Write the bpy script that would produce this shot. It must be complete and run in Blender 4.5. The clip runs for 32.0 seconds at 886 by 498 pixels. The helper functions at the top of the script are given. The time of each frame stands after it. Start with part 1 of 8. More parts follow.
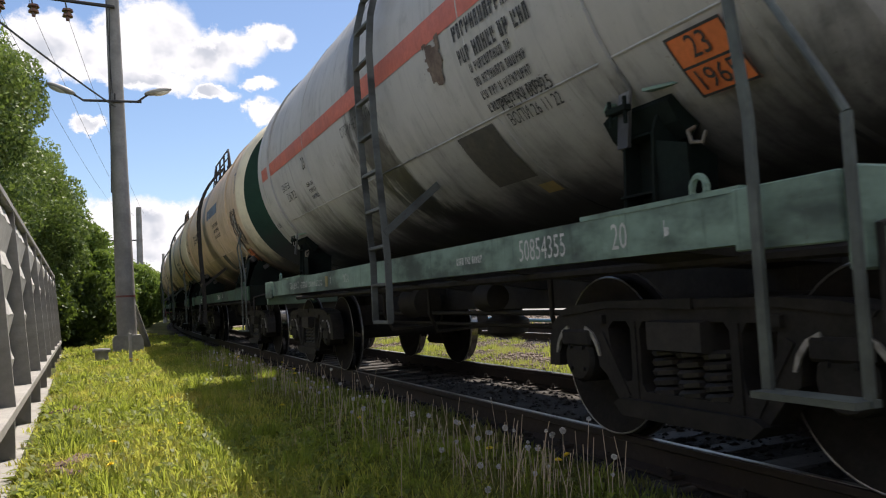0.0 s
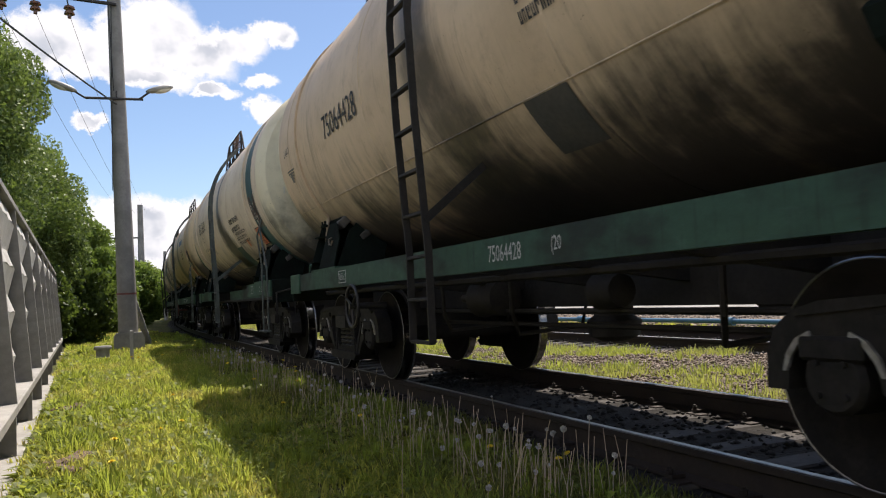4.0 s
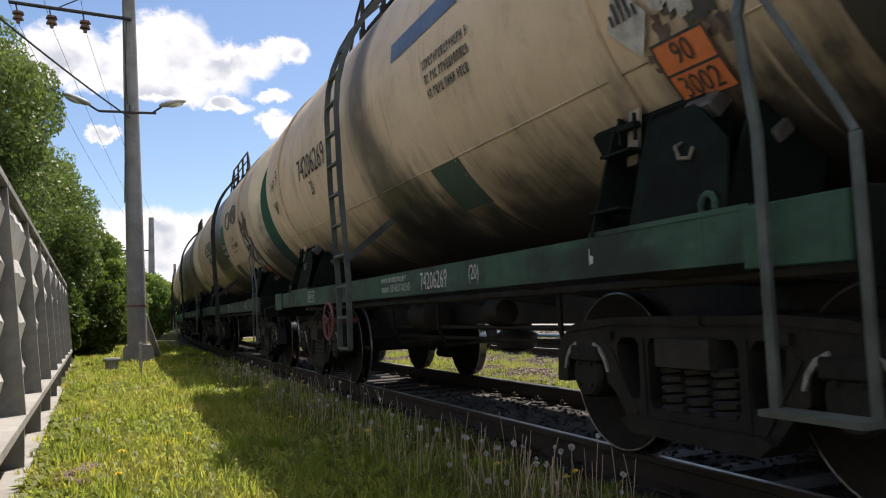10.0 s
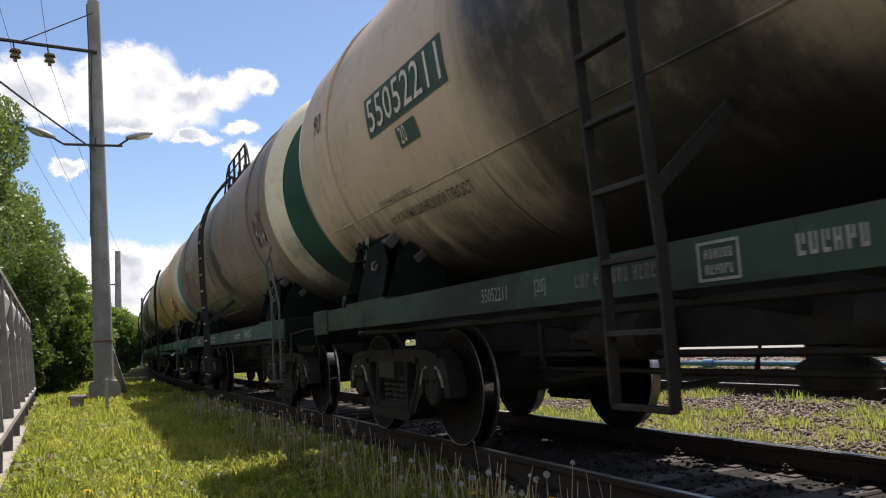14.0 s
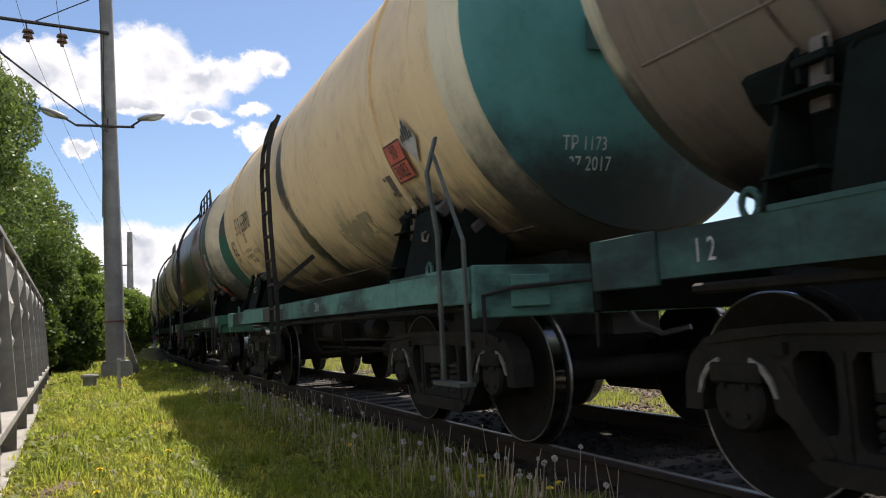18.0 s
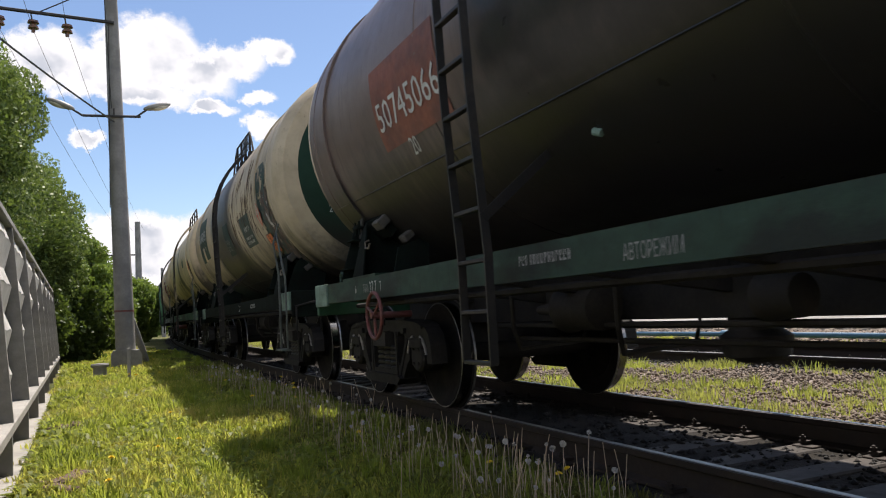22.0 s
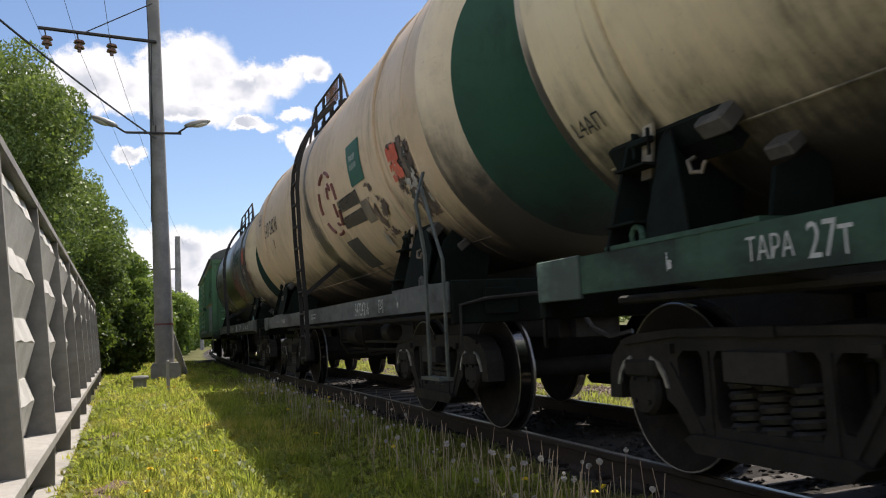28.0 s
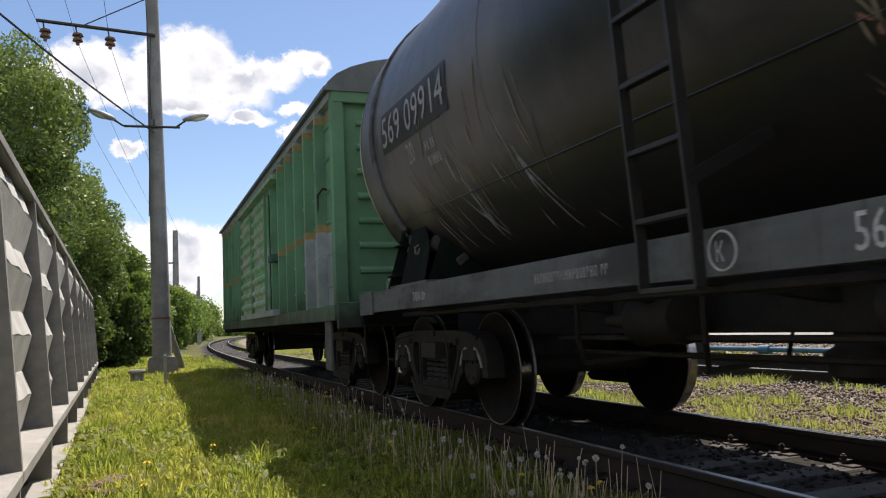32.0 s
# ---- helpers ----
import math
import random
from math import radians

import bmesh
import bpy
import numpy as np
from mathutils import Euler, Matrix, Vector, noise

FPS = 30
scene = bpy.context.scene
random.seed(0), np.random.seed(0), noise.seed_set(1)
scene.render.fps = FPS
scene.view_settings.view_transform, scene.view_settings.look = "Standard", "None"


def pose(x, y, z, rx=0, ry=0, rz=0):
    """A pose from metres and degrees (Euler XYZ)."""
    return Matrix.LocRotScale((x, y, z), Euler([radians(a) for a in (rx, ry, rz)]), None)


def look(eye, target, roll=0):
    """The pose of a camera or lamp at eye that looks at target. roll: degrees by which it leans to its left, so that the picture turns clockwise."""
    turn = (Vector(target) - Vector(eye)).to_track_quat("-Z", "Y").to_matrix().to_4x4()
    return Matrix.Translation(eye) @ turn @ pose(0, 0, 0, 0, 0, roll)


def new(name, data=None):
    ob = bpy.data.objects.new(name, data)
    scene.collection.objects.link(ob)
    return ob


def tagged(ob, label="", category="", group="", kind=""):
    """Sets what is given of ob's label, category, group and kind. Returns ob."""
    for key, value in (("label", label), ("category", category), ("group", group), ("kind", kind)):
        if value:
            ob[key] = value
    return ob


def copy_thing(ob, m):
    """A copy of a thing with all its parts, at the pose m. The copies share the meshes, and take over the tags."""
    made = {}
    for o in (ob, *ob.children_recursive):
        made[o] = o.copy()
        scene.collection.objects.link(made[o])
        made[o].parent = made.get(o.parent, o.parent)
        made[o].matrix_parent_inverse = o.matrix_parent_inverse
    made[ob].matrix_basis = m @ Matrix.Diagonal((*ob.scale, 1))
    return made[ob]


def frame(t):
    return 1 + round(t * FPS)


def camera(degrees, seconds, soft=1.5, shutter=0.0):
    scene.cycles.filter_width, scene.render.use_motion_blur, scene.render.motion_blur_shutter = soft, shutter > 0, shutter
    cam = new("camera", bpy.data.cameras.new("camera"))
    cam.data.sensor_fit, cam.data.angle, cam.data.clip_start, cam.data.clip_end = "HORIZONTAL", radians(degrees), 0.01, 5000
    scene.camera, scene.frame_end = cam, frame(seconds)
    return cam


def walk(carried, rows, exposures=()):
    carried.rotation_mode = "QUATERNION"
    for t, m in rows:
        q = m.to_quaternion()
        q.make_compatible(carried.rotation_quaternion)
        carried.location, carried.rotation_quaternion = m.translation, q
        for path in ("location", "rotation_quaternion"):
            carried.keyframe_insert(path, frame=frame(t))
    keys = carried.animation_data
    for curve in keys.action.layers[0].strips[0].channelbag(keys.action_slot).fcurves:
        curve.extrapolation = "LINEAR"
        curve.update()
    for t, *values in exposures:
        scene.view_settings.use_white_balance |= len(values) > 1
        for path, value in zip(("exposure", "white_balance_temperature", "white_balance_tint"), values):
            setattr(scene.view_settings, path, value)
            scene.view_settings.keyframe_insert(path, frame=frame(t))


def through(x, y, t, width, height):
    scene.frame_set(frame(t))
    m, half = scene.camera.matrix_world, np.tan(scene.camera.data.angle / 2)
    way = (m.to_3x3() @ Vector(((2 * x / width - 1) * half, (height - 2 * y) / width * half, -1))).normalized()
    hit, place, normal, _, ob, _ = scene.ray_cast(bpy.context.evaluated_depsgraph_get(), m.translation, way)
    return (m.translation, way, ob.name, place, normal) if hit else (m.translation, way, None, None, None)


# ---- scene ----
from mathutils import geometry

# ------------------------------------------------------------------ camera
EYE = Vector((0.0, 0.0, 0.879))
# seconds, turn to the right, tilt up, lean (degrees)
TURNS = [
    (0, 23.33, 3.54, -2.90), (0.5, 23.40, 3.70, -2.67), (1, 23.44, 3.58, -2.75), (1.5, 23.44, 3.48, -2.89), (2, 23.48, 3.30, -2.93),
    (2.5, 23.54, 3.08, -2.94), (3, 23.45, 2.78, -2.96), (3.5, 23.26, 3.06, -2.76), (5.5, 23.25, 4.04, -2.85), (6, 23.20, 3.92, -2.89),
    (6.5, 23.21, 4.09, -2.82), (7, 23.15, 4.26, -2.73), (7.5, 22.98, 4.35, -2.74), (8, 22.72, 4.35, -2.74), (8.5, 22.58, 4.37, -2.67),
    (9, 22.49, 4.35, -2.60), (9.5, 22.47, 4.40, -2.22), (10, 22.61, 4.58, -2.15), (10.5, 23.31, 5.00, -2.73), (11, 24.14, 5.52, -3.86),
    (11.5, 25.06, 6.26, -3.93), (12, 25.26, 6.72, -3.29), (12.5, 25.14, 7.07, -4.07), (13, 25.19, 7.23, -4.79), (13.5, 24.84, 6.99, -4.14),
    (14, 24.84, 6.57, -3.31), (14.5, 25.15, 6.19, -2.88), (16.5, 24.37, 5.71, -2.65), (17, 24.25, 5.64, -2.59), (17.5, 24.14, 5.61, -2.57),
    (18, 24.02, 5.42, -2.74), (18.5, 24.08, 5.02, -2.71), (19, 24.13, 4.67, -2.69), (19.5, 24.06, 4.49, -2.94), (20, 23.75, 4.31, -2.99),
    (20.5, 23.51, 4.17, -2.91), (21, 23.33, 4.20, -2.96), (21.5, 23.29, 4.23, -3.07), (22, 23.46, 4.50, -3.17), (22.5, 23.36, 4.86, -3.16),
    (23, 23.23, 4.97, -2.93), (23.5, 23.12, 4.97, -2.73), (24, 22.89, 5.00, -2.77), (24.5, 22.76, 5.11, -2.71), (25, 22.53, 5.46, -2.59),
    (25.5, 22.11, 5.61, -2.54), (27.5, 21.03, 5.90, -2.62), (28, 20.94, 5.72, -2.83), (28.5, 20.96, 5.48, -2.93), (29, 20.99, 5.30, -3.09),
    (29.5, 21.05, 5.13, -3.15), (30, 21.22, 4.94, -3.21), (30.5, 21.22, 5.07, -3.10), (31, 21.08, 5.33, -3.13), (31.5, 20.99, 5.41, -2.77),
    (32, 21.07, 5.41, -2.47),
]


def held(turn, tilt, lean):
    return Matrix.Translation(EYE) @ pose(0, 0, 0, 0, 0, -turn) @ pose(0, 0, 0, 90 + tilt) @ pose(0, 0, 0, 0, 0, lean)


cam = camera(59.0, 32.0, soft=1.1, shutter=0.12)
walk(cam, [(t, held(a, b, c)) for t, a, b, c in TURNS])

# ------------------------------------------------------------------ light
SUN_TO = Vector((1.56, 1.75, 3.94)).normalized()
SUN_EL = math.asin(SUN_TO.z)
SUN_AZ = math.atan2(SUN_TO.x, SUN_TO.y)
lamp = bpy.data.lights.new("sun", "SUN")
lamp.energy, lamp.angle, lamp.color = 5.0, radians(0.53), (1.0, 0.94, 0.82)
sun = new("sun", lamp)
sun.matrix_world = look(SUN_TO * 60, (0, 0, 0))
scene.view_settings.exposure = 0.40
scene.view_settings.use_white_balance = True
scene.view_settings.white_balance_temperature = 6500
scene.view_settings.white_balance_tint = 15


class Nodes:
    """A short way to wire a node tree."""

    def __init__(self, tree):
        self.tree = tree
        tree.nodes.clear()

    def add(self, kind, **values):
        n = self.tree.nodes.new(kind)
        for key, value in values.items():
            if key in ("operation", "blend_type", "data_type", "sky_type", "sun_disc", "feature", "bands_direction",
                       "wave_type", "noise_dimensions", "sun_elevation", "sun_rotation", "clamp", "interpolation_type",
                       "air_density", "dust_density", "ozone_density"):
                if key == "operation": n.operation = value
                elif key == "blend_type": n.blend_type = value
                elif key == "data_type": n.data_type = value
                elif key == "sky_type": n.sky_type = value
                elif key == "sun_disc": n.sun_disc = value
                elif key == "feature": n.feature = value
                elif key == "bands_direction": n.bands_direction = value
                elif key == "wave_type": n.wave_type = value
                elif key == "noise_dimensions": n.noise_dimensions = value
                elif key == "sun_elevation": n.sun_elevation = value
                elif key == "sun_rotation": n.sun_rotation = value
                elif key == "interpolation_type": n.interpolation_type = value
                elif key == "air_density": n.air_density = value
                elif key == "dust_density": n.dust_density = value
                elif key == "ozone_density": n.ozone_density = value
            else:
                slot = n.inputs[int(key[1:])] if key[0] == "i" and key[1:].isdigit() else n.inputs[key.replace("_", " ")]
                if isinstance(value, bpy.types.NodeSocket):
                    self.tree.links.new(value, slot)
                else:
                    slot.default_value = value
        return n

    def math(self, op, a, b=0.0, c=0.0):
        return self.add("ShaderNodeMath", operation=op, i0=a, i1=b, i2=c).outputs[0]

    def vec(self, op, a, b=(0, 0, 0)):
        n = self.add("ShaderNodeVectorMath", operation=op, i0=a, i1=b)
        return n.outputs["Value"] if op in ("LENGTH", "DISTANCE", "DOT_PRODUCT") else n.outputs[0]

    def noise(self, vector, scale, detail=4.0, rough=0.55):
        return self.add("ShaderNodeTexNoise", Vector=vector, Scale=scale, Detail=detail, Roughness=rough).outputs[0]

    def steps(self, value, lo, hi, a=0.0, b=1.0):
        n = self.add("ShaderNodeMapRange", interpolation_type="SMOOTHSTEP", i0=value, i1=lo, i2=hi, i3=a, i4=b)
        return n.outputs[0]

    def mix(self, fac, a, b, blend="MIX"):
        n = self.add("ShaderNodeMix", data_type="RGBA", blend_type=blend)
        for slot, value in ((0, fac), (6, a), (7, b)):
            if isinstance(value, bpy.types.NodeSocket):
                self.tree.links.new(value, n.inputs[slot])
            else:
                n.inputs[slot].default_value = value if slot == 0 else (*value[:3], 1.0)
        return n.outputs[2]


def build_sky():
    world = bpy.data.worlds.new("sky")
    scene.world = world
    world.use_nodes = True
    n = Nodes(world.node_tree)
    sky = n.add("ShaderNodeTexSky", sky_type="NISHITA", sun_disc=False, sun_elevation=SUN_EL, sun_rotation=SUN_AZ,
                air_density=1.0, dust_density=0.30, ozone_density=2.8)
    way = n.add("ShaderNodeTexCoord").outputs["Generated"]
    parts = n.add("ShaderNodeSeparateXYZ", i0=way)
    ahead = n.math("MAXIMUM", parts.outputs[1], 0.02)
    u = n.math("DIVIDE", parts.outputs[0], ahead)
    v = n.math("DIVIDE", parts.outputs[2], ahead)
    flat = n.add("ShaderNodeCombineXYZ", i0=u, i1=v, i2=0.0).outputs[0]
    n1 = n.add("ShaderNodeTexNoise", Vector=flat, Scale=15.0, Detail=9.0, Roughness=0.68).outputs[1]
    wob = n.vec("MULTIPLY", n.vec("SUBTRACT", n1, (0.5, 0.5, 0.5)), (0.085, 0.06, 0.0))
    bent = n.vec("ADD", flat, wob)
    # heaps of fair-weather cloud: centre and half size on the picture plane ahead
    heaps = [(-0.115, 0.302, 0.050, 0.030), (-0.063, 0.320, 0.052, 0.038), (-0.012, 0.308, 0.052, 0.032), (0.038, 0.325, 0.056, 0.048), (0.074, 0.334, 0.040, 0.046),
             (0.112, 0.316, 0.048, 0.034), (0.153, 0.331, 0.044, 0.024), (0.205, 0.350, 0.030, 0.019), (0.030, 0.284, 0.088, 0.016), (0.128, 0.274, 0.026, 0.010),
             (0.188, 0.288, 0.026, 0.010), (0.186, 0.254, 0.028, 0.016), (-0.018, 0.227, 0.022, 0.008), (0.030, 0.104, 0.070, 0.034), (0.085, 0.106, 0.036, 0.032),
             (-0.035, 0.092, 0.045, 0.030), (0.055, 0.075, 0.09, 0.03), (-0.32, 0.30, 0.14, 0.06), (0.45, 0.20, 0.14, 0.05), (0.62, 0.34, 0.2, 0.06)]
    field = None
    for cx, cy, rx, ry in heaps:
        d = n.vec("LENGTH", n.vec("MULTIPLY", n.vec("SUBTRACT", bent, (cx, cy, 0)), (1 / rx, 1 / ry, 0)))
        one = n.math("SUBTRACT", 1.0, d)
        field = one if field is None else n.math("MAXIMUM", field, one)
    fine = n.math("MULTIPLY", n.math("SUBTRACT", n.noise(flat, 30.0, 9.0, 0.66), 0.5), 0.9)
    field = n.math("ADD", field, fine)
    heap = n.steps(field, -0.20, 0.22)
    # loose clouds over the rest of the sky, mostly unseen, cover raised as fill
    loose = n.steps(n.noise(n.vec("MULTIPLY", way, (2.2, 2.2, 4.5)), 1.3, 6.0, 0.6), 0.48, 0.62)
    away = n.steps(parts.outputs[1], 0.75, 0.35)
    loose = n.math("MULTIPLY", n.math("MULTIPLY", loose, away), n.steps(parts.outputs[2], 0.03, 0.15))
    cover = n.math("MAXIMUM", heap, loose)
    body = n.steps(n.noise(n.vec("ADD", flat, (0.31, 0.17, 0.0)), 13.0, 4.0, 0.5), 0.44, 0.62)
    thick = n.math("MULTIPLY", n.steps(field, 0.28, 0.6), body)
    tone = n.mix(thick, (1.0, 1.0, 1.0), (0.60, 0.64, 0.70))
    blue = n.add("ShaderNodeBackground", Color=sky.outputs[0], Strength=0.105)
    # clouds away from the sun, unseen and front-lit, brightened to fill shaded flanks
    white = n.add("ShaderNodeBackground", Color=tone, Strength=n.math("ADD", 0.80, n.math("MULTIPLY", n.steps(parts.outputs[1], 0.4, -0.3), 0.7)))
    both = n.add("ShaderNodeMixShader", i0=cover, i1=blue.outputs[0], i2=white.outputs[0])
    out = n.add("ShaderNodeOutputWorld", i0=both.outputs[0])


build_sky()

# ------------------------------------------------------------------ materials


def finish(n, colour, rough, metal=0.0, height=None, bump=0.3, dist=0.01, **extra):
    shader = n.add("ShaderNodeBsdfPrincipled", Base_Color=colour, Roughness=rough, Metallic=metal)
    for key, value in extra.items():
        slot = shader.inputs[key.replace("_", " ")]
        if isinstance(value, bpy.types.NodeSocket):
            n.tree.links.new(value, slot)
        else:
            slot.default_value = value
    if height is not None:
        b = n.add("ShaderNodeBump", Strength=bump, Distance=dist, Height=height)
        n.tree.links.new(b.outputs[0], shader.inputs["Normal"])
    n.add("ShaderNodeOutputMaterial", i0=shader.outputs[0])


def material(name):
    m = bpy.data.materials.new(name)
    m.use_nodes = True
    return m, Nodes(m.node_tree)


def plain(name, a, b, scale=6.0, rough=0.7, metal=0.0, bump=0.25, dist=0.008, fine=40.0, lo=0.35, hi=0.7, vary=0.0, spec=0.5):
    """Two tones in blotches, with grain, relief and a change from piece to piece."""
    m, n = material(name)
    at = n.add("ShaderNodeTexCoord").outputs["Object"]
    big = n.noise(at, scale, 5.0, 0.6)
    small = n.noise(at, scale * fine / 6.0, 3.0, 0.6)
    col = n.mix(n.steps(big, lo, hi), a, b)
    col = n.mix(n.math("MULTIPLY", n.steps(small, 0.3, 0.75), 0.35), col, tuple(x * 0.55 for x in a))
    if vary:
        rnd = n.add("ShaderNodeObjectInfo").outputs["Random"]
        hsv = n.add("ShaderNodeHueSaturation", Value=n.math("ADD", 1.0 - vary / 2, n.math("MULTIPLY", rnd, vary)), Color=col)
        col = hsv.outputs[0]
    r = n.math("ADD", rough - 0.08, n.math("MULTIPLY", small, 0.16))
    finish(n, col, r, metal, n.math("ADD", big, n.math("MULTIPLY", small, 0.6)), bump, dist, Specular_IOR_Level=spec)
    return m


def paint(name, base, worn, rough=0.42, streak=0.5, oil=0.0, oil_colour=(0.02, 0.018, 0.016), blotch=0.4, spec=0.35, spread=1.7, soot_shade=0.0, hatch=0.0, low_soft=0.35, cover=0.95, sharp=0.30):
    """Weathered tank paint: runs in patches, rubbed blotches, an oil spill below the filling hatch, and low dirt mixed
    with painted belly shade.
    """
    m, n = material(name)
    at = n.add("ShaderNodeTexCoord").outputs["Object"]
    rnd = n.add("ShaderNodeObjectInfo").outputs["Random"]
    shift = n.add("ShaderNodeCombineXYZ", i0=0.0, i1=n.math("MULTIPLY", rnd, 40.0), i2=0.0).outputs[0]
    here = n.vec("ADD", at, shift)
    bent = n.vec("ADD", here, n.vec("MULTIPLY", n.add("ShaderNodeTexNoise", Vector=here, Scale=1.1, Detail=3.0).outputs[1], (0.0, 0.22, 0.0)))
    runs = n.noise(n.vec("MULTIPLY", bent, (0.5, 4.2, 0.5)), 1.6, 7.0, 0.68)
    thin = n.noise(n.vec("MULTIPLY", bent, (0.9, 17.0, 0.8)), 1.7, 5.0, 0.65)
    where = n.steps(n.noise(n.vec("MULTIPLY", here, (0.5, 1.0, 0.7)), 0.85, 3.0, 0.5), 0.42, 0.66)
    big = n.noise(here, 0.9, 6.0, 0.62)
    mid = n.noise(here, 4.5, 6.0, 0.66)
    fine = n.noise(here, 26.0, 5.0, 0.65)
    col = n.mix(n.math("MULTIPLY", n.steps(big, 0.40, 0.70), blotch), base, worn)
    col = n.mix(n.math("MULTIPLY", n.steps(mid, 0.50, 0.78), 0.30), col, tuple(x * 0.55 for x in worn))
    col = n.mix(n.math("MULTIPLY", n.steps(mid, 0.46, 0.24), 0.22), col, tuple(min(0.9, x * 1.12) for x in base))
    col = n.mix(n.math("MULTIPLY", n.math("MULTIPLY", n.steps(runs, 0.47, 0.74), where), streak), col, tuple(x * 0.40 for x in worn))
    col = n.mix(n.math("MULTIPLY", n.math("MULTIPLY", n.steps(thin, 0.54, 0.74), n.math("ADD", 0.15, n.math("MULTIPLY", where, 0.85))), streak * 0.75), col, tuple(x * 0.30 for x in worn))
    specks = n.steps(n.noise(here, 48.0, 3.0, 0.5), 0.66, 0.74)
    col = n.mix(n.math("MULTIPLY", n.math("MULTIPLY", specks, n.steps(mid, 0.45, 0.6)), 0.55), col, (0.075, 0.042, 0.028))
    col = n.mix(n.math("MULTIPLY", n.steps(fine, 0.60, 0.8), 0.18), col, (0.09, 0.06, 0.04))
    rough_out = n.math("ADD", rough, n.math("MULTIPLY", mid, 0.22))
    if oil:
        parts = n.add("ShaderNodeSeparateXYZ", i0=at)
        # widening the spill downwards also darkens the belly as shade would
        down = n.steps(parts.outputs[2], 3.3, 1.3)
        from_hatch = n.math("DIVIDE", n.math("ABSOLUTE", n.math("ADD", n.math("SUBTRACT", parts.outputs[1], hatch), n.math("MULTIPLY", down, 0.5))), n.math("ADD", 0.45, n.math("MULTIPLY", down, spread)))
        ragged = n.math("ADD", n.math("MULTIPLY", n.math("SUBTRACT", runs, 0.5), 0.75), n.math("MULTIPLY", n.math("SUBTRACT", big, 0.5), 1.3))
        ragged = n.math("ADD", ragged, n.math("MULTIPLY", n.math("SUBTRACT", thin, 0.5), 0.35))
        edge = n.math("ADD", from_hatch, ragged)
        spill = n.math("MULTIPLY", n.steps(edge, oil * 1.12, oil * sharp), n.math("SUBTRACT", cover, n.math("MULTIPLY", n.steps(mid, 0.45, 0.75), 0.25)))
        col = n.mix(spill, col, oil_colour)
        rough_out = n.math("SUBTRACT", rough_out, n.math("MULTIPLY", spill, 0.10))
    if soot_shade:
        # oily road dirt and belly shade, painted as one low dark with ragged edge
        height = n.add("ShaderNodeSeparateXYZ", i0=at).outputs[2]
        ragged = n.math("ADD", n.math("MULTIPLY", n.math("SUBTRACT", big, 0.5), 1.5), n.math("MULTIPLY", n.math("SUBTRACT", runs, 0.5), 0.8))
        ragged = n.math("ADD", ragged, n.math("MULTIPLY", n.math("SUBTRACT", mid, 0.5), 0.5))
        low_dark = n.math("MULTIPLY", n.steps(n.math("ADD", height, ragged), 2.93 - soot_shade + low_soft * 1.35, 2.93 - soot_shade - low_soft * 1.1), 0.95)
        col = n.mix(low_dark, col, (0.022, 0.020, 0.018))
    finish(n, col, rough_out, 0.0, n.math("ADD", n.math("MULTIPLY", fine, 0.35), n.math("ADD", n.math("MULTIPLY", mid, 0.5), runs)), 0.22, 0.008,
           Specular_IOR_Level=spec)
    return m


def frame_paint(name, base, dirt, rough=0.55):
    """Paint on a side beam: oily sooty dirt in long patches, chips and pale scuffs."""
    m, n = material(name)
    at = n.add("ShaderNodeTexCoord").outputs["Object"]
    rnd = n.add("ShaderNodeObjectInfo").outputs["Random"]
    here = n.vec("ADD", at, n.add("ShaderNodeCombineXYZ", i0=0.0, i1=n.math("MULTIPLY", rnd, 60.0), i2=0.0).outputs[0])
    patch = n.noise(n.vec("MULTIPLY", here, (1.0, 1.0, 2.2)), 0.75, 5.0, 0.62)
    mid = n.noise(n.vec("MULTIPLY", here, (1.0, 1.0, 2.0)), 5.0, 6.0, 0.66)
    runs = n.noise(n.vec("MULTIPLY", here, (1.0, 14.0, 1.2)), 1.6, 5.0, 0.6)
    fine = n.noise(here, 34.0, 5.0, 0.6)
    col = n.mix(n.math("MULTIPLY", n.steps(mid, 0.38, 0.70), 0.45), base, tuple(x * 0.55 + y * 0.3 for x, y in zip(base, dirt)))
    col = n.mix(n.math("MULTIPLY", n.steps(mid, 0.42, 0.28), 0.35), col, tuple(min(0.8, x * 1.45 + 0.02) for x in base))
    col = n.mix(n.math("MULTIPLY", n.steps(patch, 0.46, 0.62), 0.85), col, dirt)
    col = n.mix(n.math("MULTIPLY", n.steps(runs, 0.54, 0.74), 0.45), col, dirt)
    col = n.mix(n.math("MULTIPLY", n.steps(fine, 0.64, 0.74), 0.5), col, (0.07, 0.04, 0.028))
    finish(n, col, n.math("ADD", rough, n.math("MULTIPLY", mid, 0.2)), 0.0, n.math("ADD", mid, n.math("MULTIPLY", fine, 0.5)), 0.35, 0.006, Specular_IOR_Level=0.3)
    return m


M = {}
M["cream"] = paint("cream_paint", (0.68, 0.51, 0.335), (0.38, 0.265, 0.16), streak=0.6, oil=0.85, hatch=0.25, spread=0.6, cover=0.80, soot_shade=1.02)
M["cream_plain"] = paint("cream_paint_plain", (0.68, 0.51, 0.335), (0.42, 0.30, 0.18), streak=0.55, oil=0.35, spread=1.0, soot_shade=1.15)
M["cream_tan"] = paint("tan_paint", (0.58, 0.44, 0.305), (0.36, 0.26, 0.17), streak=0.4, oil=2.5, hatch=0.42, spread=0.15, sharp=0.50, cover=0.97, soot_shade=1.08)
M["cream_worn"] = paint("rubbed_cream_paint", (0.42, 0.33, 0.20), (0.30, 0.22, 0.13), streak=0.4)
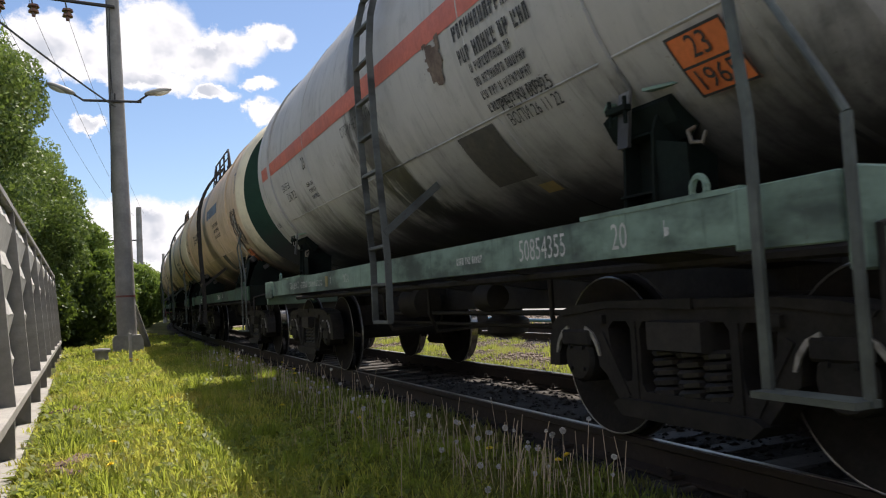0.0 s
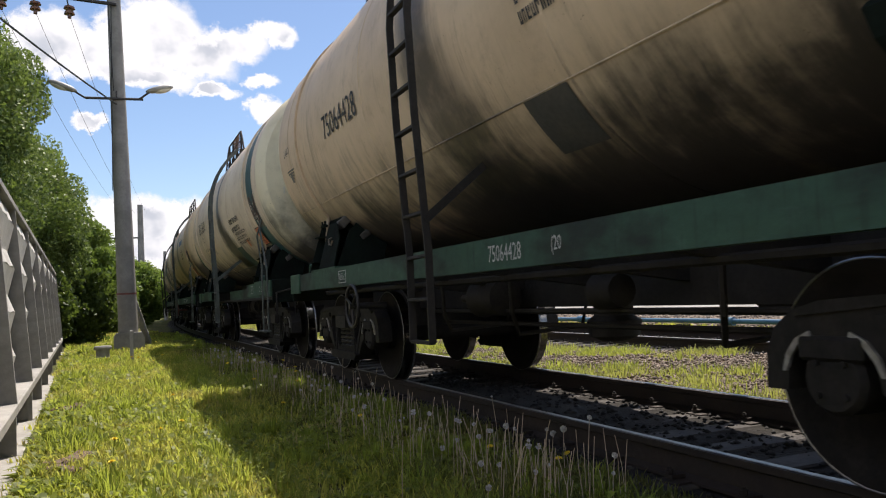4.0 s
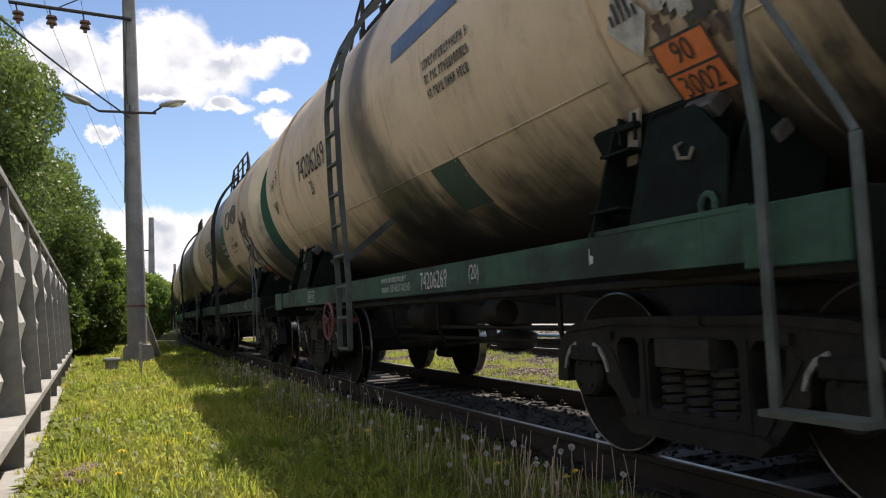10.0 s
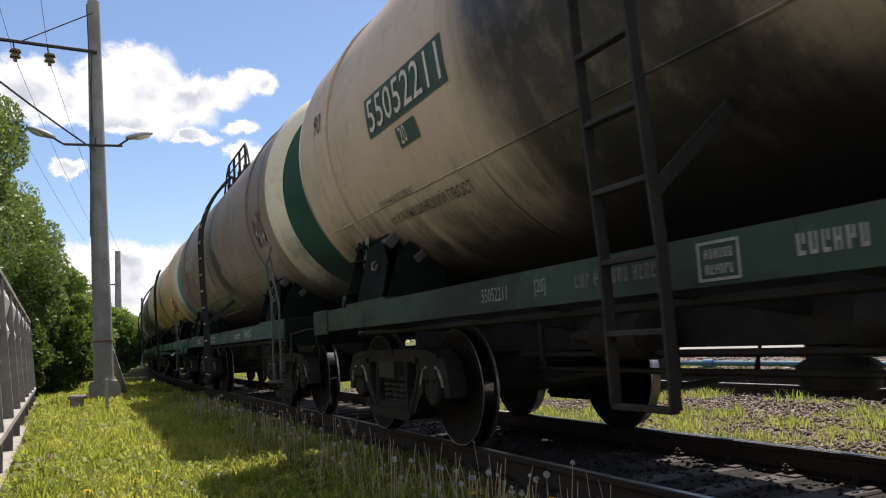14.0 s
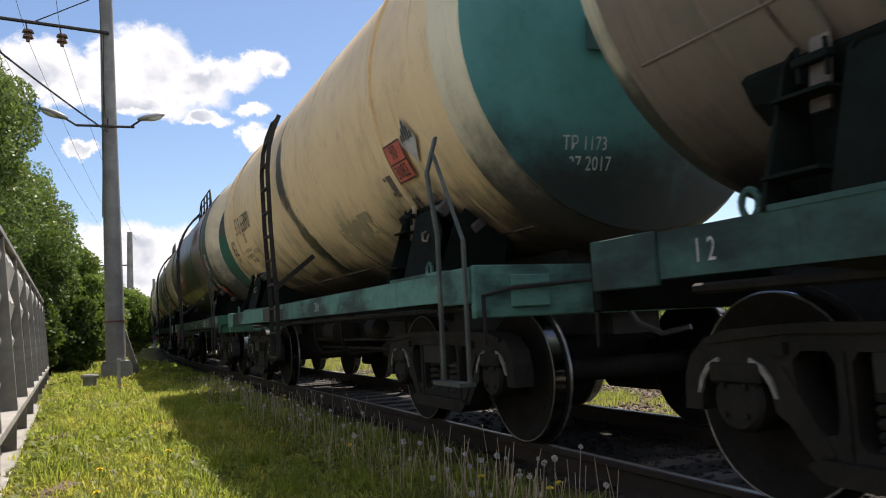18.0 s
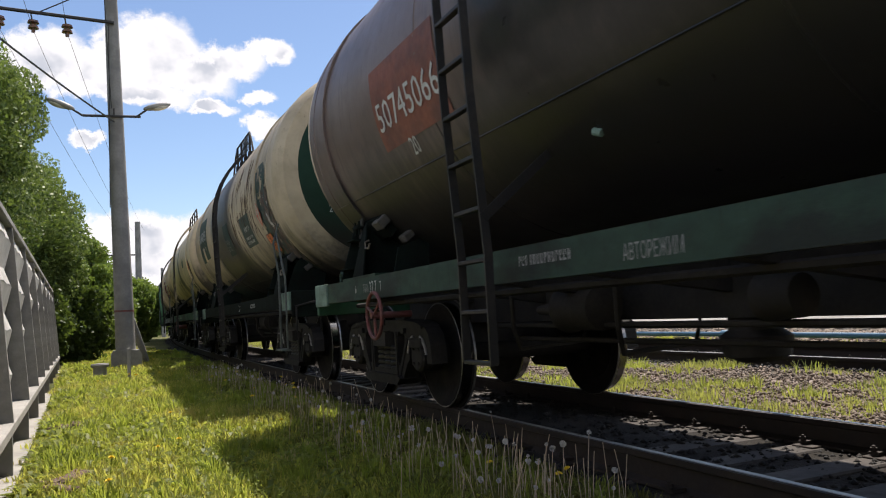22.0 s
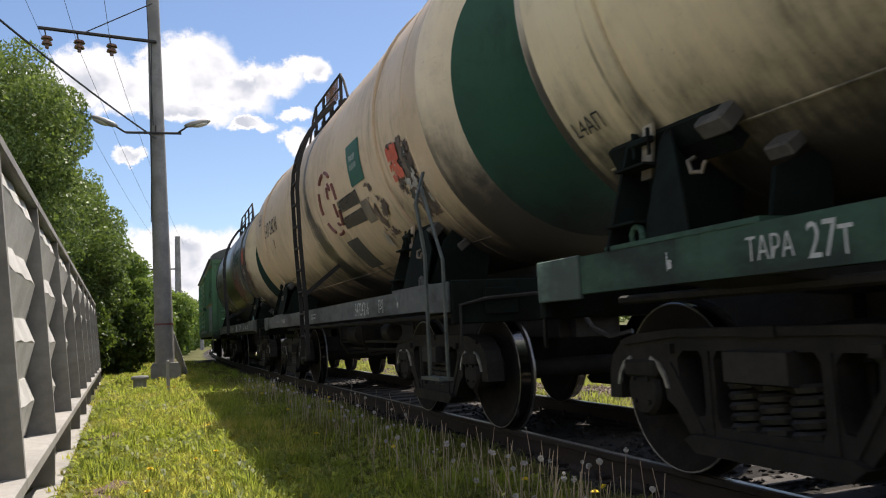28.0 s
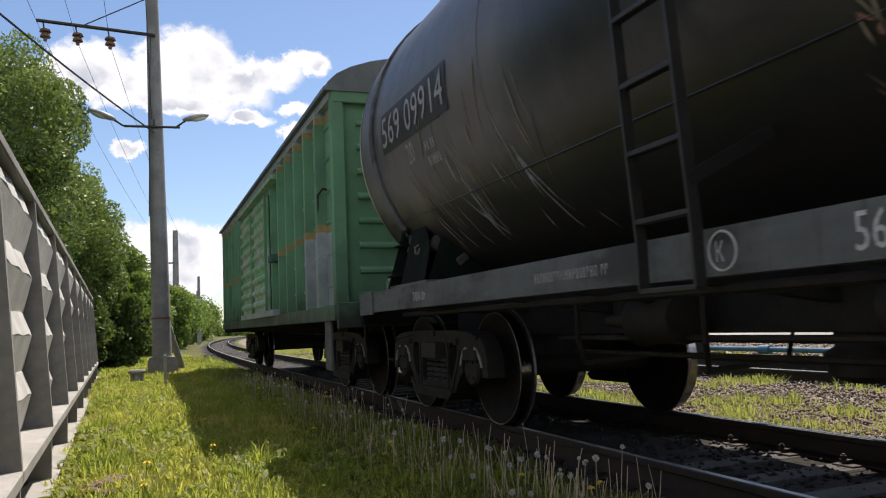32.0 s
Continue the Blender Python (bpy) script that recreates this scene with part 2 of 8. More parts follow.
M["cream_streaked"] = paint("cream_paint_streaked", (0.76, 0.63, 0.46), (0.42, 0.29, 0.18), streak=0.8, oil=0.55, hatch=-0.2, spread=1.5, soot_shade=1.02)
M["cream_clean"] = paint("cream_paint_clean", (0.88, 0.65, 0.36), (0.66, 0.46, 0.24), streak=0.4, oil=0.22, hatch=0.0, spread=1.0, soot_shade=1.08)
M["cream_pale"] = paint("cream_paint_pale", (0.80, 0.665, 0.43), (0.56, 0.42, 0.25), streak=0.45, oil=0.5, soot_shade=0.95)
M["grey"] = paint("grey_paint", (0.46, 0.445, 0.415), (0.30, 0.285, 0.26), streak=0.4, oil=0.3, soot_shade=1.1)
M["brown"] = paint("rust_brown_paint", (0.255, 0.190, 0.150), (0.165, 0.145, 0.112), streak=0.95, oil=0.42, blotch=0.95, spread=1.0, soot_shade=1.22)
M["brown_green"] = paint("green_grey_paint", (0.185, 0.215, 0.160), (0.21, 0.175, 0.125), streak=0.8, blotch=0.8, soot_shade=1.22)
M["end_black"] = paint("black_end_paint", (0.050, 0.052, 0.047), (0.085, 0.080, 0.066), streak=0.7, blotch=0.6)
M["tread_worn"] = frame_paint("worn_treads", (0.46, 0.46, 0.42), (0.20, 0.18, 0.15))
M["black"] = paint("oily_black_paint", (0.088, 0.088, 0.088), (0.15, 0.12, 0.10), rough=0.30, streak=0.8, oil=2.4, blotch=0.6, spread=0.6, oil_colour=(0.018, 0.018, 0.020), soot_shade=0.95)
M["olive"] = paint("oily_olive_paint", (0.56, 0.46, 0.315), (0.30, 0.24, 0.155), streak=0.8, oil=3.0, hatch=0.60, spread=0.1, sharp=0.75, cover=0.93, oil_colour=(0.040, 0.037, 0.034), blotch=0.65, soot_shade=0.95, low_soft=0.30, spec=0.25)
M["green_end"] = paint("green_end_paint", (0.034, 0.095, 0.058), (0.022, 0.06, 0.04), streak=0.5, blotch=0.7, spec=0.2, soot_shade=0.95)
M["green_end_dark"] = paint("green_end_sooty", (0.018, 0.046, 0.030), (0.012, 0.028, 0.020), rough=0.55, streak=0.6, blotch=0.8, spec=0.12, soot_shade=0.8)
M["green_end_fresh"] = paint("green_end_fresh", (0.030, 0.108, 0.058), (0.022, 0.070, 0.040), streak=0.45, blotch=0.6, soot_shade=0.85)
M["redbrown"] = paint("red_brown_paint", (0.19, 0.135, 0.11), (0.11, 0.08, 0.07), rough=0.3, streak=0.7, oil=2.6, hatch=-0.35, spread=0.15, sharp=0.65, oil_colour=(0.026, 0.025, 0.026), soot_shade=0.66)
M["cream_rim"] = paint("cream_rim_paint", (0.78, 0.63, 0.43), (0.52, 0.38, 0.24), streak=0.4, soot_shade=0.55)
M["cream_rim_pale"] = paint("pale_rim_paint", (0.78, 0.70, 0.50), (0.55, 0.44, 0.28), streak=0.3, soot_shade=0.78)
M["teal_end"] = paint("teal_end_paint", (0.10, 0.30, 0.29), (0.07, 0.18, 0.17), streak=0.35, soot_shade=0.9)
M["frame_green"] = frame_paint("frame_green_paint", (0.043, 0.096, 0.062), (0.018, 0.024, 0.021))
M["frame_sooty"] = frame_paint("sooty_green_frame_paint", (0.034, 0.068, 0.046), (0.018, 0.020, 0.018))
M["frame_pale"] = frame_paint("frame_pale_paint", (0.21, 0.3, 0.235), (0.045, 0.058, 0.05))
M["frame_teal"] = frame_paint("frame_teal_paint", (0.13, 0.3, 0.245), (0.028, 0.045, 0.042))
M["frame_grey"] = frame_paint("frame_grey_paint", (0.125, 0.132, 0.126), (0.036, 0.036, 0.034))
M["grime"] = plain("grimy_steel", (0.034, 0.031, 0.028), (0.052, 0.045, 0.039), 5.0, 0.7, bump=0.4, spec=0.2)
M["black_grime"] = plain("black_oily_steel", (0.020, 0.0185, 0.017), (0.036, 0.031, 0.027), 5.0, 0.7, bump=0.4, spec=0.18)
# sooty green, darkened as well for the shade between the wagons
M["saddle_dark"] = plain("sooty_shaded_green", (0.014, 0.020, 0.016), (0.012, 0.012, 0.010), 4.0, 0.85, spec=0.05)
M["iron"] = plain("dark_iron", (0.03, 0.029, 0.028), (0.05, 0.042, 0.036), 7.0, 0.5, 0.3)
M["tread"] = plain("polished_tread", (0.22, 0.215, 0.21), (0.13, 0.125, 0.12), 9.0, 0.16, 1.0, bump=0.03)
M["rim_edge"] = plain("bright_rim_edge", (0.34, 0.33, 0.32), (0.15, 0.14, 0.13), 12.0, 0.30, 0.8, bump=0.05)
M["wheel"] = plain("wheel_steel", (0.017, 0.015, 0.014), (0.028, 0.024, 0.021), 6.0, 0.8, 0.0, spec=0.15)
M["white"] = plain("white_stencil", (0.62, 0.62, 0.58), (0.45, 0.45, 0.42), 14.0, 0.7)
M["ink"] = plain("black_stencil", (0.03, 0.03, 0.03), (0.06, 0.055, 0.05), 14.0, 0.7)
M["frame_teal_dark"] = frame_paint("frame_teal_dark_paint", (0.048, 0.115, 0.098), (0.018, 0.026, 0.025))
M["frame_worn"] = plain("ladder_worn_paint", (0.22, 0.17, 0.11), (0.10, 0.09, 0.07), 3.0, 0.6)
M["step_paint"] = plain("step_worn_paint", (0.105, 0.12, 0.105), (0.05, 0.055, 0.05), 4.0, 0.6)
M["timber"] = plain("oily_timber", (0.12, 0.105, 0.085), (0.05, 0.045, 0.04), 5.0, 0.7, bump=0.5)
M["frame_soot"] = plain("black_repaint", (0.022, 0.024, 0.024), (0.04, 0.042, 0.04), 4.0, 0.6)
M["worn"] = plain("worn_bright_steel", (0.42, 0.40, 0.38), (0.14, 0.13, 0.12), 9.0, 0.5, 0.4)
M["band_teal"] = paint("dark_teal_band", (0.025, 0.085, 0.085), (0.02, 0.05, 0.05), streak=0.3)
M["end_green"] = plain("end_beam_green", (0.03, 0.12, 0.06), (0.024, 0.08, 0.045), 3.0, 0.5)
M["board_blue"] = plain("blue_board_paint", (0.10, 0.15, 0.24), (0.07, 0.10, 0.17), 3.0, 0.5)
M["board_rust"] = plain("rust_board_paint", (0.26, 0.085, 0.05), (0.14, 0.06, 0.045), 2.6, 0.6)
M["patch_green"] = plain("dark_green_patch", (0.035, 0.07, 0.05), (0.05, 0.075, 0.055), 4.0, 0.65)
M["label_dark"] = plain("dark_green_label", (0.025, 0.055, 0.045), (0.05, 0.07, 0.055), 4.0, 0.6)
M["scuff_red"] = plain("scuffed_rust_paint", (0.30, 0.13, 0.095), (0.22, 0.12, 0.095), 12.0, 0.7)
M["scrap"] = plain("torn_white_paper", (0.56, 0.53, 0.48), (0.30, 0.26, 0.22), 9.0, 0.8)
M["poster_dark"] = plain("brown_poster_remains", (0.10, 0.065, 0.05), (0.20, 0.15, 0.115), 7.0, 0.8)
M["red_plate"] = plain("red_plate", (0.70, 0.13, 0.075), (0.55, 0.11, 0.07), 5.0, 0.5)
M["emblem_red"] = plain("dull_red_stencil", (0.24, 0.08, 0.07), (0.17, 0.07, 0.06), 9.0, 0.7)
M["ink_blue"] = plain("blue_brush_paint", (0.03, 0.09, 0.15), (0.04, 0.07, 0.11), 14.0, 0.7)
M["ink_grey"] = plain("faded_black_stencil", (0.13, 0.12, 0.10), (0.20, 0.18, 0.14), 14.0, 0.7)
M["cream_ink"] = plain("cream_stencil", (0.72, 0.66, 0.54), (0.56, 0.50, 0.40), 14.0, 0.7)
M["white_dull"] = plain("dull_white_stencil", (0.34, 0.34, 0.32), (0.24, 0.23, 0.22), 14.0, 0.7)
M["rust"] = plain("rusty_sheet", (0.26, 0.14, 0.075), (0.16, 0.085, 0.05), 5.0, 0.8)
M["rust_dark"] = plain("dull_rust_red", (0.25, 0.095, 0.068), (0.12, 0.085, 0.07), 3.4, 0.7)
M["rim_rusty"] = paint("spotted_cream_rim", (0.64, 0.51, 0.33), (0.40, 0.28, 0.17), streak=0.6, blotch=0.6, soot_shade=0.85)
M["bed_stone"] = None
M["orange"] = plain("orange_plate", (0.75, 0.20, 0.06), (0.62, 0.16, 0.05), 5.0, 0.5)
M["red_band"] = plain("red_band_paint", (0.62, 0.16, 0.10), (0.48, 0.13, 0.09), 3.0, 0.5)
M["hand_red"] = plain("brake_wheel_red", (0.20, 0.055, 0.045), (0.12, 0.05, 0.045), 8.0, 0.6)
M["label_green"] = plain("green_label", (0.02, 0.13, 0.09), (0.03, 0.10, 0.07), 5.0, 0.5)
M["patch_pale"] = plain("faded_poster_patch", (0.24, 0.19, 0.135), (0.16, 0.135, 0.10), 6.0, 0.8)
M["patch"] = plain("dark_patch", (0.055, 0.052, 0.045), (0.08, 0.07, 0.055), 4.0, 0.7)
M["concrete"] = plain("concrete", (0.40, 0.38, 0.35), (0.29, 0.275, 0.25), 1.6, 0.85, bump=0.5, fine=60, vary=0.12)
M["concrete_dark"] = plain("grey_fence_concrete", (0.30, 0.29, 0.27), (0.20, 0.19, 0.18), 1.8, 0.88, bump=0.5, fine=60, vary=0.15)
M["concrete_white"] = plain("whitewashed_concrete", (0.60, 0.59, 0.56), (0.44, 0.43, 0.40), 2.2, 0.85, bump=0.5, fine=60, vary=0.1)
M["rail"] = plain("rail_steel", (0.040, 0.028, 0.021), (0.026, 0.020, 0.017), 4.0, 0.7, 0.2)
M["rail_top"] = plain("rail_running_face", (0.40, 0.38, 0.35), (0.28, 0.26, 0.24), 7.0, 0.42, 1.0, bump=0.03)
M["sleeper"] = plain("sleeper_wood", (0.034, 0.029, 0.025), (0.075, 0.062, 0.052), 3.0, 0.85, bump=0.6, vary=0.5)
M["box_green"] = paint("boxcar_green", (0.125, 0.275, 0.145), (0.085, 0.16, 0.09), rough=0.5, streak=0.6, blotch=0.7, soot_shade=1.75)
M["box_scuffed"] = plain("boxcar_scuffed_door", (0.16, 0.36, 0.16), (0.40, 0.40, 0.34), 2.4, 0.6, lo=0.45, hi=0.6)
M["box_grey"] = plain("boxcar_grey_patch", (0.31, 0.33, 0.32), (0.17, 0.21, 0.18), 1.6, 0.6)
M["box_yellow"] = plain("boxcar_ochre", (0.33, 0.22, 0.07), (0.20, 0.19, 0.08), 3.0, 0.6)
M["roof"] = plain("boxcar_roof", (0.07, 0.085, 0.08), (0.12, 0.125, 0.12), 1.2, 0.5, 0.2)
M["bark"] = plain("bark", (0.10, 0.075, 0.055), (0.06, 0.045, 0.035), 5.0, 0.9, bump=0.9, dist=0.03)
M["porcelain"] = plain("brown_porcelain", (0.14, 0.06, 0.03), (0.20, 0.10, 0.05), 6.0, 0.25)
M["brick"] = plain("old_brick", (0.16, 0.10, 0.075), (0.10, 0.075, 0.06), 9.0, 0.9, bump=0.6)
M["lamp"] = plain("lamp_housing", (0.35, 0.34, 0.31), (0.26, 0.25, 0.23), 6.0, 0.5)
M["glass"] = plain("lamp_glass", (0.72, 0.70, 0.62), (0.6, 0.58, 0.52), 6.0, 0.2)
M["pipe_blue"] = plain("blue_pipe_paint", (0.05, 0.15, 0.25), (0.04, 0.11, 0.19), 3.0, 0.5)
M["petal"] = plain("dandelion_yellow", (0.85, 0.66, 0.02), (0.8, 0.56, 0.02), 30.0, 0.7)
M["straw"] = plain("dry_stem", (0.56, 0.45, 0.32), (0.40, 0.31, 0.21), 20.0, 0.8)
M["fluff"] = plain("seed_head", (0.62, 0.60, 0.56), (0.50, 0.48, 0.45), 40.0, 0.9)


def leafy(name, a, b, c, through=0.35, rough=0.5, lit=(0.56, 0.61, 0.08)):
    m, n = material(name)
    geo = n.add("ShaderNodeNewGeometry")
    rnd = geo.outputs["Random Per Island"]
    at = n.add("ShaderNodeTexCoord").outputs["Object"]
    big = n.noise(at, 0.6, 3.0)
    col = n.mix(rnd, a, b)
    col = n.mix(n.steps(big, 0.45, 0.68), col, c)
    skin = n.add("ShaderNodeBsdfPrincipled", Base_Color=col, Roughness=rough, Specular_IOR_Level=0.3)
    glow = n.add("ShaderNodeBsdfTranslucent", Color=n.mix(0.5, col, lit, "MIX"))
    both = n.add("ShaderNodeMixShader", i0=through, i1=skin.outputs[0], i2=glow.outputs[0])
    n.add("ShaderNodeOutputMaterial", i0=both.outputs[0])
    return m


M["grass"] = leafy("grass_blades", (0.095, 0.118, 0.018), (0.66, 0.61, 0.13), (0.54, 0.43, 0.14), 0.60)
M["grass_deep"] = leafy("tuft_blades", (0.06, 0.105, 0.018), (0.27, 0.34, 0.05), (0.26, 0.27, 0.06), 0.60)
# blades by the rail, colour lowered to take in the train's shade
M["grass_shaded"] = leafy("shaded_verge_blades", (0.034, 0.047, 0.014), (0.105, 0.115, 0.032), (0.12, 0.105, 0.042), 0.4)
M["grass_dry"] = leafy("dry_blades", (0.40, 0.32, 0.15), (0.58, 0.48, 0.25), (0.36, 0.29, 0.13), 0.4)
M["grass_weed"] = leafy("weed_leaves", (0.05, 0.095, 0.02), (0.32, 0.36, 0.06), (0.22, 0.24, 0.05), 0.58)
M["grass_mid"] = leafy("siding_blades", (0.10, 0.14, 0.03), (0.42, 0.44, 0.11), (0.34, 0.32, 0.12), 0.45)
M["willow"] = leafy("willow_leaves", (0.045, 0.082, 0.026), (0.24, 0.30, 0.095), (0.09, 0.14, 0.038), 0.33, lit=(0.30, 0.42, 0.055))
# bush leaves with the shade near the trees darkened into their colour
M["bush_shaded"] = leafy("shaded_bush_leaves", (0.03, 0.055, 0.014), (0.08, 0.12, 0.03), (0.06, 0.095, 0.022), 0.3, lit=(0.30, 0.42, 0.055))
M["bush"] = leafy("bush_leaves", (0.06, 0.115, 0.025), (0.17, 0.24, 0.055), (0.20, 0.26, 0.06), 0.40, lit=(0.30, 0.42, 0.055))


def build_ground_material():
    m, n = material("soil_and_grass")
    at = n.add("ShaderNodeTexCoord").outputs["Object"]
    place = n.add("ShaderNodeSeparateXYZ", i0=at)
    big, mid, fine = n.noise(at, 0.35, 5), n.noise(at, 2.5, 5), n.noise(at, 30.0, 4)
    green = n.mix(n.steps(big, 0.4, 0.65), (0.075, 0.085, 0.022), (0.13, 0.12, 0.04))
    green = n.mix(n.steps(mid, 0.5, 0.75), green, (0.075, 0.058, 0.036))
    # bed soil, toned near black for the shade under the train
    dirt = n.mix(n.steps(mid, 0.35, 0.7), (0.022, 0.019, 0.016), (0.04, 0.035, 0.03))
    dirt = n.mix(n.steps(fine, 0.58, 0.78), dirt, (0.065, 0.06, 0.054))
    rubble = n.mix(n.steps(mid, 0.4, 0.65), (0.17, 0.125, 0.095), (0.30, 0.25, 0.21))
    pale = n.mix(n.steps(big, 0.35, 0.7), (0.34, 0.33, 0.31), (0.22, 0.20, 0.17))
    past = n.math("MAXIMUM", n.math("SUBTRACT", place.outputs[1], 16.0), 0.0)
    bow = n.math("DIVIDE", n.math("MULTIPLY", past, past), 1240.0)
    x = n.math("SUBTRACT", place.outputs[0], bow)
    wave = n.math("ADD", x, n.math("MULTIPLY", n.math("SUBTRACT", mid, 0.5), 0.8))
    col = green
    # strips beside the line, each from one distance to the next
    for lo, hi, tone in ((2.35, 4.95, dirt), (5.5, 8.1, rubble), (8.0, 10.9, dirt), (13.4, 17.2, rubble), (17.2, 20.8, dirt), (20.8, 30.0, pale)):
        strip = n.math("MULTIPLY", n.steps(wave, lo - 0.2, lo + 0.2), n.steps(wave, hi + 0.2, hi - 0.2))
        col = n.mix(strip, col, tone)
    finish(n, col, 0.95, 0.0, n.math("ADD", mid, fine), 0.6, 0.03, Specular_IOR_Level=0.2)
    return m


M["ground"] = build_ground_material()


def build_ballast_material(name, lo, hi):
    m, n = material(name)
    at = n.add("ShaderNodeTexCoord").outputs["Object"]
    rnd = n.add("ShaderNodeNewGeometry").outputs["Random Per Island"]
    col = n.mix(rnd, lo, hi)
    col = n.mix(n.steps(n.noise(at, 60.0), 0.4, 0.7), col, lo)
    finish(n, col, 0.9, 0.0, n.noise(at, 90.0), 0.4, 0.005)
    return m


M["ballast"] = build_ballast_material("crushed_stone", (0.105, 0.080, 0.060), (0.32, 0.25, 0.19))
# bed stone darkened further to stand for shade beneath the wagons
M["bed_stone"] = build_ballast_material("dark_crushed_stone", (0.012, 0.011, 0.010), (0.034, 0.030, 0.027))

# ------------------------------------------------------------------ mesh helpers


def block(bm, centre, size, turn=None, bevel=0.0):
    m = Matrix.Translation(centre) @ (turn.to_4x4() if turn is not None else Matrix()) @ Matrix.Diagonal((*size, 1))
    made = bmesh.ops.create_cube(bm, size=1.0, matrix=m)["verts"]
    if bevel:
        edges = list({e for v in made for e in v.link_edges})
        bmesh.ops.bevel(bm, geom=edges, offset=bevel, segments=1, profile=0.5, affect="EDGES")
    return bm


def rod(bm, a, b, r, seg=8, r2=None, caps=True):
    a, b = Vector(a), Vector(b)
    way = b - a
    m = Matrix.Translation((a + b) / 2) @ way.to_track_quat("Z", "Y").to_matrix().to_4x4()
    bmesh.ops.create_cone(bm, cap_ends=caps, segments=seg, radius1=r, radius2=r if r2 is None else r2, depth=way.length, matrix=m)
    return bm


def bar(bm, points, r, seg=6):
    for a, b in zip(points[:-1], points[1:]):
        rod(bm, a, b, r, seg)
    return bm


def lathe(bm, profile, axis="y", seg=48, centre=(0, 0, 0), caps=True):
    """Turns (along, radius) pairs about an axis."""
    rings = []
    cx, cy, cz = centre
    for along, r in profile:
        ring = []
        for i in range(seg):
            a = 2 * math.pi * i / seg
            p, q = r * math.cos(a), r * math.sin(a)
            co = (cx + p, cy + along, cz + q) if axis == "y" else (cx + along, cy + p, cz + q) if axis == "x" else (cx + p, cy + q, cz + along)
            ring.append(bm.verts.new(co))
        rings.append(ring)
    for lo, hi in zip(rings[:-1], rings[1:]):
        for i in range(seg):
            bm.faces.new((lo[i], lo[(i + 1) % seg], hi[(i + 1) % seg], hi[i]))
    for ring in (rings[0], rings[-1]):
        if caps and profile[rings.index(ring)][1] > 1e-3:
            bm.faces.new(ring)
    return bm


def prism(bm, outline, lo, hi, axis="x"):
    """Pushes an outline of (y, z), (x, z) or (x, y) pairs along an axis."""
    def co(p, w):
        return {"x": (w, p[0], p[1]), "y": (p[0], w, p[1]), "z": (p[0], p[1], w)}[axis]
    a = [bm.verts.new(co(p, lo)) for p in outline]
    b = [bm.verts.new(co(p, hi)) for p in outline]
    k = len(outline)
    bm.faces.new(a)
    bm.faces.new(b)
    for i in range(k):
        bm.faces.new((a[i], a[(i + 1) % k], b[(i + 1) % k], b[i]))
    return bm


def mesh_of(bm, name, mat, smooth=False):
    bmesh.ops.recalc_face_normals(bm, faces=bm.faces)
    me = bpy.data.meshes.new(name)
    bm.to_mesh(me)
    bm.free()
    if mat is not None:
        me.materials.append(mat)
    if smooth:
        me.shade_smooth()
        me.set_sharp_from_angle(angle=radians(35))
    return me


def part(name, bm, mat, parent, label="", smooth=False, at=None):
    """Links a bmesh, or a mesh that is shared, as one object under a thing or a part."""
    me = bm if isinstance(bm, bpy.types.Mesh) else mesh_of(bm, name, mat, smooth)
    ob = new(name, me)
    ob.parent = parent
    if at is not None:
        ob.matrix_basis = at
    if label:
        ob["label"] = label
    return ob


def soup(name, verts, faces, mat, smooth=False):
    me = bpy.data.meshes.new(name)
    verts = np.asarray(verts, np.float32)
    faces = np.asarray(faces, np.int32)
    k = faces.shape[1]
    me.vertices.add(len(verts))
    me.vertices.foreach_set("co", verts.ravel())
    me.loops.add(faces.size)
    me.loops.foreach_set("vertex_index", faces.ravel())
    me.polygons.add(len(faces))
    me.polygons.foreach_set("loop_start", np.arange(0, faces.size, k, dtype=np.int32))
    me.polygons.foreach_set("loop_total", np.full(len(faces), k, np.int32))
    me.update(calc_edges=True)
    me.validate()
    me.materials.append(mat)
    if smooth:
        me.shade_smooth()
    return me

# ------------------------------------------------------------------ the plan: y runs along the track, rail tops at z = 0
XC = 3.69            # centre line of the near track
CURVE_FROM, CURVE_R = 16.0, 620.0
SECOND = 9.45        # centre line of the second track
PITCH = 12.02        # one tank wagon over its couplers


def line_at(u, off=0.0):
    """Place and heading of the near track, u metres along it."""
    if u <= CURVE_FROM:
        return Vector((XC + off, u, 0)), 0.0
    a = (u - CURVE_FROM) / CURVE_R
    c = Vector((XC + CURVE_R * (1 - math.cos(a)), CURVE_FROM + CURVE_R * math.sin(a), 0))
    return c + Vector((math.cos(a), -math.sin(a), 0)) * off, a


def ground_z(x, y):
    z = -0.19 + 0.035 * math.sin(x * 1.3 + 0.4) * math.sin(y * 0.55 + 1.0)
    if x < 2.4:
        z += 0.05 * max(0.0, min(1.0, (y - 10) / 15))
    return z


def build_ground():
    xs = sorted({*np.linspace(-3, 13, 33).round(2), *(-6, -10, -18, -35, -70, -150, -400, -1500, 18, 26, 45, 90, 200, 500, 1800)})
    ys = sorted({*np.linspace(-6, 40, 63).round(2), *(-12, -30, -90, -400, 50, 65, 85, 120, 180, 300, 600, 1200, 2600)})
    verts = [(x, y, ground_z(x, y) if -8 < x < 14 and -8 < y < 60 else -0.19) for y in ys for x in xs]
    k = len(xs)
    faces = [(j * k + i, j * k + i + 1, (j + 1) * k + i + 1, (j + 1) * k + i) for j in range(len(ys) - 1) for i in range(k - 1)]
    ob = new("ground", soup("ground", verts, faces, M["ground"], True))
    tagged(ob, "grassy verge with bare soil along the railway", "ground", kind="structure")


build_ground()

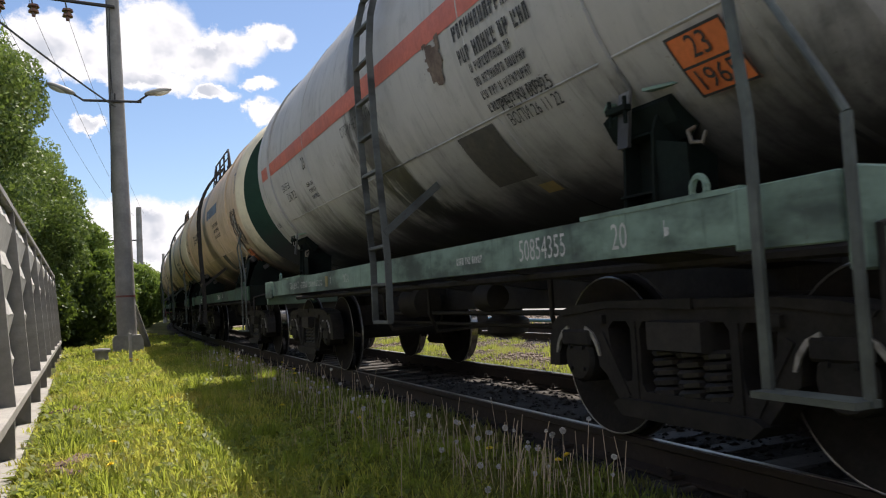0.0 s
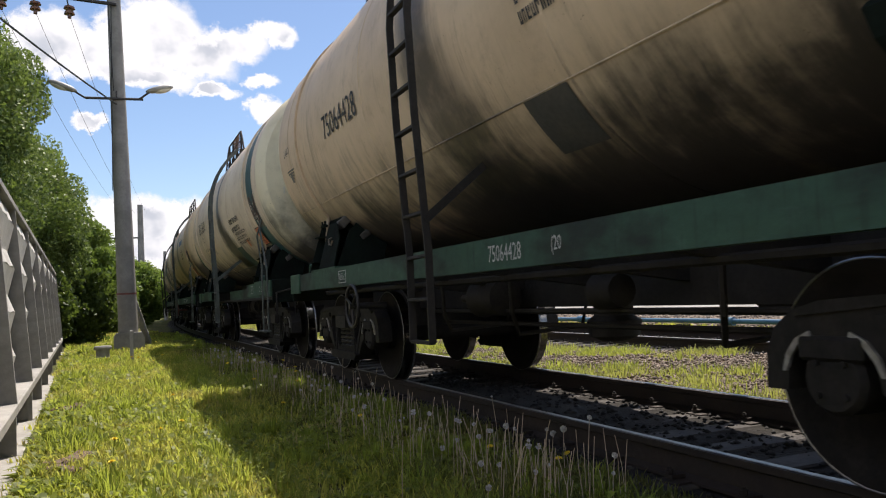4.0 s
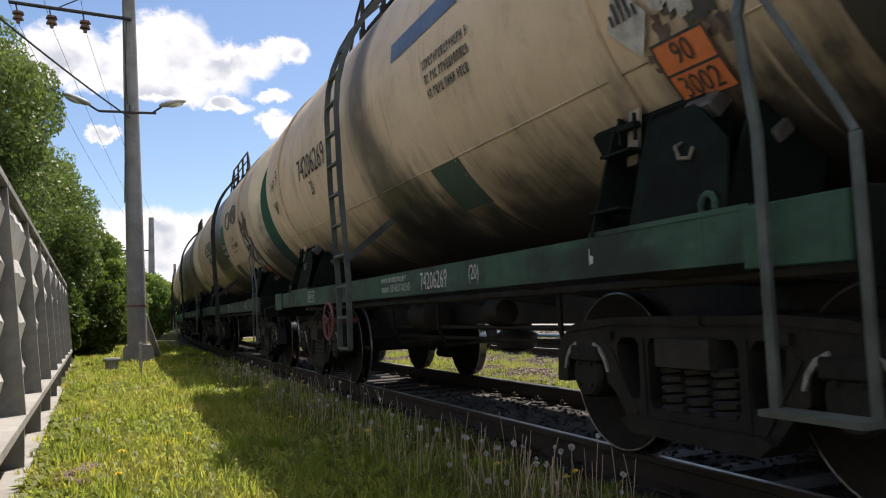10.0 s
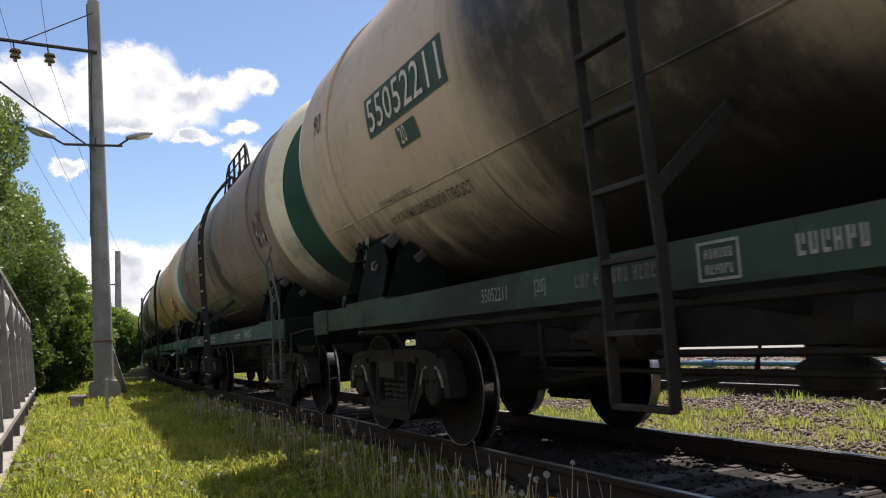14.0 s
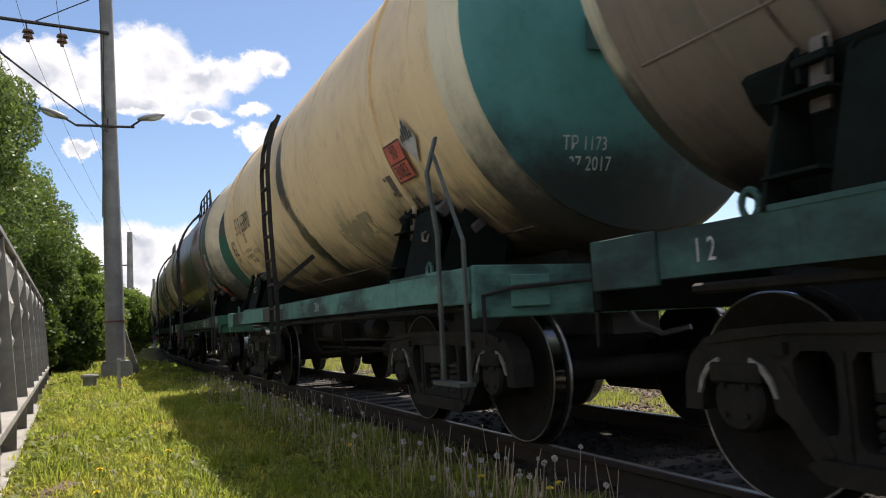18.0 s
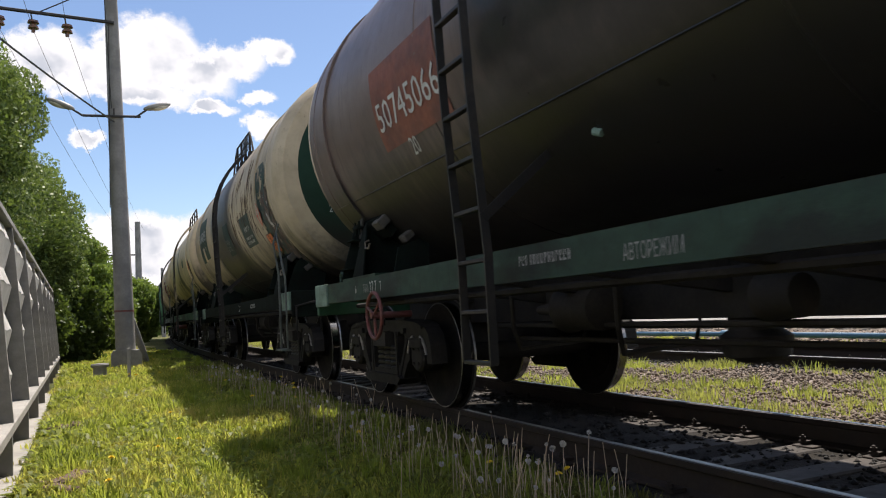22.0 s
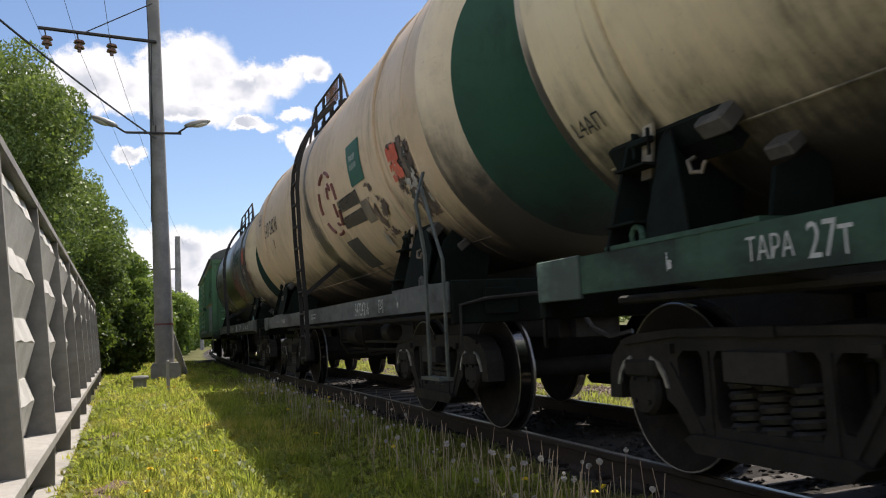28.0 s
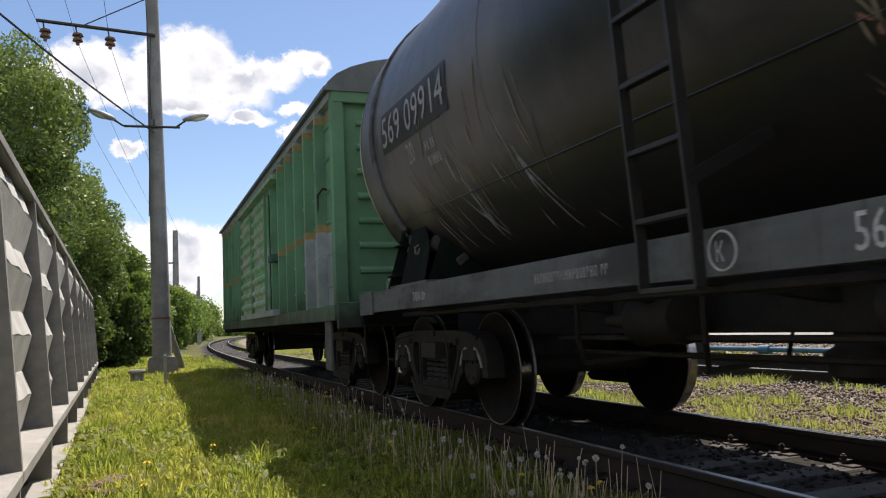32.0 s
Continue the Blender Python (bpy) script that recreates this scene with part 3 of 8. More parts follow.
RAIL = [(-0.075, -0.18), (0.075, -0.18), (0.075, -0.165), (0.012, -0.148), (0.010, -0.05), (0.036, -0.038), (0.036, -0.004)]
RAIL = RAIL + [(-x, z) for x, z in reversed(RAIL[2:])]


def sweep(bm, outline, stations):
    """Lofts an (x, z) outline along stations of (place, heading)."""
    rings = []
    for p, a in stations:
        rings.append([bm.verts.new((p.x + x * math.cos(a), p.y - x * math.sin(a), p.z + z)) for x, z in outline])
    k = len(outline)
    for lo, hi in zip(rings[:-1], rings[1:]):
        for i in range(k):
            bm.faces.new((lo[i], lo[(i + 1) % k], hi[(i + 1) % k], hi[i]))
    bm.faces.new(rings[0])
    bm.faces.new(rings[-1])
    return bm


def near_stations(off):
    us = [-14, -8, 0, 6, 12, 16] + [16 + 5 * i for i in range(1, 34)]
    return [line_at(u, off) for u in us]


def build_tracks():
    for track_name, centre, label in (("railway_track", None, "rusty steel railway track on dark wooden sleepers"),
                                      ("siding_track", SECOND, "second railway track behind the train"),
                                      ("yard_track", 19.0, "distant yard track in dark ballast")):
        root = tagged(new(track_name), label, "railway track", kind="structure")
        for off in (-0.797, 0.797):
            st = near_stations(off + (0 if centre is None else centre - XC))
            rail = part("rail", sweep(bmesh.new(), RAIL, st), M["rail"], root, smooth=False)
            top = [(-0.012, -0.0035), (0.026, -0.0035), (0.024, 0.0), (-0.010, 0.0)]
            part("running_face", sweep(bmesh.new(), top, st), M["rail_top"], rail, "worn shiny rail head")
        bm = bmesh.new()
        block(bm, (0, 0, -0.262), (2.7, 0.25, 0.17), bevel=0.012)
        sleeper = mesh_of(bm, "sleeper", M["sleeper"])
        bm = bmesh.new()
        for s in (-0.797, 0.797):
            block(bm, (s, 0, -0.174), (0.36, 0.17, 0.018), bevel=0.004)
            for dx in (-0.13, 0.13):
                rod(bm, (s + dx, 0.03, -0.17), (s + dx, 0.03, -0.10), 0.012, 6)
                rod(bm, (s + dx, 0.03, -0.135), (s + dx, 0.03, -0.112), 0.022, 6)
                block(bm, (s + dx * 0.72, 0.03, -0.15), (0.09, 0.07, 0.02))
        plates = mesh_of(bm, "tie_plates", M["rail"])
        for i in range(-16, 200 if centre is None else 110):
            u = i * 0.545 + 0.2
            p, a = line_at(u, 0 if centre is None else centre - XC)
            if centre is not None and u < -6:
                continue
            m = Matrix.Translation(p) @ pose(0, 0, 0, 0, 0, -math.degrees(a) + random.uniform(-0.8, 0.8))
            s = part("sleeper", sleeper, None, root, at=m)
            part("tie_plate", plates, None, s)


build_tracks()

# ------------------------------------------------------------------ wagons
TANK_R, TANK_Z, TANK_HALF = 1.55, 2.93, 5.50
SIDE_X, BEAM_LO, BEAM_HI = 1.38, 1.03, 1.24
BOGIE_Y, AXLE_Y, WHEEL_R = 3.90, 0.925, 0.4785
SADDLES = (-4.08, 3.78)
LEVEL = [TANK_Z]      # height of the tank axis of the wagon in hand
FORE = {}            # how far each tank reaches ahead of its middle


def tube(bm, points, r, seg=6):
    """One closed tube through points."""
    rings = []
    n = len(points)
    for i, p in enumerate(points):
        p = Vector(p)
        d = (Vector(points[min(i + 1, n - 1)]) - Vector(points[max(i - 1, 0)])).normalized()
        side = d.cross(Vector((0.31, 0.17, 0.93))).normalized()
        up = d.cross(side)
        rings.append([bm.verts.new(p + side * r * math.cos(2 * math.pi * k / seg) + up * r * math.sin(2 * math.pi * k / seg)) for k in range(seg)])
    for lo, hi in zip(rings[:-1], rings[1:]):
        for k in range(seg):
            bm.faces.new((lo[k], lo[(k + 1) % seg], hi[(k + 1) % seg], hi[k]))
    bm.faces.new(rings[0])
    bm.faces.new(rings[-1])
    return bm


def flat_strip(bm, points, wide, thick):
    """One bent flat bar through points that lie in a plane across the wagon; wide along y."""
    rings = []
    n = len(points)
    for i, p in enumerate(points):
        p = Vector(p)
        d = (Vector(points[min(i + 1, n - 1)]) - Vector(points[max(i - 1, 0)])).normalized()
        nrm = Vector((d.z, 0, -d.x)).normalized()
        rings.append([bm.verts.new(p + nrm * a * wide / 2 + Vector((0, b * thick / 2, 0))) for a, b in ((-1, -1), (1, -1), (1, 1), (-1, 1))])
    for lo, hi in zip(rings[:-1], rings[1:]):
        for k in range(4):
            bm.faces.new((lo[k], lo[(k + 1) % 4], hi[(k + 1) % 4], hi[k]))
    bm.faces.new(rings[0])
    bm.faces.new(rings[-1])
    return bm


def spring_mesh():
    bm = bmesh.new()
    pts = []
    for i in range(41):
        a = i * 2 * math.pi / 8
        pts.append(Vector((0.09 * math.cos(a), 0.09 * math.sin(a), 0.315 + 0.25 * i / 40)))
    tube(bm, pts, 0.023, 6)
    return mesh_of(bm, "spring", M["iron"], True)


def pierced(bm, outline, holes, lo, hi):
    """A plate in the (y, z) plane with holes through it, from lo to hi along x."""
    loops = [outline] + holes
    flat = [p for loop in loops for p in loop]
    tris = geometry.tessellate_polygon([[Vector((y, z, 0)) for y, z in loop] for loop in loops])
    a = [bm.verts.new((lo, y, z)) for y, z in flat]
    b = [bm.verts.new((hi, y, z)) for y, z in flat]
    for t in tris:
        bm.faces.new([a[i] for i in t])
        bm.faces.new([b[i] for i in reversed(t)])
    start = 0
    for loop in loops:
        k = len(loop)
        for i in range(k):
            p, q = start + i, start + (i + 1) % k
            bm.faces.new((a[p], a[q], b[q], b[p]))
        start += k
    return bm


def side_frame_mesh():
    """A cast side frame: arched top, jaws over the axle boxes, two teardrop windows and the spring opening."""
    bm = bmesh.new()
    half = [(0.60, 0.805), (0.98, 0.785), (1.12, 0.745), (1.21, 0.675), (1.25, 0.58), (1.265, 0.42), (1.15, 0.42), (1.135, 0.56), (1.06, 0.635), (0.80, 0.635),
            (0.735, 0.57), (0.715, 0.44), (0.65, 0.40), (0.53, 0.26), (0.44, 0.205)]
    outline = half + [(-y, z) for y, z in reversed(half)]
    tear = [(0.405, 0.655), (0.44, 0.70), (0.56, 0.70), (0.61, 0.66), (0.60, 0.56), (0.54, 0.45), (0.47, 0.37), (0.42, 0.38), (0.40, 0.46)]
    bay = [(-0.30, 0.33), (0.30, 0.33), (0.33, 0.37), (0.33, 0.66), (0.30, 0.70), (-0.30, 0.70), (-0.33, 0.66), (-0.33, 0.37)]
    pierced(bm, outline, [tear, [(-y, z) for y, z in reversed(tear)], bay], -0.075, 0.075)
    # flanges that stand proud along the top and the foot
    prism(bm, [(-1.10, 0.752), (-0.95, 0.79), (-0.60, 0.812), (0.60, 0.812), (0.95, 0.79), (1.10, 0.752), (1.08, 0.728), (0.60, 0.772), (-0.60, 0.772), (-1.08, 0.728)], -0.095, 0.095)
    prism(bm, [(-0.46, 0.195), (0.46, 0.195), (0.54, 0.255), (0.48, 0.285), (-0.48, 0.285), (-0.54, 0.255)], -0.12, 0.12)
    for s in (-1, 1):
        prism(bm, [(s * 0.355, 0.70), (s * 0.395, 0.70), (s * 0.395, 0.28), (s * 0.355, 0.28)], -0.085, 0.085)
        prism(bm, [(s * 0.70, 0.62), (s * 0.66, 0.64), (s * 0.43, 0.30), (s * 0.47, 0.27)], -0.085, 0.085)
    # brackets and a cast mark on the top
    for y in (-0.62, 0.66):
        block(bm, (-0.09, y, 0.71), (0.03, 0.07, 0.05))
    block(bm, (-0.10, -0.02, 0.79), (0.02, 0.20, 0.05))
    return mesh_of(bm, "side_frame", M["black_grime"])


def axle_box_mesh():
    bm = bmesh.new()
    lathe(bm, [(-0.085, 0.08), (-0.085, 0.125), (-0.06, 0.145), (0.10, 0.15), (0.12, 0.13)], "x", 16, (0, 0, WHEEL_R))
    block(bm, (0, 0, WHEEL_R + 0.12), (0.2, 0.30, 0.1), bevel=0.015)
    for i in range(4):
        a = math.pi / 4 + i * math.pi / 2
        rod(bm, (-0.10, 0.09 * math.cos(a), WHEEL_R + 0.09 * math.sin(a)), (-0.08, 0.09 * math.cos(a), WHEEL_R + 0.09 * math.sin(a)), 0.014, 6)
    return mesh_of(bm, "axle_box", M["black_grime"], True)


def wheel_meshes():
    bm = bmesh.new()
    r = WHEEL_R
    lathe(bm, [(-0.085, 0.0), (-0.085, 0.13), (-0.03, 0.15), (-0.012, 0.33), (-0.05, 0.40), (-0.065, r - 0.03), (-0.065, r - 0.006),
               (0.030, r - 0.002), (0.035, r + 0.028), (0.060, r + 0.026), (0.065, r - 0.03), (0.062, 0.40), (0.02, 0.34),
               (0.02, 0.15), (0.085, 0.13), (0.085, 0.0)], "x", 40)
    disc = mesh_of(bm, "wheel", M["wheel"], True)
    bm = bmesh.new()
    lathe(bm, [(-0.064, r - 0.004), (-0.062, r + 0.001), (0.028, r + 0.003), (0.030, r)], "x", 48, caps=False)
    tread = mesh_of(bm, "tread", M["tread"], True)
    bm = bmesh.new()
    lathe(bm, [(-0.067, r - 0.011), (-0.069, r - 0.006), (-0.066, r + 0.0005)], "x", 48, caps=False)
    lathe(bm, [(0.036, r + 0.026), (0.048, r + 0.0315), (0.060, r + 0.028)], "x", 48, caps=False)
    edge = mesh_of(bm, "rim_edge", M["rim_edge"], True)
    bm = bmesh.new()
    lathe(bm, [(-1.05, 0.065), (-0.9, 0.07), (-0.88, 0.09), (-0.4, 0.085), (0.4, 0.085), (0.88, 0.09), (0.9, 0.07), (1.05, 0.065)], "x", 14)
    axle = mesh_of(bm, "axle", M["wheel"], True)
    return disc, tread, edge, axle


def bolster_mesh():
    bm = bmesh.new()
    prism(bm, [(-1.15, 0.56), (-0.9, 0.50), (-0.4, 0.44), (0.4, 0.44), (0.9, 0.50), (1.15, 0.56), (1.15, 0.70), (0.4, 0.82), (-0.4, 0.82), (-1.15, 0.70)],
          -0.2, 0.2, "y")
    rod(bm, (0, 0, 0.8), (0, 0, 0.98), 0.2, 16)
    return mesh_of(bm, "bolster", M["grime"])


def pedestal_mesh(e):
    """The worn bright lip beside an axle box, on the side e."""
    bm = bmesh.new()
    pts = [(-0.238, 0.50), (-0.215, 0.575), (-0.165, 0.635), (-0.095, 0.668), (-0.088, 0.648), (-0.150, 0.612), (-0.192, 0.560), (-0.220, 0.50)]
    prism(bm, [(e * y, z) for y, z in pts], -0.088, -0.070)
    return mesh_of(bm, "pedestal", M["worn"])


def brake_beam_mesh():
    bm = bmesh.new()
    rod(bm, (-0.8, 0, 0.42), (0.8, 0, 0.42), 0.03, 8)
    bar(bm, [(-0.75, 0, 0.42), (0, 0.22, 0.44), (0.75, 0, 0.42)], 0.025)
    for s in (-0.79, 0.79):
        prism(bm, [(-0.03, 0.30), (0.03, 0.30), (0.05, 0.56), (-0.02, 0.56)], s - 0.04, s + 0.04)
        rod(bm, (s, 0, 0.5), (s, 0.12, 0.80), 0.014, 6)
    return mesh_of(bm, "brake_beam", M["grime"])


SPRING, SIDE_FRAME, AXLE_BOX, BOLSTER, BRAKE_BEAM = spring_mesh(), side_frame_mesh(), axle_box_mesh(), bolster_mesh(), brake_beam_mesh()
PEDESTALS = [pedestal_mesh(1), pedestal_mesh(-1)]
# added dark plate behind the springs; closes bright see-through slots
BACKING = mesh_of(block(bmesh.new(), (0, 0, 0.44), (0.05, 0.86, 0.42), bevel=0.01), "spring_seat", M["black_grime"])
WHEEL, TREAD, RIM_EDGE, AXLE = wheel_meshes()
WHEELSETS = []       # (object, place along the wagon, index of its wagon)
WAGONS = []          # (object, metres of its centre behind the first wagon's rear end, half distance of its pivots)


def running_gear(root, index, pivots):
    for y in pivots:
        bogie = new("bogie")
        bogie.parent, bogie.matrix_basis = root, pose(0, y, 0)
        for s in (-1.02, 1.02):
            part("side_frame", SIDE_FRAME, None, bogie, at=pose(s, 0, 0))
            for dy in (-0.19, 0.0, 0.19):
                part("spring", SPRING, None, bogie, at=pose(s - math.copysign(0.03, s), dy, 0))
            for a in (-AXLE_Y, AXLE_Y):
                part("axle_box", AXLE_BOX, None, bogie, at=pose(s, a, 0, 0, 0, 0 if s < 0 else 180))
                for lip in PEDESTALS:
                    part("pedestal", lip, None, bogie, "worn bright lip beside the axle box", at=pose(s, a, 0, 0, 0, 0 if s < 0 else 180))
        part("bolster", BOLSTER, None, bogie)
        for s in (-0.9, 0.9):
            part("spring_seat", BACKING, None, bogie, at=pose(s, 0, 0))
        part("brake_beam", BRAKE_BEAM, None, bogie, at=pose(0, 0.38, 0, 0, 0, 0))
        part("brake_beam", BRAKE_BEAM, None, bogie, at=pose(0, -0.38, 0, 0, 0, 180))
        for a in (-AXLE_Y, AXLE_Y):
            axle = part("wheelset", AXLE, None, root, "steel wheelset with shiny worn treads", at=pose(0, y + a, WHEEL_R))
            for s in (-0.80, 0.80):
                w = part("wheel", WHEEL, None, axle, at=pose(s, 0, 0, 0, 0, 0 if s < 0 else 180))
                part("tread", TREAD, None, w, "polished wheel tread")
                part("rim_edge", RIM_EDGE, None, w, "bright worn rim and flange edge")
            WHEELSETS.append((axle, y + a, index))


def coupler_mesh():
    bm = bmesh.new()
    block(bm, (0, 0.25, 0), (0.14, 0.5, 0.18), bevel=0.02)
    prism(bm, [(-0.20, 0.45), (0.16, 0.45), (0.22, 0.62), (0.10, 0.74), (-0.02, 0.60), (-0.14, 0.72), (-0.26, 0.62)], -0.14, 0.14, "z")
    return mesh_of(bm, "coupler", M["grime"])


def hose_mesh():
    bm = bmesh.new()
    bar(bm, [(0.3, 0.0, 0.05), (0.3, 0.16, 0.02), (0.28, 0.30, -0.16), (0.22, 0.48, -0.24), (0.14, 0.66, -0.2)], 0.022)
    return mesh_of(bm, "brake_hose", M["iron"], True)


COUPLER, HOSE = coupler_mesh(), hose_mesh()


def hand_wheel(parent, at, mat, disc=False):
    wheel = new("brake_wheel")
    wheel.parent, wheel.matrix_basis = parent, at
    wheel["label"] = "hand brake wheel, dull red" if mat != "iron" else "dark hand brake wheel"
    bm = bmesh.new()
    tube(bm, [(0, 0.205 * math.cos(a), 0.205 * math.sin(a)) for a in [i * math.pi / 12 for i in range(25)]], 0.017)
    part("rim", bm, M[mat], wheel, smooth=True)
    for i in range(5 if disc else 3):
        a = i * 2 * math.pi / (5 if disc else 3) + 0.4
        bm = bmesh.new()
        rod(bm, (0, 0, 0), (0, 0.205 * math.cos(a), 0.205 * math.sin(a)), 0.04 if disc else 0.014, 8, 0.03 if disc else 0.014)
        part("spoke", bm, M[mat], wheel)
    bm = bmesh.new()
    rod(bm, (-0.03, 0, 0), (0.35, 0, 0), 0.07 if disc else 0.03, 10)
    part("hub", bm, M[mat], wheel)


def around(y, a, lift=0.0, r=TANK_R):
    """A place on the near flank of the tank: metres along it, degrees above its axis."""
    t = radians(a)
    return Vector((-(r + lift) * math.cos(t), y, LEVEL[0] + (r + lift) * math.sin(t)))


LETTERS = {}


def glyphs(text):
    """Flat letter shapes of unit height, as points and faces."""
    if text not in LETTERS:
        cu = bpy.data.curves.new("letters", "FONT")
        cu.body, cu.resolution_u = text, 2
        ob = bpy.data.objects.new("letters", cu)
        me = ob.to_mesh()
        co = np.array([v.co[:] for v in me.vertices], float).reshape(-1, 3)
        faces = [tuple(p.vertices) for p in me.polygons]
        ob.to_mesh_clear()
        bpy.data.objects.remove(ob)
        bpy.data.curves.remove(cu)
        lo, hi = co.min(0), co.max(0)
        co = (co - lo) / (hi[1] - lo[1])
        LETTERS[text] = (co[:, :2], faces, (hi[0] - lo[0]) / (hi[1] - lo[1]))
    return LETTERS[text]


def lettering(parent, text, y, base, height, mat, on="tank", width=None, lift=0.010, name="marking"):
    """Stencilled words on the near side: y is where they begin, base the angle (tank) or height (beam) of their foot."""
    co, faces, wide = glyphs(text)
    k = (width or height * wide * 0.72) / wide
    verts = []
    for u, v in co:
        yy = y - u * k
        verts.append(around(yy, base + math.degrees(v * height / TANK_R), lift) if on == "tank" else Vector((-SIDE_X - 0.004, yy, base + v * height)))
    me = bpy.data.meshes.new(name)
    me.from_pydata(verts, [], faces)
    me.materials.append(M[mat])
    ob = tagged(new(name, me), kind="stuff")
    ob.parent = parent
    return ob


def end_words(parent, text, x, z, height, mat="white"):
    """Words on the dished end that faces the train's head."""
    co, faces, wide = glyphs(text)
    k = height * 0.72
    verts = []
    for u, v in co:
        px, pz = x + u * k, z + v * height
        d = math.hypot(px, pz - LEVEL[0]) / TANK_R
        verts.append((px, -FORE[parent.name] + 0.30 * d * d - 0.012, pz))
    me = bpy.data.meshes.new("marking")
    me.from_pydata(verts, [], faces)
    me.materials.append(M[mat])
    ob = tagged(new("marking", me), kind="stuff")
    ob.parent = parent


def bars(parent, y, base, width, lines, height, mat="ink", on="tank"):
    """Small print that cannot be read: short bars, word by word."""
    rng = random.Random(int(y * 100) + lines)
    bm = bmesh.new()
    for i in range(lines):
        v0 = -i * height * 1.6
        u = 0.0
        while u < width * (0.75 + 0.25 * rng.random()):
            w = rng.uniform(0.40, 0.60) * height
            rise = rng.choice((0.0, 0.42, 0.80)) * height
            stem = w * rng.uniform(0.26, 0.40)
            for u0, u1, b0, b1 in ((0, stem, 0, height), (stem, w * 0.9, rise, rise + height * 0.20), (w * 0.62, w * 0.9, 0 if rng.random() < 0.6 else height * 0.5, height * 0.98)):
                q = []
                for du, dv in ((u0, b0), (u1, b0), (u1, b1), (u0, b1)):
                    yy, vv = y - u - du, v0 + dv
                    q.append(bm.verts.new(around(yy, base + math.degrees(vv / TANK_R), 0.008) if on == "tank" else Vector((-SIDE_X - 0.004, yy, base + vv))))
                bm.faces.new(q)
            u += w + height * (0.16 if rng.random() < 0.84 else 0.55)
    tagged(part("small_print", bm, M[mat], parent), kind="stuff")


def panel_on(parent, name, y0, y1, a0, a1, mat, lift=0.005, label="", ragged=0.0, seed=0):
    """A sheet, painted field or torn poster that follows the tank's curve; y0 > y1."""
    rng = random.Random(seed)
    nu, nv = max(3, int(abs(y0 - y1) / (0.03 if ragged else 0.05))), max(4, int(abs(a1 - a0) / (1.2 if ragged else 2.2)))
    bm = bmesh.new()
    grid = [[bm.verts.new(around(y0 + (y1 - y0) * i / nu + rng.uniform(-1, 1) * ragged * 0.018, a0 + (a1 - a0) * j / nv + rng.uniform(-1, 1) * ragged * 0.7,
                                 lift + rng.random() * ragged * 0.012)) for i in range(nu + 1)] for j in range(nv + 1)]
    for j in range(nv):
        for i in range(nu):
            p = Vector((i * 0.22 + seed * 3.1, j * 0.22, seed * 1.7))
            edge = max(abs(i + 0.5 - nu / 2) / (nu / 2), abs(j + 0.5 - nv / 2) / (nv / 2))
            if ragged and noise.noise(p) + 0.35 * noise.noise(p * 3.1) + 0.25 - edge * 0.5 < ragged - 0.75:
                continue
            bm.faces.new((grid[j][i], grid[j][i + 1], grid[j + 1][i + 1], grid[j + 1][i]))
    loose = [v for v in bm.verts if not v.link_faces]
    bmesh.ops.delete(bm, geom=loose, context="VERTS")
    return tagged(part(name, bm, M[mat], parent, label, smooth=True), kind="stuff" if ragged else "")


def hazard_plate(root, y, a, upper, lower, mat="orange"):
    plate = panel_on(root, "hazard_plate", y, y - 0.36, a - 6.2, a + 6.2, mat, 0.03, "orange hazard plate with black figures")
    for aa in (a - 6.1, a - 0.2, a + 5.8):
        panel_on(plate, "rule", y, y - 0.36, aa, aa + 0.5, "ink", 0.034)
    for yy in (y, y - 0.35):
        panel_on(plate, "rule", yy, yy - 0.012, a - 6.2, a + 6.2, "ink", 0.034)
    w = 0.062
    lettering(plate, upper, y - 0.18 + w * len(upper) / 2, a + 1.3, 0.115, "ink", width=w * len(upper), lift=0.038)
    lettering(plate, lower, y - 0.18 + w * len(lower) / 2, a - 4.9, 0.115, "ink", width=w * len(lower), lift=0.038)


def hazard_diamond(root, y, a, mat, ink):
    """A square sheet set on its corner, with stripes."""
    bm = bmesh.new()
    h = 0.19
    v = [bm.verts.new(around(y + u, a + math.degrees(w / TANK_R), 0.03)) for u, w in ((0, h), (-h * 0.8, 0), (0, -h), (h * 0.8, 0))]
    bm.faces.new(v)
    sign = part("hazard_sign", bm, M[mat], root, "diamond-shaped hazard sign, scuffed")
    bm = bmesh.new()
    for k in range(-2, 3):
        u = k * 0.045
        top = h * (1 - abs(u) / (h * 0.8)) * 0.85
        q = [around(y + u + du, a + math.degrees(w / TANK_R), 0.034) for du, w in ((-0.011, 0.01), (0.011, 0.01), (0.011, top), (-0.011, top))]
        bm.faces.new([bm.verts.new(p) for p in q])
    part("stripes", bm, M[ink], sign)


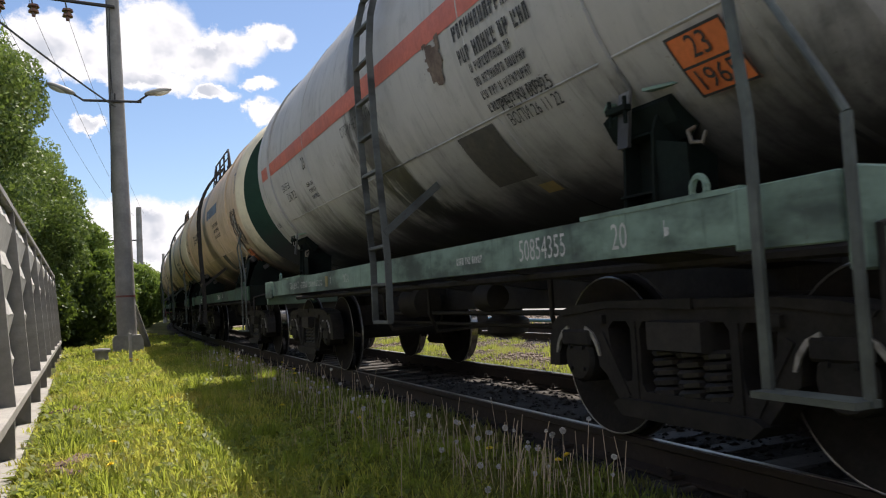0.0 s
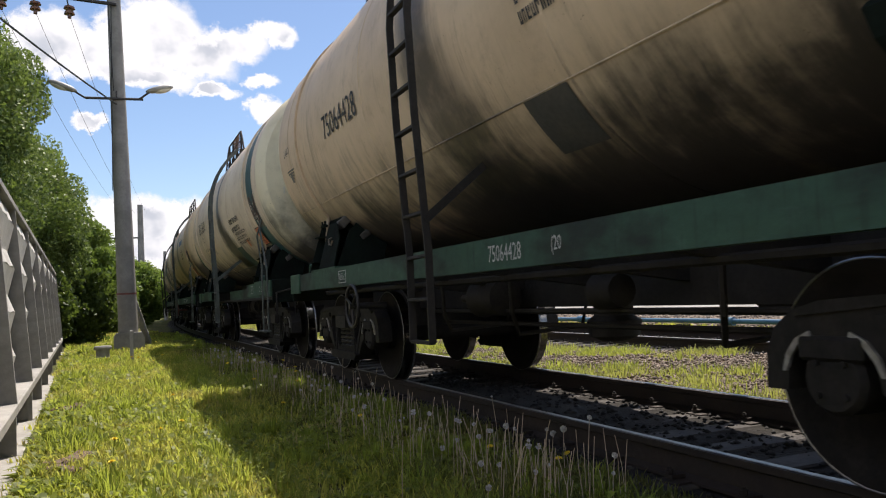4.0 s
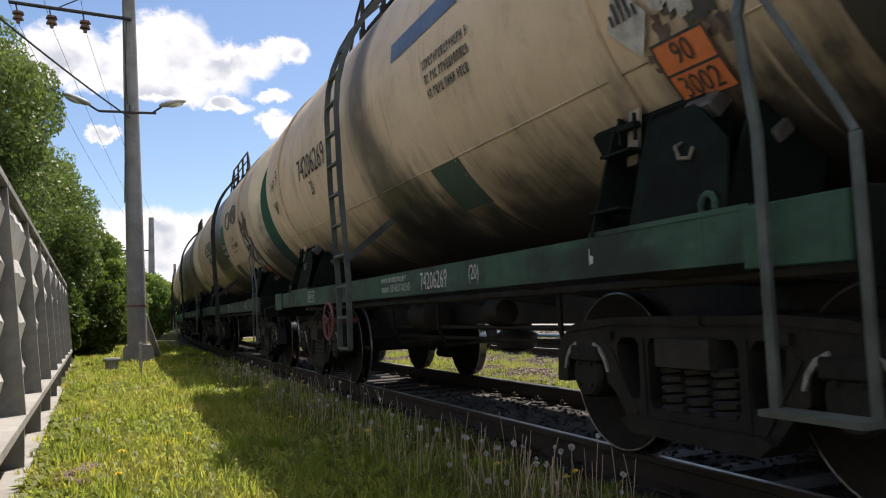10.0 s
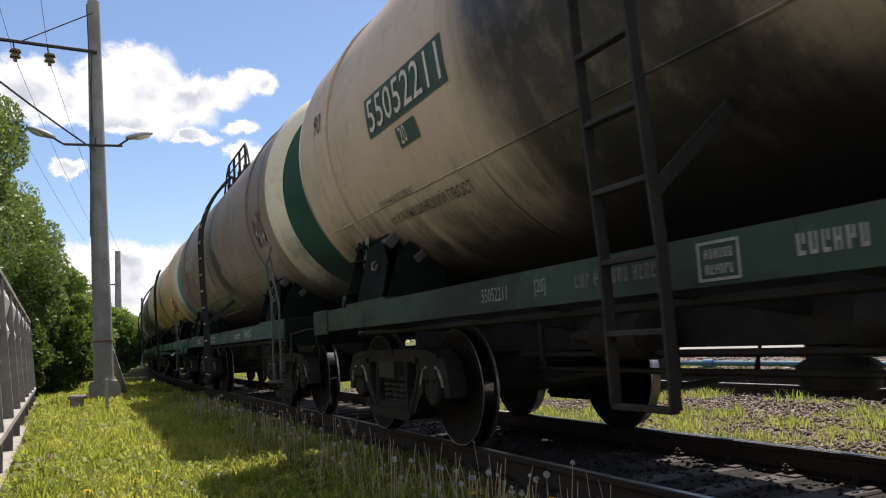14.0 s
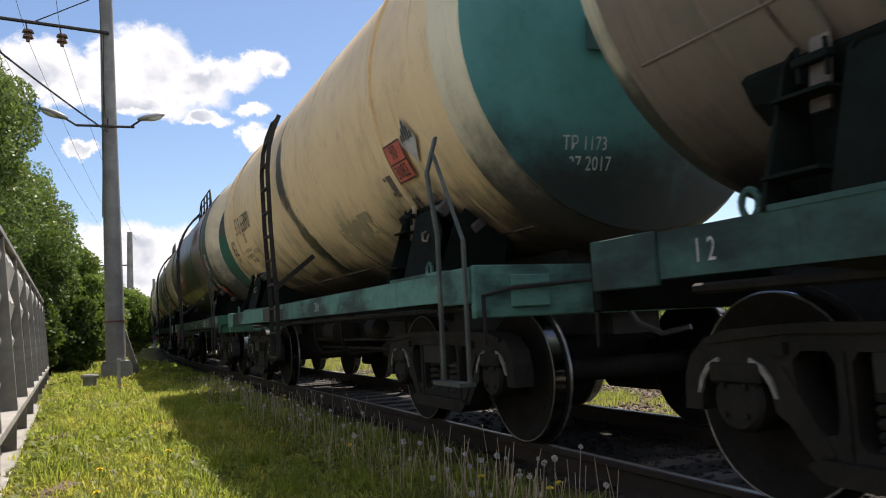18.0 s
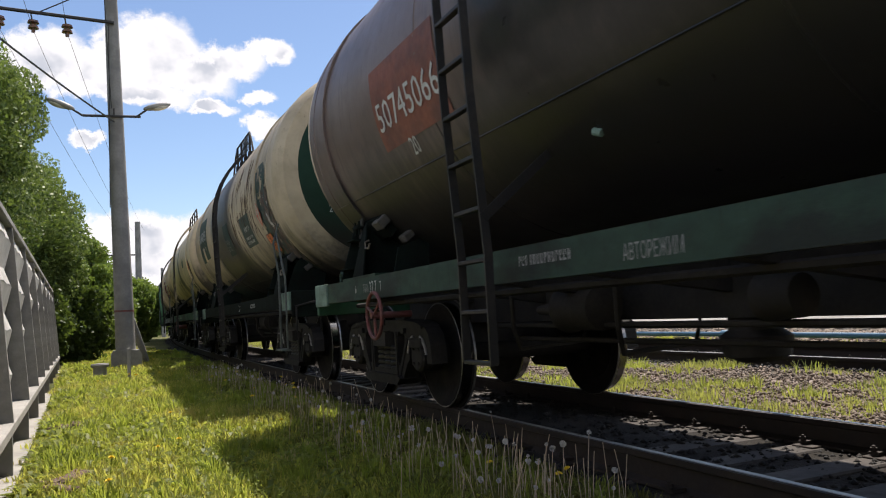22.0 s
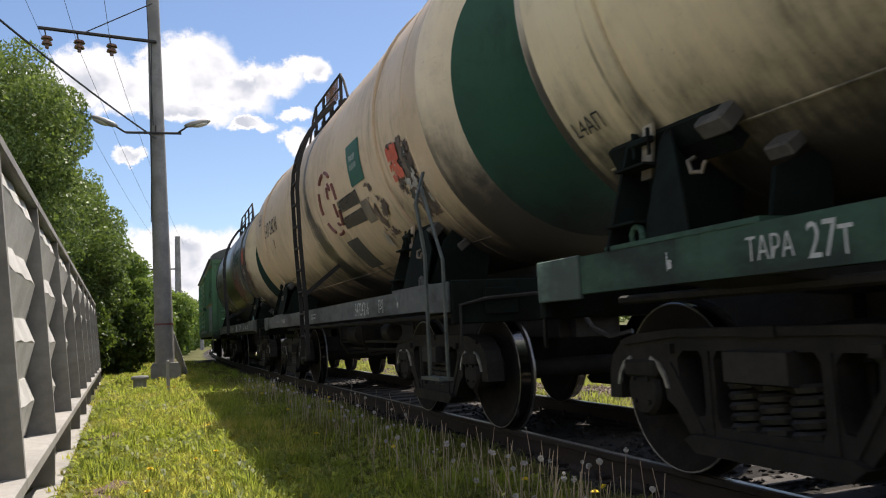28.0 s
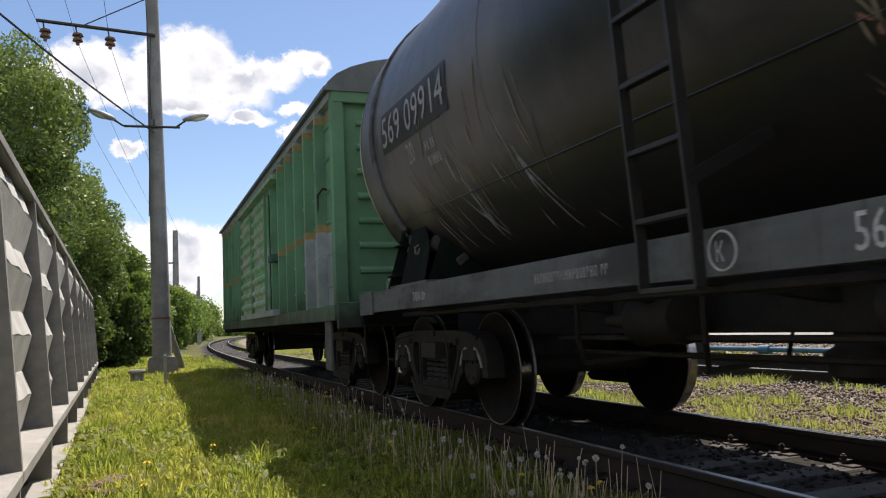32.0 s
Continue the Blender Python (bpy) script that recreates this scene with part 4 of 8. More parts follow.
def flame_sign(root, y, a):
    """A rust-red diamond with a white flame and a dashed white edge."""
    tall, wide = 6.6, 0.165
    bm = bmesh.new()
    bm.faces.new([bm.verts.new(around(y + u * wide, a + w * tall, 0.012)) for u, w in ((0, 1), (-1, 0), (0, -1), (1, 0))])
    sign = part("hazard_sign", bm, M["board_rust"], root, "red flame sign with a white dashed edge")
    corners = ((0, 1), (-1, 0), (0, -1), (1, 0), (0, 1))
    for (u0, w0), (u1, w1) in zip(corners[:-1], corners[1:]):
        for f in (0.0, 0.27, 0.54, 0.80):
            ends = [(y + (u0 + (u1 - u0) * q) * wide, a + (w0 + (w1 - w0) * q) * tall) for q in (f, f + 0.16)]
            bm = bmesh.new()
            flat_strip(bm, [tuple(around(yy, aa, 0.016)) for yy, aa in ends], 0.014, 0.003)
            part("dash", bm, M["white"], sign)
    bm = bmesh.new()
    outline = ((0.0, -0.52), (-0.22, -0.40), (-0.30, -0.12), (-0.16, 0.10), (-0.10, 0.34), (0.02, 0.12), (0.06, 0.52), (0.22, 0.10), (0.26, -0.20), (0.16, -0.44))
    bm.faces.new([bm.verts.new(around(y + u * wide, a + w * tall, 0.018)) for u, w in outline])
    part("flame", bm, M["white"], sign)


def ladder(parent, y, mat, z_lo=0.42, stiles=2, width=0.38, top=52, tread=None):
    """A side ladder that hangs below the beam, stands off the flank, then follows the shell over the top."""
    pts = [(-1.60, z_lo), (-1.60, 1.2), (-1.66, 2.2), (-1.68, LEVEL[0])]
    for a in range(10, top + 1, 8):
        p = around(0, a, 0.13)
        pts.append((p.x, p.z))
    root = new("ladder")
    root.parent = parent
    for s in (-width / 2, width / 2):
        bm = bmesh.new()
        flat_strip(bm, [(x, y + s, z) for x, z in pts], 0.055, 0.016)
        part("stile", bm, mat, root)
    run, steps = 0.0, []
    for (x0, z0), (x1, z1) in zip(pts[:-1], pts[1:]):
        n = math.hypot(x1 - x0, z1 - z0)
        while run <= n:
            steps.append((x0 + (x1 - x0) * run / n, z0 + (z1 - z0) * run / n))
            run += 0.31
        run -= n
    for x, z in steps:
        bm = bmesh.new()
        block(bm, (x, y, z), (0.05, width, 0.026), bevel=0.004)
        part("rung", bm, tread or mat, root)
    bm = bmesh.new()
    flat_strip(bm, [(-1.62, y - width / 2 - 0.012, 1.42), tuple(around(y - width / 2 + 0.06, -45, 0.0))], 0.06, 0.012)
    part("stay", bm, mat, root)


def step_frame(root, mat, e=-1):
    hoop = new("step_frame")
    hoop.parent = root
    tall, short = e * 4.80, e * 5.22
    bm = bmesh.new()
    flat_strip(bm, [(-1.46, tall, 0.46), (-1.46, tall, 1.5), (-1.52, tall, 1.95), (-1.44, tall, 2.22)], 0.02, 0.045)
    part("upright", bm, mat, hoop)
    bm = bmesh.new()
    flat_strip(bm, [(-1.46, short, 0.46), (-1.46, short, 1.42)], 0.018, 0.036)
    part("upright", bm, mat, hoop)
    bm = bmesh.new()
    tube(bm, [(-1.46, short, 1.42), (-1.47, short + (tall - short) * 0.15, 1.55), (-1.48, tall + e * 0.04, 2.08)], 0.015)
    part("handrail", bm, mat, hoop, smooth=True)
    bm = bmesh.new()
    block(bm, (-1.48, (tall + short) / 2, 0.47), (0.12, 0.44, 0.025))
    part("step", bm, mat, hoop)


def shell_part(name, prof, mat, parent, label="", seg=72):
    bm = bmesh.new()
    lathe(bm, prof, "y", seg, (0, 0, LEVEL[0]))
    bmesh.ops.delete(bm, geom=[f for f in bm.faces if len(f.verts) > 4], context="FACES")
    return part(name, bm, mat, parent, label, smooth=True)


def tank_wagon(index, style):
    root = new("tank_wagon")
    g = style.get
    LEVEL[0] = g("level", TANK_Z)
    shell, frame = M[g("shell", "cream")], M[g("frame", "frame_green")]
    tagged(root, g("label", "cream tank wagon with green ends on a green frame"), "tank wagon", "freight train")
    L, r, zc = TANK_HALF, TANK_R, LEVEL[0]
    back, fore = g("back", 5.67), g("fore", TANK_HALF)
    FORE[root.name] = fore
    cut = g("disc", 0.89)
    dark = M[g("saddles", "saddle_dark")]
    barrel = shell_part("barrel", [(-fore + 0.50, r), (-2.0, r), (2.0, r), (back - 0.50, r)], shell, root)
    for s, nm, L in ((-1, "front_end", fore), (1, "rear_end", back)):
        rim = shell_part(nm, [(s * a, b) for a, b in ((L - 0.50, r), (L - 0.42, r * 0.995), (L - 0.33, r * 0.965), (L - 0.26, r * 0.925), (L - 0.215, cut * r))],
                         M[g("rim", "cream_rim")], root)
        shell_part("end_disc", [(s * a, b) for a, b in ((L - 0.215, cut * r), (L - 0.14, r * 0.70), (L - 0.07, r * 0.48), (L - 0.02, r * 0.25), (L, 0.001))],
                   M[g("end", "green_end")], rim, "dished tank end")
        if g("end_top"):
            bm = bmesh.new()
            lathe(bm, [(s * (a + 0.004), b) for a, b in ((L - 0.213, cut * r * 0.995), (L - 0.14, r * 0.70), (L - 0.07, r * 0.48), (L - 0.02, r * 0.25), (L, 0.001))], "y", 72, (0, 0, zc))
            bmesh.ops.delete(bm, geom=[f for f in bm.faces if len(f.verts) > 4], context="FACES")
            bmesh.ops.bisect_plane(bm, geom=bm.verts[:] + bm.edges[:] + bm.faces[:], plane_co=(0, 0, zc + 0.01), plane_no=(0, 0, 1), clear_inner=True)
            part("upper_disc", bm, M[g("end_top")], rim, "upper half of the end, painted black", smooth=True)
    for y in g("seams", (-4.60, -1.55, 1.55, 4.60)):
        shell_part("weld_seam", [(y - 0.014, r), (y - 0.007, r + 0.006), (y + 0.007, r + 0.006), (y + 0.014, r)], shell, root)
    if g("band"):
        y0, y1, mat = style["band"]
        shell_part("painted_band", [(y0, r + 0.003), (y1, r + 0.003)], M[mat], root, "painted band round the tank")
    bm = bmesh.new()
    for a in (g("long_seam", -34.0),):
        tube(bm, [around(-fore + 0.6, a, 0.0), around(0, a, 0.002), around(back - 0.6, a, 0.0)], 0.008, 5)
    part("long_seam", bm, shell, barrel)
    for y in g("saddle_at", SADDLES):
        bm = bmesh.new()
        rings = []
        hy = y + 0.38
        for i in range(45):
            t = radians(-41 + 262 * i / 44)
            rings.append([((r + h) * math.cos(t), (r + h) * math.sin(t)) for h in (0.003, 0.026)])
        # the strap leaves the shell and runs straight down into the saddle
        rings = [[(1.20, 1.60 - zc), (1.222, 1.60 - zc)]] + rings + [[(-1.20, 1.60 - zc), (-1.222, 1.60 - zc)]]
        loops = [[bm.verts.new((p[0], hy + w, zc + p[1])) for p, w in ((ring[0], -0.045), (ring[1], -0.045), (ring[1], 0.045), (ring[0], 0.045))] for ring in rings]
        for lo, hi in zip(loops[:-1], loops[1:]):
            for k in range(4):
                bm.faces.new((lo[k], lo[(k + 1) % 4], hi[(k + 1) % 4], hi[k]))
        bm.faces.new(loops[0])
        bm.faces.new(loops[-1])
        part("hoop", bm, M[g("hoop", g("shell", "cream"))], root, "steel strap that ties the tank down", smooth=True)
        for s in (-1, 1):
            saddle = new("saddle")
            saddle.parent = root
            slim = g("slim")
            # the web at -0.34 is an extra, added to block a bright sky gap
            narrow_webs = ((-0.34, 1.12, 1.06, -58, 1.52), (0.25, 1.36, 1.20, -43, 1.80), (0.53, 1.40, 1.22, -42, 1.82))
            face = 1.13 if slim else 1.26

            def cradle(lo, hi, top, z):
                out = [(s * lo, BEAM_HI), (s * hi, z)]
                for a in range(top, -66, -4):
                    out.append((s * (r + 0.012) * math.cos(radians(a)), zc + (r + 0.012) * math.sin(radians(a))))
                return out + [(s * 0.75, BEAM_HI)]
            for dy, lo, hi, top, z in ((0.24, 1.16, 1.14, -46, 1.66), (0.50, 1.14, 1.12, -46, 1.66)) if slim else narrow_webs if g("narrow") else ((-0.34, 1.30, 1.14, -48, 1.66), (0.25, 1.36, 1.20, -43, 1.80), (0.53, 1.40, 1.22, -42, 1.82)):
                bm = bmesh.new()
                prism(bm, cradle(lo, hi, top, z), y + dy - 0.011, y + dy + 0.011, "y")
                part("web", bm, dark, saddle)
            # the cheek leans in towards the shell
            bm = bmesh.new()
            rim = [(0.24, BEAM_HI), (0.24, 1.62), (0.0, 1.56)] if slim else [(0.255, BEAM_HI), (0.255, 1.76), (0.20, 1.80), (-0.10, 1.80), (-0.18, 1.74), (-0.36, 1.58)]
            if g("narrow"):
                rim = [(0.255, BEAM_HI), (0.255, 1.78), (0.18, 1.82), (0.08, 1.62)]
            rim = rim + [(0.0 if slim else -0.10 if g("narrow") else -0.42, BEAM_HI)]
            lean = 0.0 if slim else 0.27
            rows = [[bm.verts.new((s * (face + 0.10 - d - lean * (z - BEAM_HI) if not slim else face - d), y + v, z)) for v, z in rim] for d in (0.0, 0.015)]
            bm.faces.new(rows[0])
            bm.faces.new(rows[1])
            for k in range(len(rim)):
                bm.faces.new((rows[0][k], rows[0][k - 1], rows[1][k - 1], rows[1][k]))
            part("cheek", bm, dark, saddle)
            # the bearing pad under the shell, with the worn ends of its timber
            bm = bmesh.new()
            lo_a, hi_a = (-53, -45) if slim else (-51, -43)
            ends = (y + 0.12, y + 0.66) if slim else (y - 0.12, y + 0.80)
            pad = [((r + 0.004) * math.cos(radians(a)), zc + (r + 0.004) * math.sin(radians(a))) for a in (lo_a, (lo_a + hi_a) / 2, hi_a)]
            pad += [((r + h) * math.cos(radians(a)), zc + (r + h) * math.sin(radians(a))) for a, h in ((hi_a, 0.05), ((lo_a + hi_a) / 2, 0.085), (lo_a, 0.09))]
            prism(bm, [(s * px, pz) for px, pz in pad], ends[0], ends[1], "y")
            part("bearing_pad", bm, dark, saddle)
            if not slim:
                for q, dy, size in ((-45, -0.10, (0.10, 0.20, 0.13)), (-54, -0.30, (0.08, 0.15, 0.12))):
                    q = radians(q)
                    bm = bmesh.new()
                    block(bm, (s * (r + 0.055) * math.cos(q), y + dy, zc + (r + 0.055) * math.sin(q)), size, Matrix.Rotation(s * q, 3, "Y"), bevel=0.012)
                    part("timber_end", bm, M["timber"], saddle, "oily timber block under the tank")
            for z in (1.36, 1.66):
                bm = bmesh.new()
                block(bm, (s * (1.08 if slim else 1.37 - 0.27 * (z - BEAM_HI)), y + 0.385, z), (0.14, 0.26, 0.014))
                part("shelf", bm, dark, saddle)
            bm = bmesh.new()
            block(bm, (s * (1.02 if slim else 1.10), y + 0.385, 1.46), (0.014, 0.27, 0.44))
            part("back_plate", bm, dark, saddle)
            if slim:
                # gusset wings that spread along the shell beside the strap
                for d0, d1 in ((0.52, 0.80), (0.22, -0.12)):
                    bm = bmesh.new()
                    prism(bm, [(s * 1.14, y + d0), (s * 1.20, y + d0), (s * 1.05, y + d1)], 1.86, 1.875, "z")
                    part("wing", bm, frame, saddle)
            bm = bmesh.new()
            block(bm, (s * 1.305, y, BEAM_HI + 0.012), (0.16, 1.14, 0.024))
            part("foot_plate", bm, frame, saddle)
            bm = bmesh.new()
            tube(bm, [(s * face, y - 0.06, 1.62), (s * (face + 0.04), y - 0.06, 1.60), (s * (face + 0.05), y - 0.09, 1.54), (s * (face + 0.04), y - 0.15, 1.53), (s * (face + 0.03), y - 0.17, 1.58)], 0.011)
            part("rope_hook", bm, M["frame_worn"], saddle, smooth=True)
            bm = bmesh.new()
            block(bm, (s * 1.235, hy, 1.80), (0.05, 0.17, 0.035), bevel=0.006)
            for w in (-0.065, 0.065):
                rod(bm, (s * 1.24, hy + w, 1.72), (s * 1.24, hy + w, 1.86), 0.011, 6)
            part("strap_clamp", bm, dark, saddle)
    for s in (-1, 1):
        x = s * SIDE_X
        def channel(y0, y1):
            bm = bmesh.new()
            prism(bm, [(x, BEAM_LO), (x, BEAM_HI), (x - s * 0.10, BEAM_HI), (x - s * 0.10, BEAM_HI - 0.014), (x - s * 0.014, BEAM_HI - 0.014),
                       (x - s * 0.014, BEAM_LO + 0.014), (x - s * 0.10, BEAM_LO + 0.014), (x - s * 0.10, BEAM_LO)], y0, y1, "y")
            return bm
        if g("open_middle"):
            part("side_beam", channel(-5.1, -2.75), frame, root)
            part("side_beam", channel(2.75, 5.42), frame, root)
            bm = bmesh.new()
            block(bm, (s * 0.9, 0, 1.12), (0.06, 5.5, 0.22))
            part("inner_beam", bm, frame, root)
        else:
            part("side_beam", channel(-5.1, 5.42), frame, root)
        for e, out in ((-1, 0.0), (1, 0.32)):
            bm = bmesh.new()
            block(bm, (x + s * 0.004, e * (4.87 + out), 1.125), (0.03, 0.50, 0.25), bevel=0.006)
            part("corner_plate", bm, M[g("corner", g("frame", "frame_green"))], root)
            bm = bmesh.new()
            tube(bm, [(x - s * 0.02, e * 4.40 + 0.045 * math.cos(q), 1.285 + 0.055 * math.sin(q)) for q in [radians(-60 + 300 * i / 12) for i in range(13)]], 0.016)
            part("lifting_eye", bm, M[g("eye", g("frame", "frame_green"))], root, smooth=True)
    bm = bmesh.new()
    block(bm, (0, 0.17, 0.97), (0.40, 10.5, 0.46))
    part("centre_sill", bm, M["grime"], root)
    # added block; keeps bright sky out of the gap below the tank
    bm = bmesh.new()
    block(bm, (0, 0.1, 1.29), (0.62, 9.6, 0.24))
    part("tank_bed", bm, M["grime"], root)
    reach = 0.86 if g("open_middle") else 1.36
    for y in (-2.2, -1.1, 0, 1.1, 2.2):
        bm = bmesh.new()
        prism(bm, [(-reach, 1.06), (-0.2, 0.9), (0.2, 0.9), (reach, 1.06), (reach, 1.20), (-reach, 1.20)], y - 0.05, y + 0.05, "y")
        part("cross_member", bm, M["grime"], root)
    for y in (-BOGIE_Y, BOGIE_Y):
        bm = bmesh.new()
        prism(bm, [(-1.36, 1.03), (-0.3, 0.95), (0.3, 0.95), (1.36, 1.03), (1.36, 1.215), (-1.36, 1.215)], y - 0.3, y + 0.3, "y")
        part("bogie_beam", bm, M["grime"], root)
    for e, out in ((-1, 0.0), (1, 0.32)):
        bm = bmesh.new()
        block(bm, (0, e * (5.14 + out), 1.08), (2.74, 0.07, 0.36), bevel=0.01)
        # default tone holds the deep shade behind the wagon ahead
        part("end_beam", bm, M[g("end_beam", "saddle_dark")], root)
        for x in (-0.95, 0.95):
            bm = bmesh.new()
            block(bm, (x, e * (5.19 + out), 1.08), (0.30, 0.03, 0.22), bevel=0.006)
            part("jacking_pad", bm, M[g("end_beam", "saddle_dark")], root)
        part("coupler", COUPLER, None, root, "cast automatic coupler head", at=pose(0, e * 5.28, 1.04, 0, 0, 0 if e > 0 else 180))
        part("brake_hose", HOSE, None, root, at=pose(0, e * (5.18 + out), 0.98, 0, 0, 0 if e > 0 else 180))
        bm = bmesh.new()
        tube(bm, [(-1.32, e * (5.20 + out), 0.72), (-1.32, e * (5.20 + out), 1.05), (-1.1, e * (5.22 + out), 1.10), (-0.1, e * (5.24 + out), 1.16)], 0.016)
        part("release_lever", bm, M["grime"], root, smooth=True)
    gear = [("air_reservoir", [(-0.42, 0.06), (-0.40, 0.13), (-0.36, 0.155), (0.36, 0.155), (0.40, 0.13), (0.42, 0.06)], (0.42, -1.55, 0.83)),
            ("brake_cylinder", [(-0.3, 0.08), (-0.28, 0.16), (0.10, 0.16), (0.14, 0.18), (0.17, 0.18), (0.2, 0.07), (0.6, 0.035)], (-0.50, 1.15, 0.84)),
            ("air_distributor", [(-0.16, 0.05), (-0.14, 0.11), (0.10, 0.13), (0.14, 0.06)], (-0.55, -0.75, 0.86))]
    for nm, prof, c in gear:
        bm = bmesh.new()
        lathe(bm, prof, "y", 20, c)
        part(nm, bm, M["grime"], root, smooth=True)
    bm = bmesh.new()
    lathe(bm, [(0.46, 0.10), (0.50, 0.2), (0.62, 0.22), (0.66, 0.16), (1.34, 0.15)], "z", 16)
    part("drain_valve", bm, M["grime"], root, smooth=True)
    for y in g("pots", ()):
        bm = bmesh.new()
        lathe(bm, [(0.40, 0.03), (0.42, 0.13), (0.48, 0.19), (0.56, 0.205), (0.92, 0.205), (1.0, 0.16)], "z", 18, (-0.30, y, 0))
        part("sump", bm, M["grime"], root, "black round-bottomed sump under the frame", smooth=True)
    for x, z in ((-0.5, 0.72), (-0.35, 0.60), (0.45, 0.66)):
        bm = bmesh.new()
        rod(bm, (x, -2.5, z), (x, 2.5, z), 0.02, 6)
        part("brake_rod", bm, M["grime"], root)
    for y in (-1.9, 0.55, 2.0):
        bm = bmesh.new()
        tube(bm, [(-0.62, y, 1.0), (-0.6, y + 0.03, 0.7), (-0.45, y + 0.2, 0.52), (0.2, y + 0.22, 0.55), (0.3, y + 0.2, 0.95)], 0.022)
        part("brake_lever", bm, M["grime"], root, smooth=True)
    for e in (-1, 1):
        bm = bmesh.new()
        block(bm, (0, e * 4.55 + 0.1, 0.90), (0.62, 1.1, 0.34), bevel=0.02)
        part("draft_gear", bm, M["grime"], root)
    for x, z in ((-0.95, 0.99), (0.8, 0.94)):
        bm = bmesh.new()
        rod(bm, (x, -5.0, z), (x, 5.2, z), 0.028, 6)
        part("brake_pipe", bm, M["grime"], root)
    lad = M[g("ladder", "grime")]
    ladder(root, g("ladder_y", 0.1), lad, g("ladder_lo", 0.55), top=g("ladder_top", 52), tread=M[g("treads")] if g("treads") else None)
    if g("stairs", True):
        step_frame(root, M[g("steps", "step_paint")])
    top = zc + r
    bm = bmesh.new()
    lathe(bm, [(top - 0.08, 0.33), (top + 0.16, 0.33), (top + 0.17, 0.37), (top + 0.21, 0.37), (top + 0.25, 0.1), (top + 0.26, 0.001)], "z", 24)
    part("hatch", bm, M["grime"], root, "round filling hatch, black with oil", smooth=True)
    if g("walk", 1.1):
        walkway(root, g("walk", 1.1), top, M[g("rails", "grime")], g("walk_y", 0.3), g("mesh_deck"))
    if g("wheel_y") is not None:
        hand_wheel(root, pose(-1.50, style["wheel_y"], g("wheel_z", 0.82)), g("wheel", "hand_red"), g("wheel_disc", False))
    running_gear(root, index, (-BOGIE_Y, BOGIE_Y))
    WAGONS.append((root, PITCH * (index - 1) - 5.4 + g("shift", 0.0), BOGIE_Y))
    return root, barrel


def walkway(root, half, top, mat, y0, screen=None):
    deck = new("walkway")
    deck.parent = root
    for s in (-1, 1):
        for x in (0.62, 0.74, 0.86):
            bm = bmesh.new()
            block(bm, (s * x, y0, top - 0.16), (0.09, 2 * half, 0.03))
            part("deck_board", bm, mat, deck)
        for i in range(4):
            y = y0 - half + 2 * half * i / 3
            bm = bmesh.new()
            block(bm, (s * 0.95, y, top - 0.03), (0.04, 0.05, 0.50))
            part("post", bm, mat, deck)
            bm = bmesh.new()
            block(bm, (s * 0.82, y, top - 0.24), (0.34, 0.06, 0.12))
            part("bracket", bm, mat, deck)
        bm = bmesh.new()
        tube(bm, [(s * 0.97, y0 - half - 0.5, top - 0.30), (s * 0.96, y0 - half - 0.22, top + 0.05), (s * 0.95, y0 - half, top + 0.22), (s * 0.95, y0 + half, top + 0.22),
                  (s * 0.96, y0 + half + 0.22, top + 0.05), (s * 0.97, y0 + half + 0.5, top - 0.30)], 0.019)
        part("handrail", bm, mat, deck, smooth=True)
        bm = bmesh.new()
        tube(bm, [(s * 0.97, y0 - half, top + 0.0), (s * 0.97, y0 + half, top + 0.0)], 0.015)
        part("knee_rail", bm, mat, deck)
    if screen:
        bm = bmesh.new()
        for k in range(9):
            block(bm, (-0.97, y0 - 0.45 * half, top - 0.12 + k * 0.035), (0.012, half * 0.9, 0.016))
        part("slatted_screen", bm, M[screen], deck, "rust-brown slatted screen")
        deck["label"] = "top platform with railing and slatted screen"


